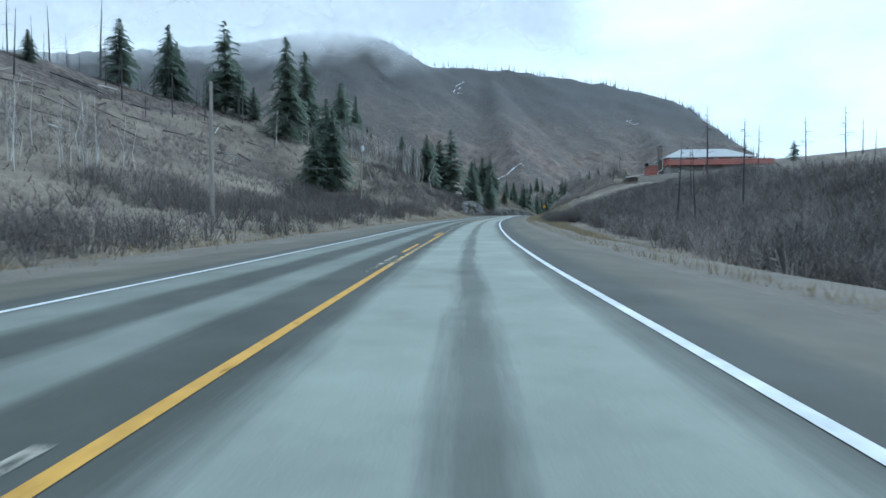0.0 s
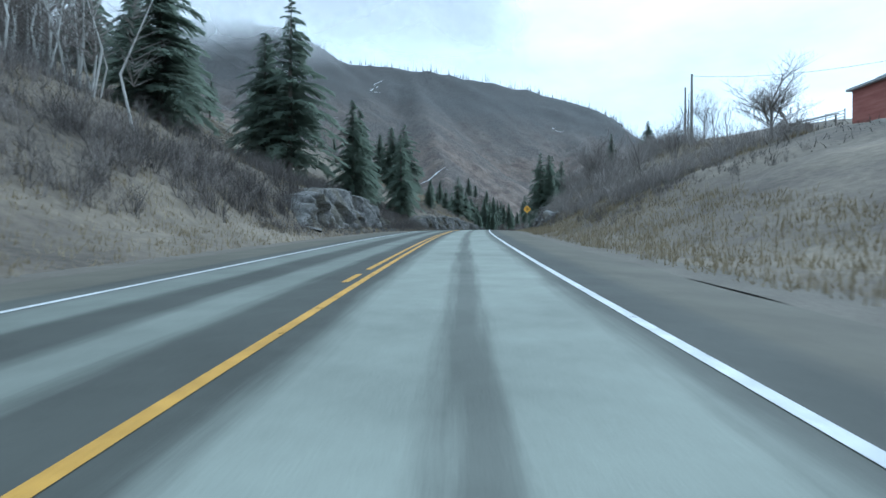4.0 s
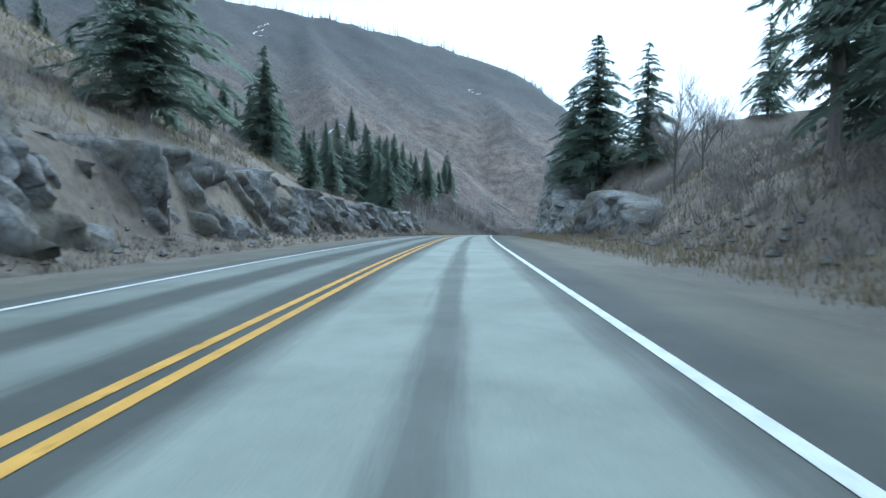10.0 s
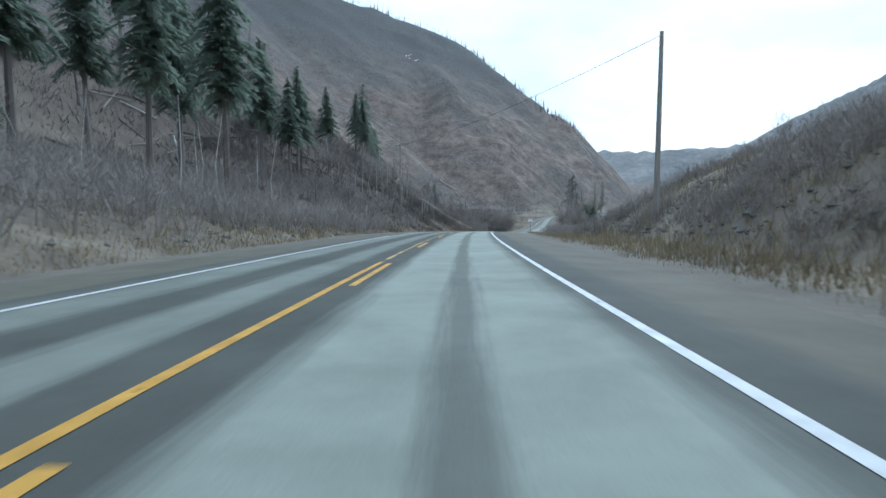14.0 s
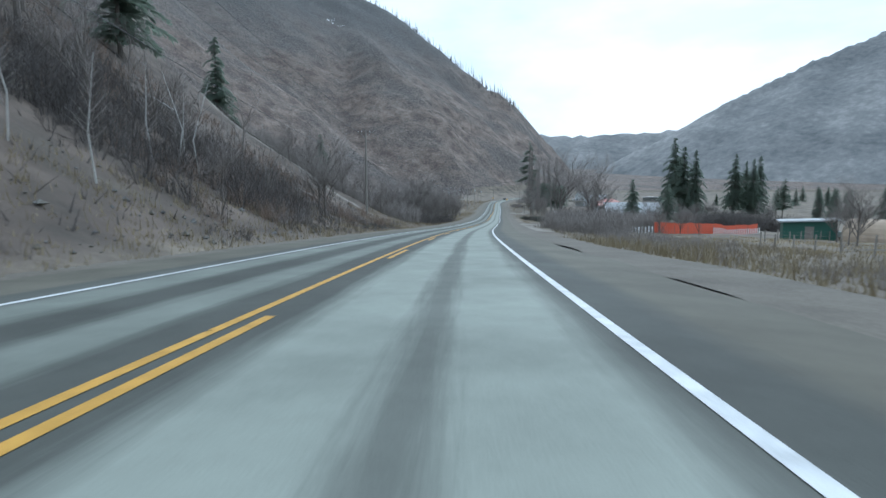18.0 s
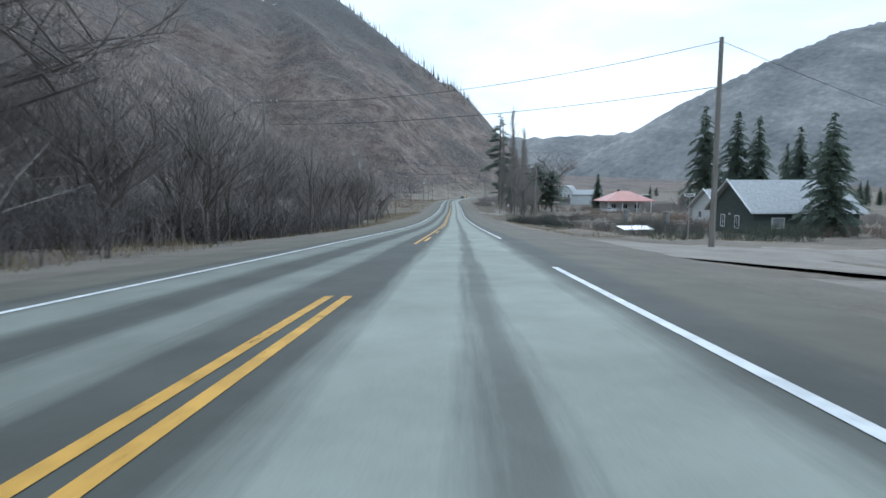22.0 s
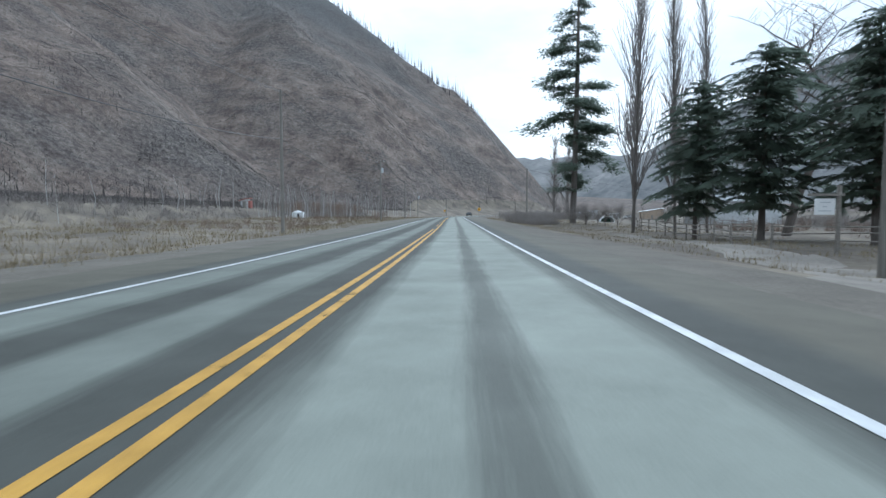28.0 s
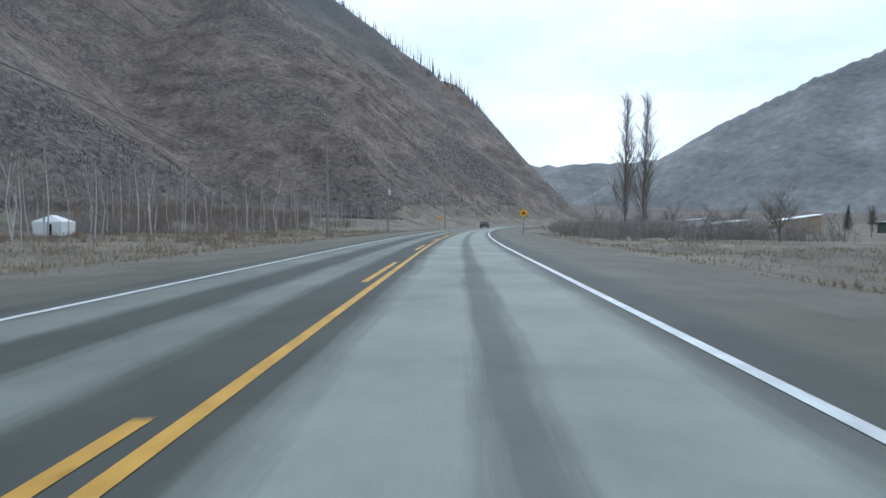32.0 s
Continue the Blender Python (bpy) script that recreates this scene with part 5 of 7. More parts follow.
def spread(s0, s1, d0, d1, n, seed, clump=0.0, count=1, bare=-9.0):
    """Points on the ground in a stretch of the roadside, drawn into clumps of count."""
    r = np.random.RandomState(seed)
    m = max(1, n // count)
    cs, cd = r.uniform(s0, s1, m * 2), r.uniform(d0, d1, m * 2)
    keep = fbm(cs, cd, 9, 14) + r.normal(0, .12, m * 2) > bare - .2
    cs, cd = cs[keep][:m], cd[keep][:m]
    m = len(cs)
    s = np.repeat(cs, count) + r.normal(0, 1, m * count) * clump
    d = np.repeat(cd, count) + r.normal(0, 1, m * count) * clump
    d = np.where(d > 0, np.maximum(d, np.where(s < 432, 5.2, 6.3)), np.minimum(d, -9.2))
    x, y, _ = on_line(s, d)
    return np.stack([x, y, land(s, d) - .05], 1)


slivers("pasture_grass", spread(455, 560, 23, 90, 70000, 150, .4, 9), .28, .03, STRAW, .6, "straw-coloured grass of the fenced pasture", "grass", 150, 9)
# run from, to, offset from, to, how many, height
for i, (s0, s1, d0, d1, n, h) in enumerate(((0, 100, 5.3, 10.5, 34000, .5), (90, 200, 5.3, 14, 30000, .45), (200, 430, 5.3, 9.5, 40000, .42), (365, 520, 6.8, 22, 36000, .7), (520, 592, 9, 26, 13000, .35), (627, 700, 9, 26, 12000, .35), (700, 930, 8.5, 30, 34000, .35),
                                            (0, 210, -16, -9, 26000, .4), (210, 420, -12.5, -9, 18000, .35), (230, 345, -42, -15, 44000, .7), (370, 560, -17, -9, 24000, .5), (560, 760, -20, -9.5, 24000, .5), (730, 960, -52, -9.5, 44000, .6),
                                            (100, 200, -42, -14, 26000, .6), (440, 545, 24, 80, 20000, .35), (150, 200, 10, 30, 16000, .6), (265, 320, 10, 30, 16000, .6))):
    slivers("dry_grass", spread(s0, s1, d0, d1, n, 100 + i, .35, 9), h, .018 + h * .012, GRASS, .55, "tufts of dry tan grass along the verge", "grass", 100 + i, 9)
for i, (s0, s1, d0, d1, n, h, mat) in enumerate(((0, 96, 14, 40, 90000, 2.2, SCRUB), (92, 122, 15, 30, 36000, 1.7, SCRUB), (0, 165, -34, -13.5, 80000, 2.0, SCRUB), (20, 120, -60, -30, 24000, 1.4, TWIG), (110, 150, -30, -14, 16000, 1.6, TWIG), (150, 215, 10, 26, 30000, 2.4, TWIG),
                                                 (215, 320, 10, 24, 26000, 1.6, TWIG), (180, 345, -24, -12, 26000, 1.3, TWIG), (345, 400, 9, 30, 26000, 1.5, TWIG), (380, 470, -34, -12, 46000, 2.6, TWIG), (440, 545, 9, 20, 14000, .8, TWIG),
                                                 (470, 560, -60, -12, 40000, 1.6, RUST), (450, 535, -42, -13, 40000, 2.6, SCRUB), (470, 545, -30, -12, 20000, 1.3, TWIG), (440, 550, -24, -9.8, 90000, .6, SCRUB), (588, 650, -24, -11.5, 30000, 2.3, SCRUB), (650, 722, -26, -17, 24000, 1.5, SCRUB), (372, 430, 9.5, 26, 40000, 1.6, TWIG), (372, 432, 9, 22, 30000, .8, SCRUB), (645, 668, 21, 30, 2500, 2.0, SCRUB), (140, 210, 8.5, 20, 26000, .7, SCRUB), (210, 330, 8.5, 16, 24000, .7, SCRUB), (140, 350, -20, -10.2, 60000, .6, SCRUB), (578, 646, -42, -14, 52000, 3.8, TWIG), (646, 720, -44, -17.5, 60000, 3.5, TWIG), (568, 588, 12, 27, 14000, 3.4, TWIG), (704, 718, 20, 27, 5000, 1.5, SCRUB), (730, 890, -62, -50, 14000, 1.8, TWIG), (906, 980, -60, -46, 16000, 2.4, TWIG),
                                                 (800, 960, -46, -18, 22000, 1.1, RUST), (905, 1060, 12, 40, 40000, 3.0, TWIG), (640, 820, 34, 60, 24000, 2.0, RUST), (833, 843, 10.5, 14.5, 9000, 1.7, TWIG), (700, 900, 66, 110, 30000, 3.0, TWIG),
                                                 (914, 1010, -68, -50, 22000, 3.2, RUST), (430, 530, 30, 60, 10000, 1.2, TWIG), (300, 366, 14, 30, 9000, 1.6, TWIG))):
    shrubs("brush", spread(s0, s1, d0, d1, n // 16, 200 + i, .28 * h, 4, .1), h, mat, "tangled leafless brush", 200 + i)
for i, (s0, s1, d0, d1, n, h, mat) in enumerate(((0, 104, 13.5, 40, 4200, 2.1, SCRUB), (0, 104, 13.5, 44, 4200, 2.2, TWIG), (612, 640, 50, 66, 700, 4.6, SCRUB), (542, 562, 11.5, 17, 420, 2.6, TWIG), (562, 580, 11.5, 21, 700, 3.6, TWIG), (578, 589, 13.5, 30, 600, 3.8, TWIG), (518, 534, 11, 17, 260, 1.0, TWIG),
                                                 (0, 140, -80, -26, 3600, 1.3, SCRUB), (180, 214, -24, -10.5, 1500, 1.4, SCRUB), (146, 385, -10.9, -8.7, 1700, .55, SCRUB), (185, 392, 7.8, 9.8, 1300, .6, SCRUB), (140, 182, -18, -10.5, 600, .9, SCRUB), (640, 672, 17, 27, 170, 2.0, SCRUB), (653, 659, 21, 26, 70, 2.3, SAGE), (633, 642, 25, 32, 110, 1.8, SAGE), (626, 630, 14.5, 18.5, 40, 1.4, SAGE), (640, 646, 32, 37, 60, 1.6, SAGE), (664, 671, 13.5, 17, 60, 1.3, SAGE), (82, 97, 8.4, 20, 1500, 1.7, SCRUB), (94, 108, 14, 32, 1500, 1.8, SCRUB), (106, 120, 18, 36, 1300, 1.7, SCRUB), (704, 722, 20, 30, 200, 1.6, SCRUB), (673, 690, 10.2, 19, 520, 1.4, SCRUB), (674, 688, 10, 17, 260, 1.5, SAGE), (826, 842, 9.5, 16, 700, 1.5, TWIG), (740, 1010, -112, -64, 3600, 1.7, SCRUB), (596, 740, -60, -26, 1500, 2.2, SCRUB))):
    shrubs("brush", spread(s0, s1, d0, d1, n, 300 + i, .3 * h, 2), h, mat, "dense tangled leafless brush", 300 + i)


def flank_points(n, s0, s1, d0, d1, seed):
    r = np.random.RandomState(seed)
    s, d = r.uniform(s0, s1, n), r.uniform(d0, d1, n)
    keep = fbm(s, d, 40, 12) + r.normal(0, .25, n) > 0
    s, d = s[keep], d[keep]
    x, y, _ = on_line(s, d)
    return np.stack([x, y, land(s, d) - .3], 1)


slivers("burnt_trunks", flank_points(9000, 380, 1500, -520, -60, 5), 7, .14, CHAR, .12, "countless burnt trunks standing on the mountainside", "dead trees", 31)
slivers("burnt_trunks", flank_points(2200, 0, 380, -600, -120, 6), 9, .13, CHAR, .12, "countless burnt trunks standing on the hill", "dead trees", 32)
slivers("hillside_brush", flank_points(60000, 400, 1300, -330, -60, 7), 1.8, .22, SCRUB, .9, "low grey scrub over the mountainside", "brush", 33)
slivers("hillside_brush", flank_points(60000, 430, 760, -85, -22, 8), 1.5, .1, SCRUB, .9, "low grey scrub over the mountainside", "brush", 34)
slivers("hillside_brush", flank_points(60000, 425, 565, -70, -11.5, 9), .9, .06, SCRUB, 1.2, "low grey scrub over the roadside slope", "brush", 36)
slivers("hillside_brush", flank_points(90000, 0, 330, -130, -18, 10), .9, .08, SCRUB, 1.2, "low grey scrub over the roadside slope", "brush", 37)
slivers("hillside_brush", flank_points(26000, 140, 330, 9, 40, 13), .8, .05, SCRUB, 1.2, "low grey scrub over the bank", "brush", 38)


def deadfall(n, s0, s1, d0, d1, mat, seed, label):
    """Fallen trunks strewn over the burnt slope, joined: three-sided tapered bars."""
    r = np.random.RandomState(seed)
    s, d = r.uniform(s0, s1, n), r.uniform(d0, d1, n)
    keep = fbm(s, d, 34, 18) + r.normal(0, .2, n) > -.05
    s, d = s[keep], d[keep]
    n = len(s)
    half, turn = r.uniform(1.4, 4.2, n), r.normal(.5, .7, n)
    ends = []
    for k in (-1, 1):
        a, c = s + k * half * np.cos(turn), d + k * half * np.sin(turn)
        x, y, _ = on_line(a, c)
        ends.append(np.stack([x, y, land(a, c) + r.uniform(.05, .5, n)], 1))
    b = Build()
    for p, q, w in zip(ends[0], ends[1], r.uniform(.07, .16, n)):
        b.tube([p, q], [w, w * .6], 4, caps=False)
    return tagged(new("deadfall", b.mesh("deadfall", mat)), label, "fallen trunks", kind="stuff")


deadfall(900, 440, 760, -130, -24, POLEWOOD, 41, "grey fallen trunks strewn over the burnt slope")
deadfall(900, 440, 760, -150, -24, CHAR, 42, "charred fallen trunks strewn over the burnt slope")
deadfall(1100, 760, 1250, -220, -66, POLEWOOD, 43, "grey fallen trunks strewn over the burnt slope")
deadfall(1100, 760, 1250, -220, -66, CHAR, 44, "charred fallen trunks strewn over the burnt slope")
deadfall(400, 20, 200, -170, -45, CHAR, 45, "charred fallen trunks strewn over the hill")
deadfall(300, 20, 200, -170, -45, POLEWOOD, 46, "grey fallen trunks strewn over the hill")
slivers("hillside_brush", flank_points(50000, 760, 1150, -150, -62, 17), 1.6, .16, SCRUB, .9, "dark scrub at the foot of the mountain", "brush", 47)


slivers("verge_weeds", flank_points(70000, 730, 985, -54, -9.8, 19), .4, .035, SCRUB, 1.0, "low brown dead weeds in the dry field", "weeds", 48)
slivers("verge_weeds", flank_points(30000, 730, 985, -54, -9.8, 20), .5, .03, RUST, 1.0, "low reddish dead weeds in the dry field", "weeds", 49)


def crest_points(line, n, seed, off=25):
    r = np.random.RandomState(seed)
    a = np.array(line, float)
    f = r.uniform(0, len(a) - 1.001, n)
    f = f + .12 * np.sin(f * 23)
    f = np.clip(f, 0, len(a) - 1.001)
    i = f.astype(int)
    p = a[i] + (a[i + 1] - a[i]) * (f - i)[:, None]
    p[:, :2] += r.normal(0, off, (n, 2))
    return p


def settle(p, seed):
    """Drops points onto the mountain."""
    q = p.copy()
    q[:, 2] = mountain(p[:, 0], p[:, 1]) + 9 * fbm(p[:, 0], p[:, 1], 90, 5, ridged=True) + 4 * fbm(p[:, 0], p[:, 1], 22, 6) - 2
    return q


slivers("ridge_snags", settle(crest_points(CREST[3:] + TAIL[:6], 900, 3, 9), 1), 26, .8, CHAR, .1, "burnt snags along the skyline of the ridge", "dead trees", 35)


def snow(s, d, length, width, seed):
    """A thin strip of snow lying in a gully."""
    r = np.random.RandomState(seed)
    f = np.linspace(0, 1, 16)
    mid_d = d - length * f
    mid_s = s + 8 * np.sin(f * 5 + seed) + r.normal(0, 1.0, 16)
    w = width * (.25 + np.abs(np.sin(f * 9 + seed))) * np.sin(np.pi * np.clip(f, .04, .96))
    ss, dd = np.stack([mid_s - w, mid_s + w], 1).ravel(), np.repeat(mid_d, 2)
    x, y, _ = on_line(ss, dd)
    me = grid_mesh("snow_patch", np.stack([x, y, land(ss, dd) + .9], 1), 16, 2, SNOW)
    return tagged(new("snow_patch", me), "thin strip of old snow in a gully", "snow", kind="structure")


for s, d, L, w, k in ((868, -285, 45, 1.8, 1), (1262, -470, 22, 1.5, 2), (1020, -628, 24, 1.6, 3), (1034, -655, 14, 1.2, 4)):
    snow(s, d, L, w, k)


def low_cloud(x, y, z, width, height, turn, seed):
    """A sheet of drifting cloud that thins towards its edges."""
    m = bpy.data.materials.new("cloud_vapour")
    m.use_nodes = True
    nt = m.node_tree
    nt.nodes.clear()
    link = nt.links.new
    out = nt.nodes.new("ShaderNodeOutputMaterial")
    dif, tra = nt.nodes.new("ShaderNodeBsdfDiffuse"), nt.nodes.new("ShaderNodeBsdfTranslucent")
    clear = nt.nodes.new("ShaderNodeBsdfTransparent")
    for n in (dif, tra):
        n.inputs["Color"].default_value = (0.95, 0.96, 0.97, 1)
    both, veil = nt.nodes.new("ShaderNodeMixShader"), nt.nodes.new("ShaderNodeMixShader")
    link(dif.outputs[0], both.inputs[1])
    link(tra.outputs[0], both.inputs[2])
    uv = nt.nodes.new("ShaderNodeUVMap")
    uv.uv_map = "lane"
    sep = nt.nodes.new("ShaderNodeSeparateXYZ")
    link(uv.outputs["UV"], sep.inputs["Vector"])

    def calc(op, a, b):
        n = nt.nodes.new("ShaderNodeMath")
        n.operation = op
        for i, v in enumerate((a, b)):
            if isinstance(v, (int, float)):
                n.inputs[i].default_value = v
            else:
                link(v, n.inputs[i])
        return n.outputs[0]
    n = nt.nodes.new("ShaderNodeTexNoise")
    n.inputs["Scale"].default_value, n.inputs["Detail"].default_value = 0.006, 6
    co = nt.nodes.new("ShaderNodeTexCoord")
    link(co.outputs["Object"], n.inputs["Vector"])
    side = calc("MULTIPLY", calc("MULTIPLY", sep.outputs["X"], calc("SUBTRACT", 1.0, sep.outputs["X"])), 4.0)
    rise = calc("MULTIPLY", sep.outputs["Y"], 1.5)
    top = calc("MULTIPLY", calc("SUBTRACT", 1.0, sep.outputs["Y"]), 4.0)
    a = calc("MINIMUM", calc("MINIMUM", side, rise), top)
    a = calc("ADD", calc("MULTIPLY", a, 2.4), calc("MULTIPLY", calc("SUBTRACT", n.outputs["Fac"], 0.60), 2.0))
    edge = calc("MULTIPLY", calc("MINIMUM", calc("MINIMUM", side, sep.outputs["Y"]), top), 3.0)
    a = calc("MINIMUM", calc("MAXIMUM", calc("MINIMUM", a, edge), 0.0), 0.96)
    link(a, veil.inputs[0])
    link(clear.outputs[0], veil.inputs[1])
    link(both.outputs[0], veil.inputs[2])
    link(veil.outputs[0], out.inputs["Surface"])
    u, v = np.meshgrid(np.linspace(0, 1, 25), np.linspace(0, 1, 9), indexing="ij")
    u, v = u.ravel(), v.ravel()
    lx = (u - .5) * width
    bow = 90 * fbm(lx, v * height, 300, seed)
    c, s = math.cos(turn), math.sin(turn)
    me = grid_mesh("low_cloud", np.stack([x + lx * c - bow * s, y + lx * s + bow * c, z + (v - .5) * height + 20 * fbm(lx, 0 * lx, 200, seed + 2)], 1), 25, 9, m, uv=np.stack([u, v], 1))
    ob = tagged(new("low_cloud", me), "low grey cloud hanging on the mountain top", "cloud", kind="structure")
    ob.visible_shadow = False
    return ob


low_cloud(-640, 700, 430, 1150, 480, 0.0, 5)
low_cloud(-620, 1080, 560, 1500, 560, 0.0, 1)
low_cloud(-480, 1200, 590, 1700, 520, 0.05, 2)
low_cloud(-190, 1330, 600, 1150, 400, 0.08, 3)
low_cloud(-60, 1400, 600, 900, 290, 0.1, 4)

# ---------------------------------------------------------------- things beside the road
STEEL = plain("galvanised_steel", (0.42, 0.43, 0.43), .45, .8)
YELLOW_SIGN = plain("yellow_sign_face", (0.80, 0.42, 0.05), .5, vary=.05)
WHITE_SIGN = plain("white_sign_face", (0.78, 0.79, 0.78), .5, vary=.05)
BLACK = plain("black_sign_ink", (0.02, 0.02, 0.02), .6)
WIRE = plain("dark_wire", (0.09, 0.09, 0.095), .6)
GREYBOX = plain("grey_enamel_tank", (0.52, 0.55, 0.56), .45)
RED_SIDING = material("faded_red_siding", [(0.26, 0.10, 0.085), (0.35, 0.145, 0.12), (0.42, 0.19, 0.16)], .4, .85, .3, stretch=(1, 1, 9), reach=.02)
TAN_WALL = material("tan_stucco", [(0.26, 0.25, 0.23), (0.36, 0.345, 0.32)], .6, .9, .3)
ROOF_GREY = material("grey_shingle_roof", [(0.30, 0.315, 0.32), (0.41, 0.425, 0.43), (0.50, 0.51, 0.515)], .7, .85, .5, stretch=(1, 6, 6), reach=.02)
ROOF_RED = material("red_metal_roof", [(0.36, 0.135, 0.105), (0.44, 0.175, 0.14)], .5, .5, .2)
ROOF_WHITE = plain("white_metal_roof", (0.74, 0.77, 0.78), .45)
WHITE_WALL = material("white_painted_siding", [(0.52, 0.54, 0.54), (0.68, 0.69, 0.68)], .6, .8, .2, stretch=(1, 1, 7), reach=.015)
GREEN_WALL = material("dark_green_siding", [(0.06, 0.075, 0.07), (0.10, 0.12, 0.11)], .8, .8, .3, stretch=(1, 1, 7), reach=.015)
PLYWOOD = material("weathered_plywood", [(0.34, 0.27, 0.20), (0.45, 0.36, 0.27)], .8, .85, .2)
PLANK = material("weathered_grey_plank", [(0.17, 0.155, 0.135), (0.27, 0.25, 0.22), (0.36, 0.335, 0.30)], 1.5, .9, .4, stretch=(.5, 6, 6), jitter=.1)
BRICK = material("sooty_chimney_masonry", [(0.12, 0.10, 0.09), (0.20, 0.17, 0.15)], 2.0, .9, .4)
GLASS = plain("dark_window_glass", (0.05, 0.06, 0.065), .08)
PALE_PANE = plain("curtained_window_glass", (0.42, 0.45, 0.46), .15)
RED_MESH = plain("orange_red_snow_fence", (0.62, 0.13, 0.07), .7)
TARP = plain("white_tarpaulin", (0.72, 0.74, 0.73), .5)
TARP_GREEN = plain("green_tarpaulin", (0.05, 0.13, 0.10), .6)
BLUE = plain("blue_plastic", (0.05, 0.09, 0.28), .5)
RUBBER = plain("black_rubber", (0.025, 0.025, 0.025), .8)
CAR_GREY = plain("dark_grey_car_paint", (0.07, 0.075, 0.08), .25)
CAR_WHITE = plain("white_car_paint", (0.68, 0.69, 0.69), .25)
DIRT = material("pale_track_dirt", [(0.17, 0.155, 0.135), (0.235, 0.215, 0.186), (0.30, 0.275, 0.24)], 0.4, 1.0, 0.4, 10, 20, reach=0.02)


def along(s, d, turn=0.0, lift=0.0):
    """A pose on the ground at run s, offset d; its y axis points along the road, turned by turn degrees."""
    p = ground_at(s, d)
    return pose(p.x, p.y, p.z + lift, 0, 0, heading(s) + turn)


def solid(*boxes, bevel=0.0):
    b = Build()
    for q in boxes:
        b.box(*q, bevel=bevel)
    return b


def utility_pole(s, d, h, arms=1, tank=False, turn=0.0, label="weathered wooden utility pole with a crossarm"):
    ob = thing("utility_pole", along(s, d, turn), label, "utility pole", "roadside utility poles")
    b = Build()
    b.tube([(0, 0, -.4), (0, 0, h * .5), (0, 0, h)], [.17, .145, .11], 10)
    part("shaft", b, POLEWOOD, ob, smooth=False)
    for k in range(arms):
        z = h - .35 - k * 1.1
        arm = part("crossarm", solid((0, .14, z, 2.4, .1, .12), bevel=.02), POLEWOOD, ob)
        for x in (-1.1, -.6, .6, 1.1):
            c = Build()
            c.tube([(x, .14, z + .06), (x, .14, z + .13), (x, .14, z + .14), (x, .14, z + .24)], [.015, .015, .045, .03], 8)
            part("insulator", c, WHITE_SIGN, arm)
        br = Build()
        br.tube([(0, .1, z - .75), (.75, .14, z - .05)], [.02, .02], 4)
        br.tube([(0, .1, z - .75), (-.75, .14, z - .05)], [.02, .02], 4)
        part("brace", br, STEEL, ob)
    if tank:
        c = Build()
        c.tube([(.32, -.1, h - 2.5), (.32, -.1, h - 2.45), (.32, -.1, h - 1.65), (.32, -.1, h - 1.58)], [.2, .26, .26, .2], 14)
        t = part("transformer_tank", c, GREYBOX, ob)
        c = Build()
        c.tube([(.32, -.1, h - 1.6), (.32, -.1, h - 1.3)], [.04, .03], 8)
        part("bushing", c, WHITE_SIGN, t)
    return ob


POLES_LEFT = [(36.5, -17.4, 9.6, 0, 0), (98.8, -24.3, 12, 2, 1), (148.6, -32.1, 12.5, 1, 0), (239.7, -39.4, 9.5, 1, 0), (303.3, -38.7, 10.8, 1, 0), (400, -25, 15, 1, 0), (480, -17.4, 12, 1, 0),
              (557.8, -16, 12, 1, 0), (634, -17.1, 12, 1, 0), (676, -16, 11.6, 1, 1), (735, -16, 11.5, 0, 0), (791.5, -16, 13.2, 0, 0), (851, -14.5, 12, 1, 1), (902.6, -15.5, 11, 0, 0), (950, -19.4, 10, 0, 1), (1010, -20, 10, 0, 0)]
for s, d, h, arms, tank in POLES_LEFT:
    utility_pole(s, d, h, arms, bool(tank), label="weathered wooden utility pole with a grey transformer" if tank else "weathered wooden utility pole")
POLES_RIGHT = [(407.5, 10.9, 10.6), (616, 14.1, 11.4), (682.5, 13.7, 10.3), (757.5, 13.6, 10.8), (853.5, 14.6, 10.6), (194, 30, 10), (172, 24, 8)]
for s, d, h in POLES_RIGHT:
    utility_pole(s, d, h, 0, False, label="plain grey wooden utility pole")


def cable(a, b, sag, r=.018):
    """A sagging wire between two points."""
    a, b = Vector(a), Vector(b)
    pts = [a.lerp(b, f) - Vector((0, 0, sag * 4 * f * (1 - f))) for f in [i / 14 for i in range(15)]]
    c = Build()
    c.tube(pts, [r] * 15, 4)
    ob = new("overhead_wire", c.mesh("overhead_wire", WIRE))
    return tagged(ob, "thin dark overhead wire between poles", "wire", "overhead wires")


def tip(s, d, h, side=0.0, drop=.2):
    p = ground_at(s, d)
    a = radians(heading(s))
    return p + Vector((math.cos(a) * side, math.sin(a) * side, h - drop))


for a, b in zip(POLES_LEFT[:-1], POLES_LEFT[1:]):
    for side in (-1.1, 1.1):
        cable(tip(a[0], a[1], a[2], side * (1 if a[3] else .15)), tip(b[0], b[1], b[2], side * (1 if b[3] else .15)), 1.1)
    cable(tip(a[0], a[1], a[2], 0, 4.5), tip(b[0], b[1], b[2], 0, 4.5), 1.2, .022)
for a, b in ((POLES_RIGHT[0], POLES_LEFT[6]), (POLES_RIGHT[1], POLES_LEFT[8]), (POLES_RIGHT[2], POLES_LEFT[9]), (POLES_RIGHT[2], POLES_LEFT[10]), (POLES_RIGHT[3], POLES_LEFT[10]), (POLES_RIGHT[4], POLES_LEFT[12])):
    cable(tip(*a[:3]), tip(*b[:3]), 1.0)
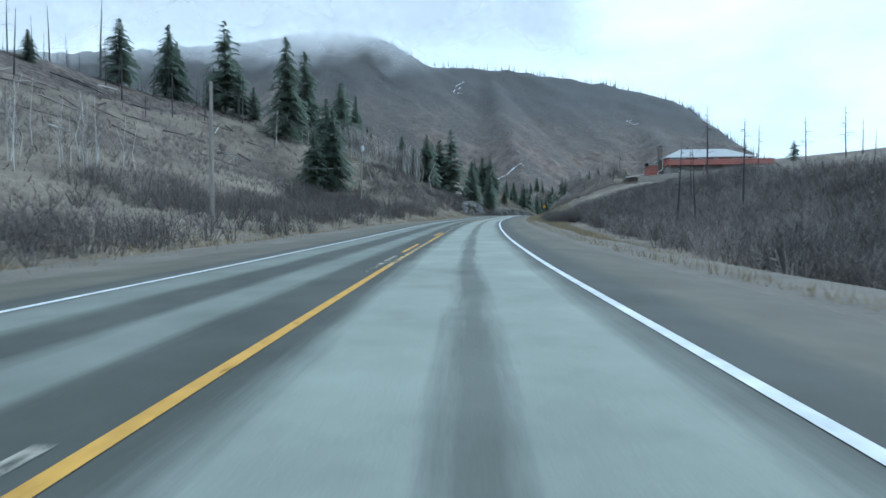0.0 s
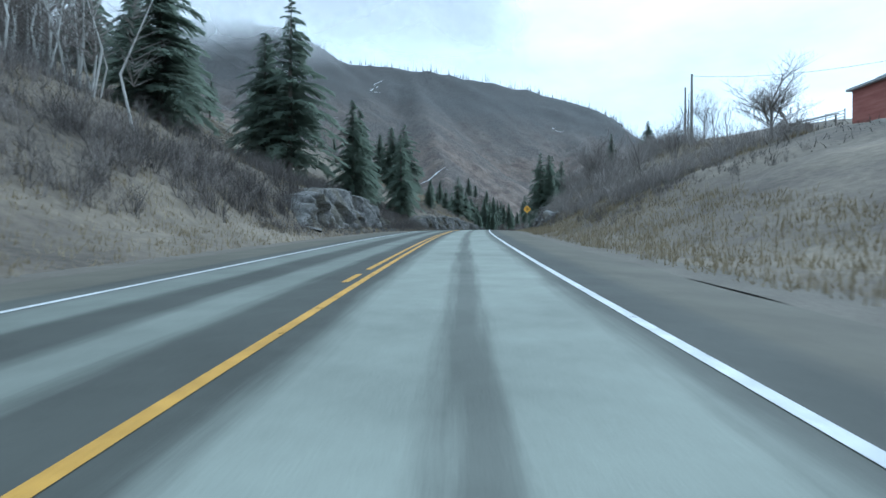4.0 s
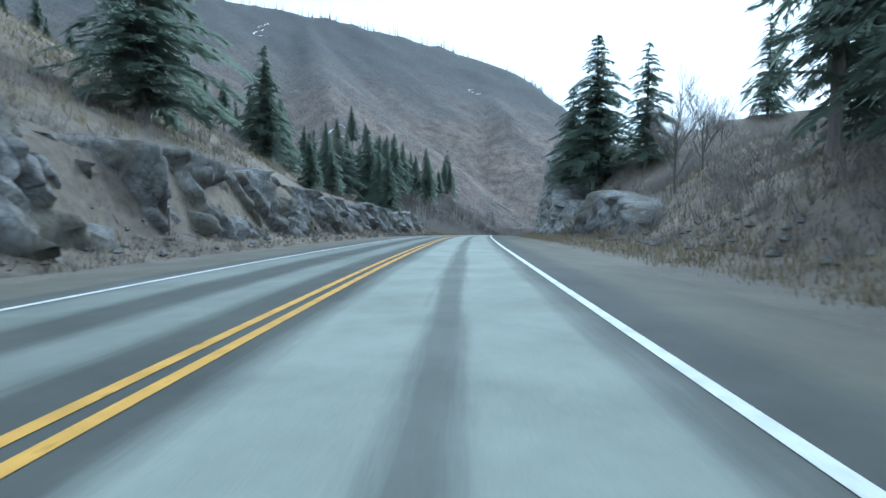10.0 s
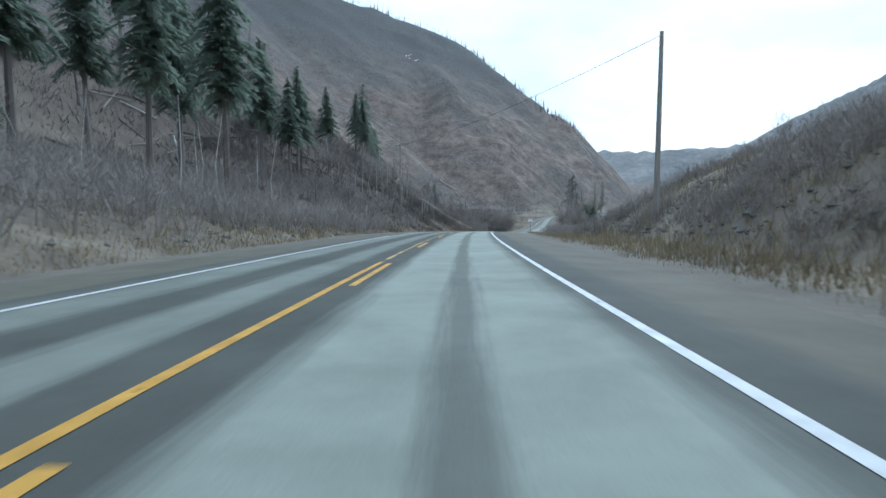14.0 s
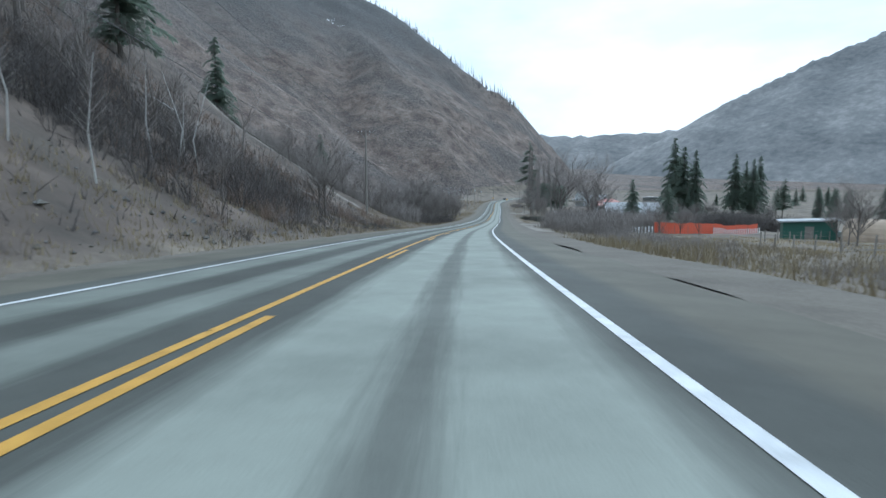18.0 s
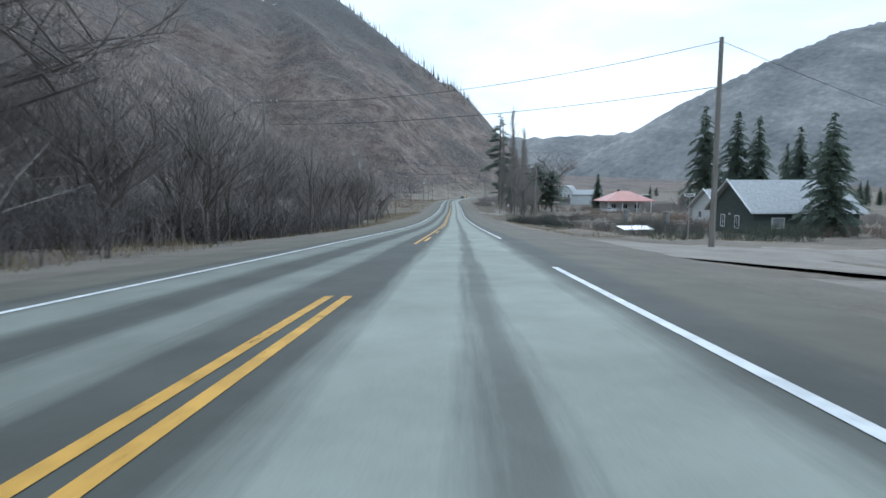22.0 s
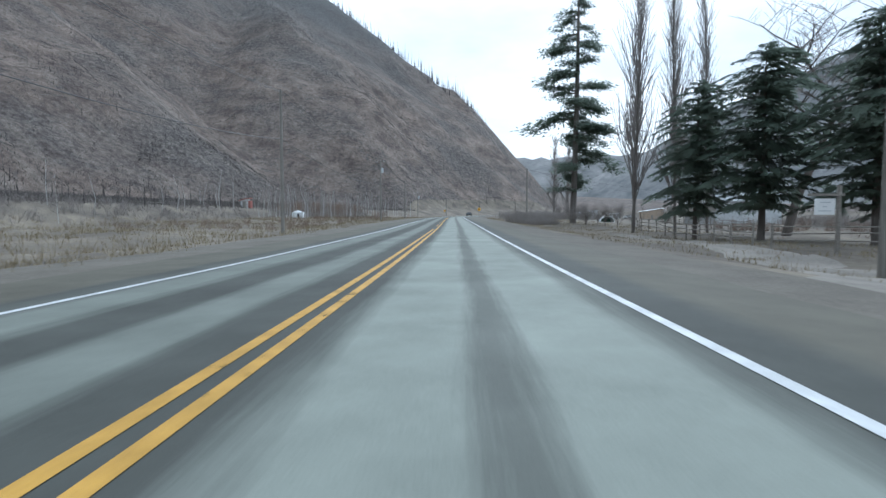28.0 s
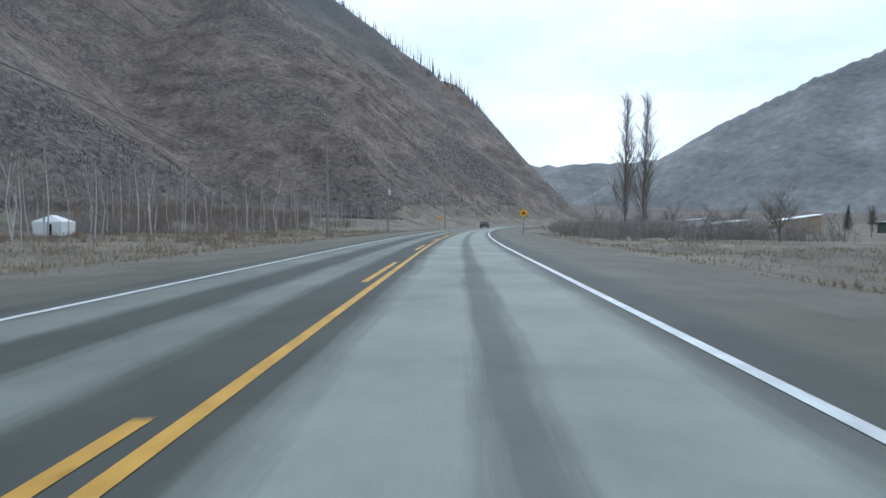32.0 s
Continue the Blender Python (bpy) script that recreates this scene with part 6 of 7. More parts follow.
for a, far in ((POLES_RIGHT[1], (650, 70, 9)), (POLES_RIGHT[2], (740, 60, 7)), (POLES_RIGHT[4], (900, 60, 7)), (POLES_RIGHT[4], (880, 64, 7)), (POLES_RIGHT[6], (152, 38, 6))):
    cable(tip(*a[:3]), tip(*far), .9)
cable(tip(616, 14.1, 9), tip(634, -17.1, 10), .6)


def diamond_sign(s, d, z, size, label, glyph):
    ob = thing("warning_sign", along(s, d), label, "road sign", "yellow warning signs")
    b = Build()
    b.box(0, 0, z / 2 + .1, .09, .09, z + .9, bevel=.012)
    part("post", b, PLANK, ob)
    r = size * .7071
    c = .06
    ring = [(0 - c, -r + c), (c, -r + c), (r - c, -c), (r - c, c), (c, r - c), (-c, r - c), (-r + c, c), (-r + c, -c)]
    b = Build()
    b.add([(x, y, z + q) for y in (-.075, -.06) for x, q in ring], [tuple(range(8)), tuple(range(15, 7, -1))] + [(i, i + 8, (i + 1) % 8 + 8, (i + 1) % 8) for i in range(8)])
    face = part("panel", b, YELLOW_SIGN, ob, "yellow diamond panel")
    b = Build()
    for quad in glyph:
        b.add([(x * size, -.079, z + q * size) for x, q in quad], [tuple(range(len(quad)))])
    part("symbol", b, BLACK, face, "black printed symbol")
    return ob


diamond_sign(183.7, 6.6, 2.85, .76, "yellow diamond junction sign on a wooden post", [[(-.05, -.38), (.05, -.38), (.05, .36), (-.05, .36)], [(.05, -.02), (.3, -.02), (.3, .08), (.05, .08)]])
diamond_sign(905, 5.9, 2.5, .78, "yellow diamond hill sign on a post", [[(-.3, -.2), (.3, -.2), (.02, .22)], [(-.18, .0), (-.02, .2), (.1, .26), (-.06, .1)]])
diamond_sign(952, -9.5, 2.4, .6, "yellow diamond sign on a post", [[(-.2, -.1), (.2, -.1), (.2, .1), (-.2, .1)]])


def lettering(text, size, m, mat, parent):
    """Printed words as a flat mesh."""
    cu = bpy.data.curves.new("words", "FONT")
    cu.body, cu.size, cu.align_x, cu.align_y = text, size, "CENTER", "CENTER"
    tmp = bpy.data.objects.new("words", cu)
    scene.collection.objects.link(tmp)
    me = bpy.data.meshes.new_from_object(tmp.evaluated_get(bpy.context.evaluated_depsgraph_get()))
    bpy.data.objects.remove(tmp)
    me.materials.clear()
    me.materials.append(mat)
    ob = new("lettering", me)
    ob.parent = parent
    ob.matrix_basis = m
    return ob


ob = thing("rule_sign", along(488, 7.2), "white rectangular passing sign on a post", "road sign")
part("post", solid((0, 0, 1.3, .09, .09, 3.4), bevel=.012), PLANK, ob)
panel = part("panel", solid((0, -.07, 2.75, .95, .02, .5), bevel=.005), WHITE_SIGN, ob)
lettering("PASS WITH", .17, pose(0, -.084, 2.86, 90), BLACK, panel)
lettering("CARE", .17, pose(0, -.084, 2.64, 90), BLACK, panel)

ob = thing("street_name_sign", along(623.8, 15.9), "small white street sign on a thin post", "road sign")
b = Build()
b.tube([(0, 0, -.3), (0, 0, 3.3)], [.035, .035], 8)
part("post", b, STEEL, ob)
panel = part("panel", solid((0, -.03, 3.2, .75, .015, .2), bevel=.004), WHITE_SIGN, ob)
part("bar", solid((0, -.042, 3.2, .55, .004, .07)), BLACK, panel)

ob = thing("ranch_sign", along(766, 17.2), "white hanging board on a timber post by the ranch fence", "sign")
part("post", solid((.6, 0, 1.4, .16, .16, 3.6), bevel=.02), PLANK, ob)
part("beam", solid((0, 0, 2.75, 1.7, .1, .12), bevel=.02), PLANK, ob)
panel = part("board", solid((-.05, 0, 2.2, .95, .03, .75), bevel=.006), WHITE_SIGN, ob)
for z, w in ((2.4, .5), (2.2, .18), (2.0, .6)):
    part("bar", solid((-.05, -.019, z, w, .004, .05)), GREYBOX, panel)
for s, d in ((303, -11), (289, -11.4), (262, -11.2)):
    ob = thing("marker_post", along(s, d), "thin roadside delineator post", "marker post", "delineator posts")
    part("stake", solid((0, 0, .55, .09, .05, 1.3), bevel=.01), POLEWOOD, ob)
    part("reflector", solid((0, -.03, 1.1, .06, .012, .12)), WHITE_SIGN, ob)
ob = thing("leaning_stick", along(222, -10.6), "pale bent stick leaning on the rock", "branch")
b = Build()
b.tube([(0, 0, -.1), (-.08, 0, .7), (.05, .1, 1.4), (.02, .3, 1.9)], [.035, .03, .025, .01], 6)
part("stem", b, BIRCH, ob)


# ---------------------------------------------------------------- buildings
def panel_window(parent, x, y, z, w, h, face="y", glass=None, sill=True):
    """A framed window set on a wall that faces -y or -x."""
    def bx(cx, cz, sx, sz, depth, out):
        return (x + cx, y - out, z + cz, sx, depth, sz) if face == "y" else (x - out, y + cx, z + cz, depth, sx, sz)
    t = .09
    fr = part("window", solid(bx(0, h / 2 + t / 2, w + 2 * t, t, .08, .04), bx(0, -h / 2 - t / 2, w + 2 * t, t, .08, .04), bx(-w / 2 - t / 2, 0, t, h, .08, .04), bx(w / 2 + t / 2, 0, t, h, .08, .04), bx(0, 0, .05, h, .06, .03)), WHITE_SIGN, parent)
    part("pane", solid(bx(0, 0, w, h, .03, .012)), glass or GLASS, fr)
    return fr


def hip_roof(w, l, over, z, rise, ridge):
    """A hipped roof with thickness over a w x l plan, centred at 0, 0."""
    x, y, r = w / 2 + over, l / 2 + over, ridge / 2
    b = Build()
    b.add([(-x, -y, z), (x, -y, z), (x, y, z), (-x, y, z), (-r, 0, z + rise), (r, 0, z + rise), (-x, -y, z - .2), (x, -y, z - .2), (x, y, z - .2), (-x, y, z - .2)],
          [(0, 1, 5, 4), (1, 2, 5), (2, 3, 4, 5), (3, 0, 4), (0, 6, 7, 1), (1, 7, 8, 2), (2, 8, 9, 3), (3, 9, 6, 0), (6, 9, 8, 7)])
    return b


def gable_roof(w, l, over, z, rise, thick=.18):
    """Two roof slabs; the ridge runs along y."""
    x, y = w / 2 + over, l / 2 + over
    k = rise / (w / 2) * over
    b = Build()
    b.add([(-x, -y, z - k), (0, -y, z + rise), (x, -y, z - k), (-x, y, z - k), (0, y, z + rise), (x, y, z - k),
           (-x, -y, z - k - thick), (0, -y, z + rise - thick), (x, -y, z - k - thick), (-x, y, z - k - thick), (0, y, z + rise - thick), (x, y, z - k - thick)],
          [(0, 1, 4, 3), (1, 2, 5, 4), (6, 9, 10, 7), (7, 10, 11, 8), (0, 6, 7, 1), (1, 7, 8, 2), (3, 4, 10, 9), (4, 5, 11, 10), (0, 3, 9, 6), (2, 8, 11, 5)])
    return b


def gable_walls(w, l, h, rise):
    b = Build()
    x, y = w / 2, l / 2
    b.add([(-x, -y, -.5), (x, -y, -.5), (x, y, -.5), (-x, y, -.5), (-x, -y, h), (x, -y, h), (x, y, h), (-x, y, h), (0, -y, h + rise), (0, y, h + rise)],
          [(0, 1, 5, 8, 4), (2, 3, 7, 9, 6), (1, 2, 6, 5), (3, 0, 4, 7)])
    return b


# two-storey red house on the rise
base = ground_at(154, 46)
road_h = float(np.interp(151, RUN, LINE[:, 2]))
m = pose(*on_line(157, 47.8)[:2], road_h + 9.2, 0, 0, heading(151) + 4)
house = thing("hillside_house", m, "two-storey house with faded red siding, grey hip roof and long deck", "house")
part("lower_wall", solid((0, 0, .9, 19.5, 8.6, 4.4)), TAN_WALL, house)
part("upper_wall", solid((0, 0, 4.05, 20, 9, 2.1)), RED_SIDING, house)
part("roof", hip_roof(20, 9, .7, 5.1, 2.6, 11), ROOF_GREY, house)
ch = part("chimney", solid((-10.6, -.6, 4.2, 1.1, 1.0, 8.2), bevel=.04), BRICK, house)
part("flue", solid((-10.6, -.6, 8.45, .5, .5, .3)), BLACK, ch)
part("roof_vent", solid((-3.6, .2, 7.9, .5, .5, .8), bevel=.05), BRICK, house)
deck = part("deck", solid((2.2, -5.6, 3.05, 24.5, 2.4, .22)), RED_SIDING, house)
part("railing", solid((2.2, -6.75, 3.7, 24.5, .08, 1.0), (14.4, -5.6, 3.7, .08, 2.4, 1.0)), RED_SIDING, deck, "red board railing")
part("handrail", solid((2.2, -6.75, 4.25, 24.6, .14, .08)), PLANK, deck)
for x in (-9.6, -6, -1.6, 3, 7.8, 12.6, 14.2):
    part("deck_post", solid((x, -6.6, 1.2, .18, .18, 3.6), bevel=.02), PLANK, deck)
for x, w, z, h in ((-7.2, 3.6, 4.2, 1.1), (-1.2, 2.2, 4.2, 1.1), (1.8, 1.0, 4.3, .7), (6.4, 1.4, 4.1, 1.1), (8.4, 1.6, 4.2, 1.0)):
    panel_window(house, x, -4.5, z, w, h, glass=PALE_PANE)
for x in (-6.2, 2.2):
    panel_window(house, x, -4.3, 1.4, 1.0, 1.1, glass=PALE_PANE)
# black slab: the shade inside the open garage is painted, not hollow
part("garage_opening", solid((11.2, -3.6, 1.1, 5.2, .3, 2.6)), BLACK, house)
b = Build()
b.tube([(-10.9, -4.6, 5.0), (-10.9, -4.6, 2.2), (-12, -4.6, 1.6), (-12.3, -4.6, 0)], [.06] * 4, 6)
part("downpipe", b, WHITE_SIGN, house)
wing = part("wing", solid((-12.0, 2.0, 1.9, 2.6, 5, 3.6)), RED_SIDING, house)
part("wing_roof", solid((-12.1, 2.0, 3.8, 3.2, 5.6, .2)), ROOF_GREY, wing)
b = Build()
for i in range(14):
    b.tube([(math.cos(i * .45) * .0 - 14.2, -1.9, 3.7), (-14.2 + .45 * math.cos(i * .45), -2.0, 3.7 + .45 * math.sin(i * .45))], [.12, .12], 4)
part("dish", b, BLACK, house, "dark satellite dish")
for s0, d0, s1, d1, h, mat, lab in ((140, 30, 146, 52, 1.5, PLANK, "dark timber retaining wall below the house"), (150, 60, 120, 110, 1.6, BRICK, "long dark fence along the hill crest")):
    n = 9
    w = thing("retaining_wall", Matrix.Identity(4), lab, "wall")
    for i in range(n):
        f, g = i / n, (i + 1) / n
        a, c = ground_at(s0 + (s1 - s0) * f, d0 + (d1 - d0) * f), ground_at(s0 + (s1 - s0) * g, d0 + (d1 - d0) * g)
        b = Build()
        t = Vector((c.y - a.y, a.x - c.x, 0)).normalized() * .12
        b.add([tuple(a - t - Vector((0, 0, .4))), tuple(c - t - Vector((0, 0, .4))), tuple(c + t - Vector((0, 0, .4))), tuple(a + t - Vector((0, 0, .4))),
               tuple(a - t + Vector((0, 0, h))), tuple(c - t + Vector((0, 0, h))), tuple(c + t + Vector((0, 0, h))), tuple(a + t + Vector((0, 0, h)))],
              [(0, 1, 5, 4), (1, 2, 6, 5), (2, 3, 7, 6), (3, 0, 4, 7), (4, 5, 6, 7)])
        part("plank", b, mat, w)

ob = thing("lean_to", along(163, 31.5, 20), "small open lean-to shelter on the grass", "shed")
b = Build()
b.add([(-2.2, -1.4, .9), (2.2, -1.4, 1.9), (2.2, 1.4, 1.9), (-2.2, 1.4, .9), (-2.2, -1.4, .78), (2.2, -1.4, 1.78), (2.2, 1.4, 1.78), (-2.2, 1.4, .78)], [(0, 1, 2, 3), (7, 6, 5, 4), (0, 4, 5, 1), (1, 5, 6, 2), (2, 6, 7, 3), (3, 7, 4, 0)])
part("roof", b, ROOF_GREY, ob)
part("wall", solid((0, 1.2, .5, 4, .12, 1.6)), PLANK, ob)
for x, z in ((-2, .4), (2, .9)):
    part("post", solid((x, -1.2, z - .1, .12, .12, z * 2), bevel=.01), PLANK, ob)


def rail_fence(name, pts, gap, h, rails, mat, label, group="", post=.11, rail=.045):
    """Posts with round rails along ground points (run, offset)."""
    ob = thing(name, Matrix.Identity(4), label, "fence", group)
    spots = []
    for (s0, d0), (s1, d1) in zip(pts[:-1], pts[1:]):
        n = max(1, int(math.hypot(s1 - s0, d1 - d0) / gap))
        spots += [(s0 + (s1 - s0) * i / n, d0 + (d1 - d0) * i / n) for i in range(n)]
    spots.append(pts[-1])
    gs = [ground_at(*p) for p in spots]
    r = random.Random(len(spots))
    for g in gs:
        b = Build()
        lean = Vector((r.uniform(-.05, .05), r.uniform(-.05, .05), 0))
        b.tube([g - Vector((0, 0, .3)), g + lean + Vector((0, 0, h * r.uniform(.97, 1.08)))], [post * .55, post * .5], 7)
        part("post", b, mat, ob)
    for a, c in zip(gs[:-1], gs[1:]):
        for k in range(rails):
            z = h * (.92 - k * .78 / max(1, rails))
            b = Build()
            b.tube([a + Vector((0, 0, z + r.uniform(-.05, .05))), c + Vector((0, 0, z + r.uniform(-.05, .05)))], [rail, rail * .85], 6)
            part("rail", b, mat, ob)
    return ob


rail_fence("rail_fence", [(150, 24), (158, 27), (168, 34), (172, 40)], 3.2, 1.2, 3, PLANK, "grey pole rail fence round the yard")
rail_fence("ranch_fence", [(770, 17), (765, 19), (764, 32), (768, 50)], 3.0, 1.35, 3, PLANK, "weathered ranch pole fence", "ranch fences")
rail_fence("ranch_fence", [(772, 17), (800, 20), (816, 24)], 3.0, 1.35, 3, PLANK, "weathered ranch pole fence", "ranch fences")
rail_fence("ranch_fence", [(800, 34), (830, 40), (870, 46)], 3.2, 1.3, 3, PLANK, "weathered ranch pole fence", "ranch fences")
rail_fence("ranch_fence", [(748, 36), (775, 40), (780, 90)], 3.4, 1.2, 2, PLANK, "weathered ranch pole fence", "ranch fences")
rail_fence("ranch_fence", [(690, 32), (720, 34), (748, 36)], 3.4, 1.2, 2, PLANK, "weathered ranch pole fence", "ranch fences")
rail_fence("post_and_wire_fence", [(440, 20), (480, 21), (512, 23), (532, 26)], 3.6, 1.25, 3, PLANK, "old wooden posts with slack wires round the pasture", post=.12, rail=.008)
rail_fence("post_and_wire_fence", [(540, 30), (560, 48), (570, 90)], 3.6, 1.25, 3, PLANK, "old wooden posts with slack wires round the pasture", post=.12, rail=.008)
rail_fence("pole_barrier", [(668, 22), (676, 40)], 9, .9, 1, BIRCH, "long pale pole laid across the grass", rail=.06)
rail_fence("rail_fence", [(345, 35.5), (346, 40.5)], 2.5, 2.0, 2, PLANK, "grey wooden frame on top of the bank", post=.14, rail=.07)
rail_fence("rail_fence", [(752, -26), (748, -34)], 3.5, 1.2, 2, PLANK, "short grey rail fence in the dry grass")
rail_fence("rail_fence", [(448, -15.5), (455, -17)], 2.4, 1.3, 3, PLANK, "short grey rail fence in the dry grass")
rail_fence("rail_fence", [(574, -34), (578, -31)], 5.0, 1.2, 1, POLEWOOD, "leaning pole rail beside the cut track")
rail_fence("rail_fence", [(700, -24), (716, -26)], 3.0, 1.1, 2, PLANK, "short grey rail fence in the dry grass")

ob = thing("snow_fence", Matrix.Identity(4), "orange-red slatted snow fence with white gaps", "fence")
gs = [ground_at(564 + 3 * i / 10, 20.5 + 5.5 * i / 10) if i < 10 else ground_at(567 + 19 * (i - 10) / 50, 26 + 22.6 * (i - 10) / 50) for i in range(61)]


def slat(a, w, half, height, mat, ahead=0.0):
    """One upright board at a, its face along w."""
    b = Build()
    n, t = w * half, Vector((w.y, -w.x, 0)) * .012
    a = a - Vector((w.y, -w.x, 0)).normalized() * ahead
    lo, hi = Vector((0, 0, -.1)), Vector((0, 0, height))
    b.add([tuple(q) for q in (a - n - t + lo, a + n - t + lo, a + n + t + lo, a - n + t + lo, a - n - t + hi, a + n - t + hi, a + n + t + hi, a - n + t + hi)],
          [(0, 3, 2, 1), (4, 5, 6, 7), (0, 1, 5, 4), (1, 2, 6, 5), (2, 3, 7, 6), (3, 0, 4, 7)])
    part("slat", b, mat, ob)


for i, (a, c) in enumerate(zip(gs[:-1], gs[1:])):
    w = (c - a).normalized()
    if i >= 10:
        slat(a, w, .28, 1.7, RED_MESH)
    if i < 10 or i > 34:
        slat(a, w, .12, 1.05, WHITE_SIGN, 0.0 if i < 10 else -.5)
for i in range(0, 61, 6):
    b = Build()
    b.tube([gs[i] - Vector((0, 0, .3)), gs[i] + Vector((0, 0, 1.4))], [.05, .045], 6)
    part("post", b, PLANK, ob)

# gabled dark green house by the side road, with a lower wing
m = along(655, 39.8, -90)
house = thing("gabled_house", m, "dark brown gabled house with a pale shingle roof behind shrubs", "house")
part("wall", gable_walls(11, 12, 3.2, 3.4), GREEN_WALL, house)
part("roof", gable_roof(11, 12, .6, 3.2, 3.4), ROOF_GREY, house)
b = Build()
b.tube([(-6.1, -6.62, 2.85), (0, -6.62, 6.65), (6.1, -6.62, 2.85)], [.13, .13, .13], 4)
part("barge_board", b, WHITE_SIGN, house)
part("gutter", solid((6.15, 0, 2.72, .14, 13.2, .14)), WHITE_SIGN, house)
for y in (-3.2, 2.4):
    w = part("window", solid((5.53, y, 2.15, .06, 1.5, .1), (5.53, y, .95, .06, 1.5, .1), (5.53, y - .7, 1.55, .06, .1, 1.1), (5.53, y + .7, 1.55, .06, .1, 1.1)), WHITE_SIGN, house)
    part("pane", solid((5.51, y, 1.55, .04, 1.3, 1.1)), PALE_PANE, w)
panel_window(house, 1.8, -6, 1.5, .9, 1.4, glass=GLASS)
panel_window(house, -1.8, -6, 1.5, .9, 1.4, glass=GLASS)
part("porch_lamp", solid((0, -6.1, 2.4, .15, .2, .25)), WHITE_SIGN, house)
m = along(692, 53, -90)
house = thing("gabled_house", m, "white gabled house with a grey roof", "house")
part("wall", gable_walls(12, 11, 3.6, 3.2), WHITE_WALL, house)
part("roof", gable_roof(12, 11, .8, 3.6, 3.2), ROOF_GREY, house)
b = Build()
b.tube([(-6.8, -6.32, 3.1), (0, -6.32, 6.85), (6.8, -6.32, 3.1)], [.14, .14, .14], 4)
part("barge_board", b, WHITE_SIGN, house)
for x in (-2.6, 2.6):
    panel_window(house, x, -5.5, 1.9, 1.3, 1.2)

ob = thing("yard_box", along(644, 18.6, 8), "low brown box with a white corrugated lid", "shed")
part("body", solid((0, 0, .28, 3.0, 1.8, .8)), PLANK, ob)
b = Build()
for i in range(7):
    x0, x1 = -1.65 + i * .47, -1.65 + (i + 1) * .47
    b.add([(x0, -1.05, .72 + .02 * (i % 2)), (x1, -1.05, .72 + .02 * (i % 2)), (x1, 1.05, 1.0), (x0, 1.05, 1.0), (x0, -1.05, .66), (x1, -1.05, .66), (x1, 1.05, .94), (x0, 1.05, .94)],
          [(0, 1, 2, 3), (7, 6, 5, 4), (0, 4, 5, 1), (3, 2, 6, 7), (1, 5, 6, 2), (0, 3, 7, 4)])
part("lid", b, ROOF_WHITE, ob)

# bungalow with a red hip roof and porch
m = along(779, 57.5, 4)
house = thing("bungalow", m, "white bungalow with a red metal hip roof and open porch", "house")
part("wall", solid((0, 2, 1.85, 12, 8, 4.1)), WHITE_WALL, house)
part("roof", hip_roof(15.5, 13, .6, 4.0, 3.3, 3.5), ROOF_RED, house)
for x in (-7.2, -2.4, 2.4, 7.2):
    part("porch_post", solid((x, -6.2, 1.85, .22, .22, 4.1), bevel=.02), WHITE_SIGN, house)
part("porch_floor", solid((0, -4, -.1, 15, 5, .3)), PLANK, house)
for x in (-4, 0, 4):
    panel_window(house, x, -2, 2.1, 1.5, 1.4)
part("chimney", solid((-1.6, .5, 7.0, .7, .7, 1.6)), BRICK, house)
m = along(800, 98, 10)
house = thing("farm_outbuilding", m, "long white outbuilding with a red roof", "shed")
part("wall", gable_walls(7, 14, 2.6, 1.8), WHITE_WALL, house)
part("roof", gable_roof(7, 14, .5, 2.6, 1.8), ROOF_RED, house)
panel_window(house, -3.5, 1, 1.4, 1.2, 1.0, face="x")
ob = thing("pump_shed", along(770, 80, 5), "small white shed with a red roof", "shed")
part("wall", solid((0, 0, 1, 4, 3, 2.4)), WHITE_WALL, ob)
part("roof", solid((0, 0, 2.3, 4.6, 3.6, .16)), ROOF_RED, ob)
part("door", solid((.6, -1.53, .8, 1.0, .06, 1.9)), PLANK, ob)

# white gambrel barn
m = along(874.4, 57.7, -25)
barn = thing("gambrel_barn", m, "white barn with a curved gambrel roof, raised deck and low wing", "barn")
prof = [(-3.0, -.5), (3.0, -.5), (3.0, 5.6), (2.5, 7.5), (1.4, 9.0), (0, 9.7), (-1.4, 9.0), (-2.5, 7.5), (-3.0, 5.6)]
b = Build()
b.add([(x, y, z) for y in (-5.5, 5.5) for x, z in prof], [tuple(range(9)), tuple(range(17, 8, -1)), (1, 10, 11, 2), (0, 8, 17, 9)])
part("wall", b, WHITE_WALL, barn)
b = Build()
out = [(x * 1.12, z + .12) for x, z in prof[2:]]
b.add([(x, y, z) for y in (-6, 6) for x, z in out] + [(x, y, z - .16) for y in (-6, 6) for x, z in out],
      [(i, i + 1, i + 8, i + 7) for i in range(6)] + [(i + 14, i + 21, i + 22, i + 15) for i in range(6)] + [(i, i + 14, i + 15, i + 1) for i in range(6)] + [(i + 7, i + 8, i + 22, i + 21) for i in range(6)])
part("roof", b, ROOF_GREY, barn)
for x in (-1.7, 1.9):
    panel_window(barn, x, -5.5, 4.6, 1.1, 1.2)
part("door", solid((.1, -5.53, 4.2, .8, .06, 1.9)), PLANK, barn)
deck = part("deck", solid((-1.5, -7.2, 2.9, 10, 3.2, .2)), PLANK, barn)
part("railing", solid((-1.5, -8.75, 3.5, 10, .06, 1.0)), PLANK, deck, "grey board railing")
for x in (-6.2, -3, 0, 3.2):
    part("deck_post", solid((x, -8.6, 1.2, .16, .16, 3.4)), PLANK, deck)
wing = part("wing", solid((9.6, 0, 2.4, 13.2, 8, 5.8)), WHITE_WALL, barn)
b = Build()
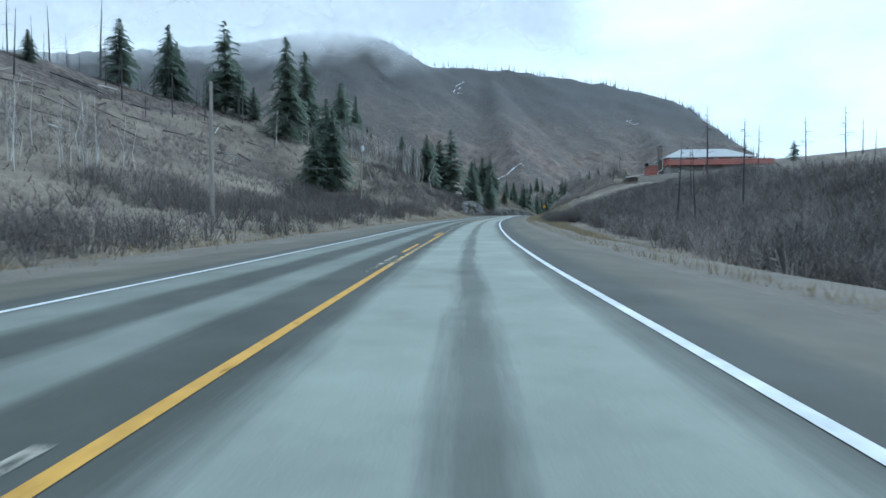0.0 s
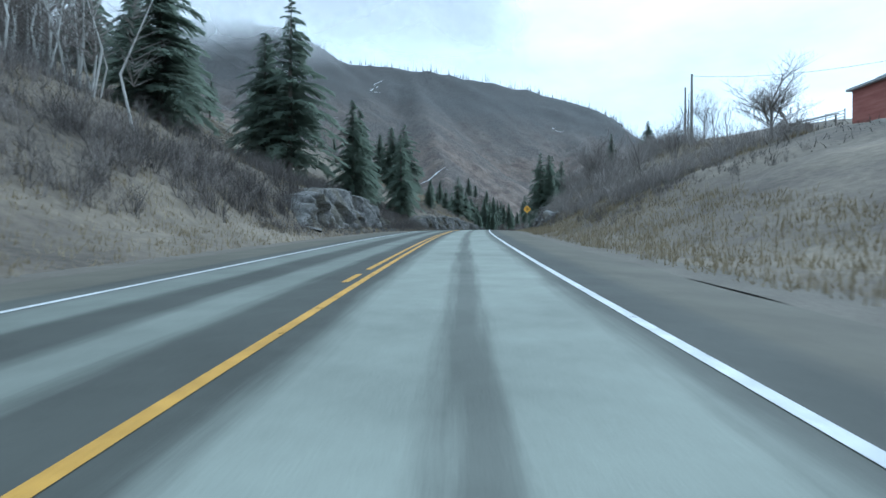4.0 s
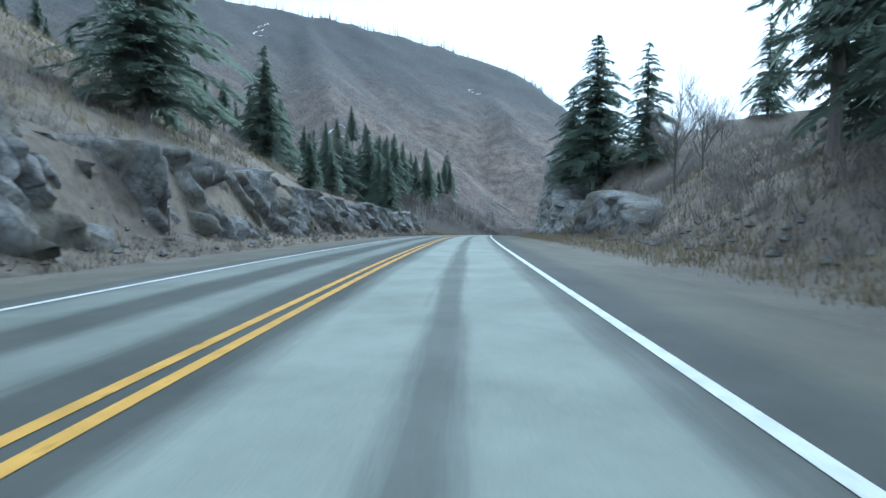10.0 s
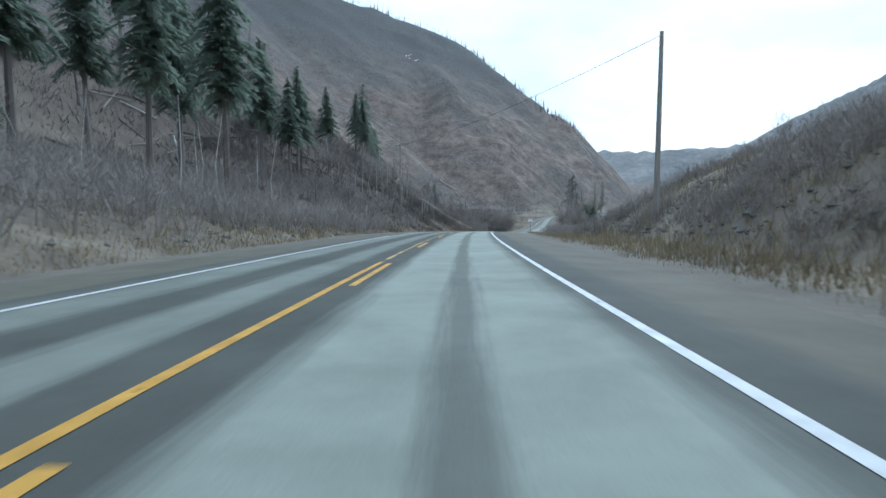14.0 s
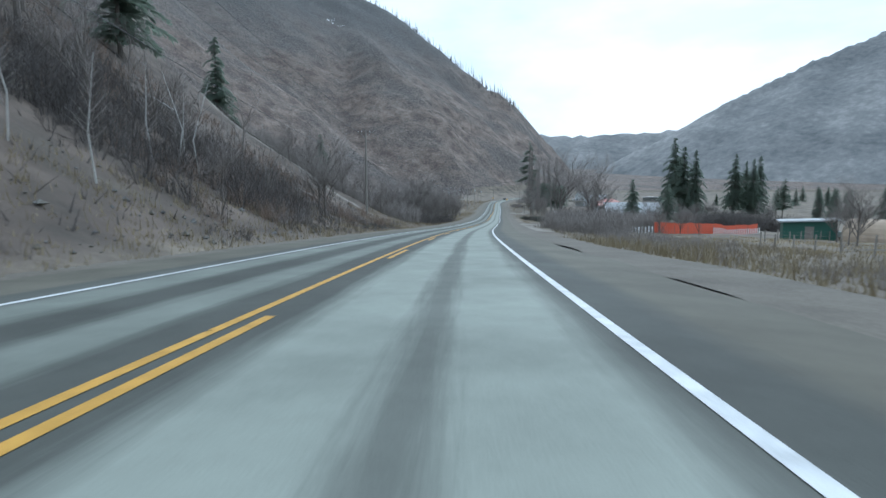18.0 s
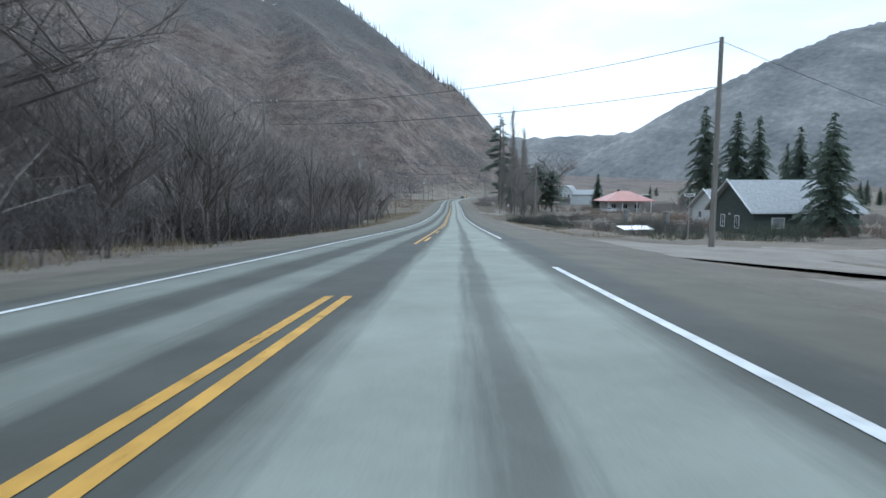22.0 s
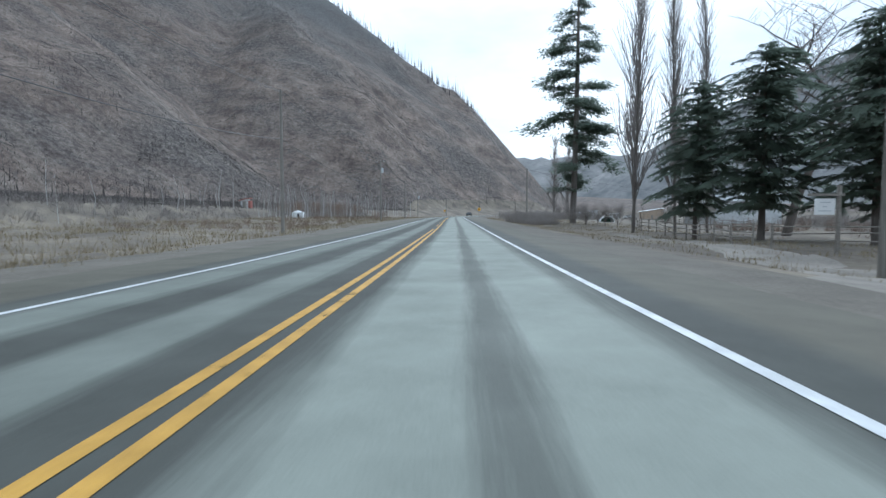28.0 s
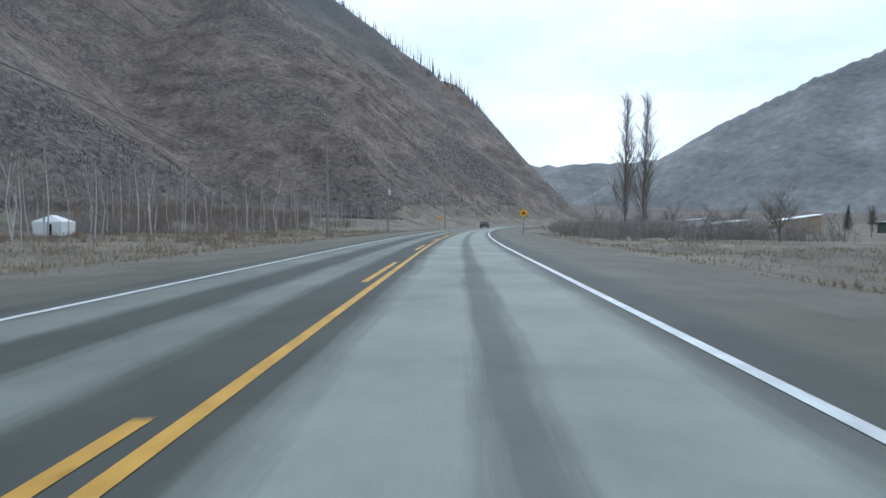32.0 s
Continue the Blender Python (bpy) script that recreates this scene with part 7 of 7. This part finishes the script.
b.add([(2.8, -4.6, 5.2), (16.6, -4.6, 5.2), (16.6, 0, 7.6), (2.8, 0, 7.6), (16.6, 4.6, 5.2), (2.8, 4.6, 5.2), (2.8, -4.6, 5.0), (16.6, -4.6, 5.0)], [(0, 1, 2, 3), (3, 2, 4, 5), (6, 7, 1, 0), (0, 3, 5), (1, 4, 2)])
part("wing_roof", b, ROOF_GREY, wing)


def shed_roofed(s, d, turn, w, l, h0, h1, wall, roof, label, name="shed"):
    ob = thing(name, along(s, d, turn), label, "shed")
    b = Build()
    x, y = w / 2, l / 2
    b.add([(-x, -y, -.4), (x, -y, -.4), (x, y, -.4), (-x, y, -.4), (-x, -y, h0), (x, -y, h1), (x, y, h1), (-x, y, h0)], [(0, 1, 5, 4), (1, 2, 6, 5), (2, 3, 7, 6), (3, 0, 4, 7), (0, 3, 2, 1)])
    part("wall", b, wall, ob)
    b = Build()
    k, g = .5, (h1 - h0) / w * .5
    b.add([(-x - k, -y - k, h0 - g + .02), (x + k, -y - k, h1 + g + .02), (x + k, y + k, h1 + g + .02), (-x - k, y + k, h0 - g + .02), (-x - k, -y - k, h0 - g + .2), (x + k, -y - k, h1 + g + .2), (x + k, y + k, h1 + g + .2), (-x - k, y + k, h0 - g + .2)],
          [(3, 2, 1, 0), (4, 5, 6, 7), (0, 1, 5, 4), (1, 2, 6, 5), (2, 3, 7, 6), (3, 0, 4, 7)])
    part("roof", b, roof, ob)
    part("door", solid((0, -y - .03, .8, 1.0, .08, 2.0)), PLANK, ob)
    return ob


shed_roofed(1004, 73, 0, 9, 8, 3.2, 4.6, PLYWOOD, ROOF_WHITE, "tan plywood workshop with a sloping white roof")
shed_roofed(940, 40, 0, 4, 3, 2.2, 2.6, WHITE_WALL, ROOF_WHITE, "small white shed beside the pasture")
shed_roofed(985, 46, 10, 6, 5, 2.6, 3.2, WHITE_WALL, ROOF_GREY, "small grey shed beside the pasture")
shed_roofed(1000, 40, 0, 5, 5, 2.6, 3.0, WHITE_WALL, ROOF_GREY, "pale boarded house among trees")
shed_roofed(985, 56, 0, 4, 3, 2.0, 2.4, TARP, TARP, "boxy white trailer in the yard", "trailer")
shed_roofed(560, 44, -20, 6, 4, 2.3, 2.6, TARP_GREEN, ROOF_GREY, "dark green open shed in the pasture")
shed_roofed(1060, 120, 0, 16, 8, 3.4, 3.8, GREEN_WALL, ROOF_WHITE, "long low barn with a pale roof")

# little outhouse with a tilted red roof, and a white tarp shelter, in the left field
ob = shed_roofed(903, -63.5, 5, 2.2, 2.0, 2.0, 2.5, WHITE_WALL, ROOF_RED, "little white outhouse with a tilted red roof")
part("side_panel", solid((1.45, .1, .9, .7, 1.8, 2.2)), RED_SIDING, ob)
ob = thing("tarp_shelter", along(902.5, -47.3, 8), "small white tarpaulin shelter with a pointed roof", "shelter")
b = Build()
b.add([(-1.5, -1.3, -.1), (1.5, -1.3, -.1), (1.5, 1.3, -.1), (-1.5, 1.3, -.1), (-1.6, -1.35, 1.5), (1.6, -1.35, 1.5), (1.6, 1.35, 1.5), (-1.6, 1.35, 1.5), (0, -.5, 2.25), (0, .5, 2.25)],
      [(0, 1, 5, 4), (1, 2, 6, 5), (2, 3, 7, 6), (3, 0, 4, 7), (4, 5, 8), (5, 6, 9, 8), (6, 7, 9), (7, 4, 8, 9)])
part("cover", b, TARP, ob)
for x in (-1.5, 1.5):
    for y in (-1.3, 1.3):
        part("pole", solid((x, y, .7, .06, .06, 1.7)), STEEL, ob)
# thin black panel on the closed cover paints the dark interior
part("doorway", solid((.3, -1.34, .6, .5, .03, 1.3)), BLACK, ob)


def quonset(s, d, turn, r, l, cover, label):
    ob = thing("arched_shelter", along(s, d, turn), label, "shelter")
    b = Build()
    n = 14
    ring = [(-r * math.cos(math.pi * i / n), r * math.sin(math.pi * i / n) * .85) for i in range(n + 1)]
    b.add([(x, y, z) for y in (-l / 2, l / 2) for x, z in ring], [(i, i + 1, i + n + 2, i + n + 1) for i in range(n)])
    part("cover", b, cover, ob)
    b = Build()
    b.add([(x * .97, l / 2 - .1, z * .97) for x, z in ring], [tuple(range(n + 1))])
    part("end_wall", b, TARP_GREEN, ob)
    b = Build()
    b.tube([(x, -l / 2, z) for x, z in ring], [.09] * (n + 1), 5)
    part("front_hoop", b, TARP, ob)
    return ob


quonset(558, 57, 15, 2.6, 8, TARP, "white arched tarpaulin shelter with a dark green end")
quonset(552, 50, 40, 3.2, 9, PLYWOOD, "weathered arched hay shelter")
quonset(870, 34.7, 0, 1.6, 2.6, GREYBOX, "small arched corrugated metal hut in the field")
ob = thing("camper_trailer", along(566, 68, 75), "white camper trailer parked in the pasture", "trailer")
part("body", solid((0, 0, 1.75, 2.4, 6.5, 2.3), bevel=.25), CAR_WHITE, ob)
part("stripe", solid((-1.21, 0, 1.3, .02, 6.0, .25)), GREYBOX, ob)
for y in (-2, 0, 2):
    part("window", solid((-1.21, y, 2.1, .04, 1.0, .6)), GLASS, ob)
for y in (-.5, .5):
    b = Build()
    b.tube([(-1.2, y, .36), (-1.0, y, .36)], [.36, .36], 14)
    part("wheel", b, RUBBER, ob)
shed_roofed(572, 76, 0, 5, 3, 2.2, 2.3, TARP, TARP, "boxy white trailer in the yard", "trailer")


def car(s, d, turn, paint, label, pickup=False):
    ob = thing("pickup_truck" if pickup else "car", along(s, d, turn), label, "car")
    prof = [(-2.2, .35), (-2.2, .85), (-1.9, .98), (-1.0, 1.02), (-.5, 1.5), (.9, 1.52), (1.6, 1.02), (2.15, .95), (2.2, .35)] if not pickup else \
        [(-2.6, .5), (-2.6, 1.05), (-1.3, 1.15), (-.7, 1.8), (.6, 1.82), (.8, 1.2), (2.6, 1.2), (2.6, .5)]
    n = len(prof)
    b = Build()
    b.add([(x, y, z) for x in (-.88, .88) for y, z in prof], [tuple(range(n - 1, -1, -1)), tuple(range(n, 2 * n))] + [(i, (i + 1) % n, (i + 1) % n + n, i + n) for i in range(n)])
    part("body", b, paint, ob)
    for x in (-.885, .885):
        part("side_glass", solid((x, .15, 1.28 if not pickup else 1.5, .02, 1.4, .3)), GLASS, ob)
    part("rear_glass", solid((0, -.82 if not pickup else -1.02, 1.25 if not pickup else 1.5, 1.4, .1, .34)), GLASS, ob)
    for x in (-.68, .68):
        part("lamp", solid((x, -2.2 if not pickup else -2.61, .82, .3, .06, .16)), WHITE_SIGN, ob)
    for x in (-.85, .85):
        for y in (-1.35, 1.35):
            b = Build()
            b.tube([(x - .1, y, .32), (x + .1, y, .32)], [.33, .33], 14)
            w = part("wheel", b, RUBBER, ob)
            b = Build()
            b.tube([(x - .11, y, .32), (x + .11, y, .32)], [.19, .19], 10)
            part("rim", b, STEEL, w)
    return ob


far_car = car(972, -2.6, 180, CAR_GREY, "dark car far along the highway lane")
far_car.location.z = float(np.interp(972, RUN, LINE[:, 2])) - .03
car(770, 50.5, 90, CAR_WHITE, "white pickup parked at the bungalow", True)
car(792, 90, 80, CAR_GREY, "dark car parked in the farmyard")
car(985, 62, 70, CAR_WHITE, "white car parked by the workshop")
car(560, 50, 120, CAR_WHITE, "white pickup parked by the shelters", True)

for s, d, h in ((686.7, 30.8, 2.6), (684, 37, 2.6)):
    ob = thing("gate_pillar", along(s, d), "square stone gate pillar with a flat cap", "pillar", "gate pillars")
    part("shaft", solid((0, 0, h / 2 - .1, .7, .7, h), bevel=.05), ROCK, ob)
    part("cap", solid((0, 0, h + .0, 1.0, 1.0, .12), bevel=.02), TAN_WALL, ob)
ob = thing("recycling_bin", along(634, -14.5, 10), "blue plastic bin half hidden in the brush", "bin")
part("body", solid((0, 0, .4, 1.1, .8, .9), bevel=.05), BLUE, ob)
part("lid", solid((0, 0, .88, 1.2, .9, .08), bevel=.03), BLUE, ob)
ob = thing("collapsed_shed", along(452, -15.5, 20), "heap of grey boards from a collapsed shed", "debris")
r = random.Random(5)
for i in range(14):
    b = Build()
    a = Vector((r.uniform(-2, 2), r.uniform(-1.5, 1.5), r.uniform(0, .5)))
    c = a + Vector((r.uniform(-1.8, 1.8), r.uniform(-1, 1), r.uniform(-.1, .5)))
    b.tube([a, c], [.08, .07], 4)
    part("board", b, PLANK, ob)
ob = thing("boarded_hut", along(612, -22, 10), "old grey plank hut behind leafless trees", "shed")
part("wall", solid((0, 0, 1.0, 5, 4, 2.6)), PLANK, ob)
part("roof", solid((0, 0, 2.4, 5.6, 4.6, .2)), ROOF_GREY, ob)
part("door", solid((1, -2.03, .8, .9, .06, 1.9)), POLEWOOD, ob)

# fallen logs on the burnt slopes
for s0, s1, d0, d1, n, L in ((30, 130, -110, -40, 26, 8), (60, 160, -60, -25, 14, 6), (385, 470, -60, -16, 22, 7), (470, 560, -60, -14, 18, 5), (190, 260, -40, -20, 8, 5)):
    for _ in range(n):
        s, d = rnd.uniform(s0, s1), rnd.uniform(d0, d1)
        a = ground_at(s, d)
        c = ground_at(s + rnd.uniform(-L, L) * .8, d + rnd.uniform(-L, L) * .5)
        b = Build()
        mid = (a + c) / 2
        up = Vector((0, 0, .18))
        b.tube([a - mid + up, up * 1.2, c - mid + up], [.16, .14, .09], 6)
        ob = new("fallen_log", b.mesh("fallen_log", rnd.choice((CHAR, POLEWOOD, BIRCH))))
        ob.location = mid
        tagged(ob, "fallen burnt log lying on the slope", "log", "fallen logs")


def apron(name, pts, width, mat, label):
    """A track or apron laid on the ground along (run, offset) points."""
    p = np.array(pts, float)
    f = np.linspace(0, len(p) - 1, 12 * len(p))
    s, d = np.interp(f, range(len(p)), p[:, 0]), np.interp(f, range(len(p)), p[:, 1])
    w = np.interp(f, range(len(p)), width) / 2
    ts, td = np.gradient(s), np.gradient(d)
    n = np.hypot(ts, td) + 1e-6
    k = np.linspace(-1, 1, 7)
    ss, dd = s[:, None] - (td / n * w)[:, None] * k, d[:, None] + (ts / n * w)[:, None] * k
    x, y, _ = on_line(ss.ravel(), dd.ravel())
    me = grid_mesh(name, np.stack([x, y, land(ss, dd) + .06 - .35 * np.tile(np.abs(k) > .9, len(f))], 1), len(f), 7, mat)
    return tagged(new(name, me), label, "track", kind="structure")


apron("side_road", [(606, 5), (611, 14), (616, 24), (621, 40), (630, 60)], (34, 20, 12, 9, 7), DIRT, "gravel side road meeting the highway")
apron("gravel_verge", [(546, 8), (575, 9.2), (596, 10)], (3.5, 7, 9), DIRT, "wide compacted gravel verge beside the highway")
apron("ranch_drive", [(744, 6), (752, 12), (768, 15), (790, 15.5)], (14, 8, 5, 4), DIRT, "pale dirt drive into the ranch")
apron("dirt_track", [(112, 9), (118, 14), (130, 20), (146, 27)], (1.6, 1.6, 1.8, 1.4), GRAVEL, "pale dirt track climbing the grass bank")
apron("scree_streak", [(565, -15.5), (569, -22), (573, -32), (579, -50), (585, -68)], (1.6, 2, 2.2, 2.4, 2.4), DIRT, "pale diagonal track cut across the slope")
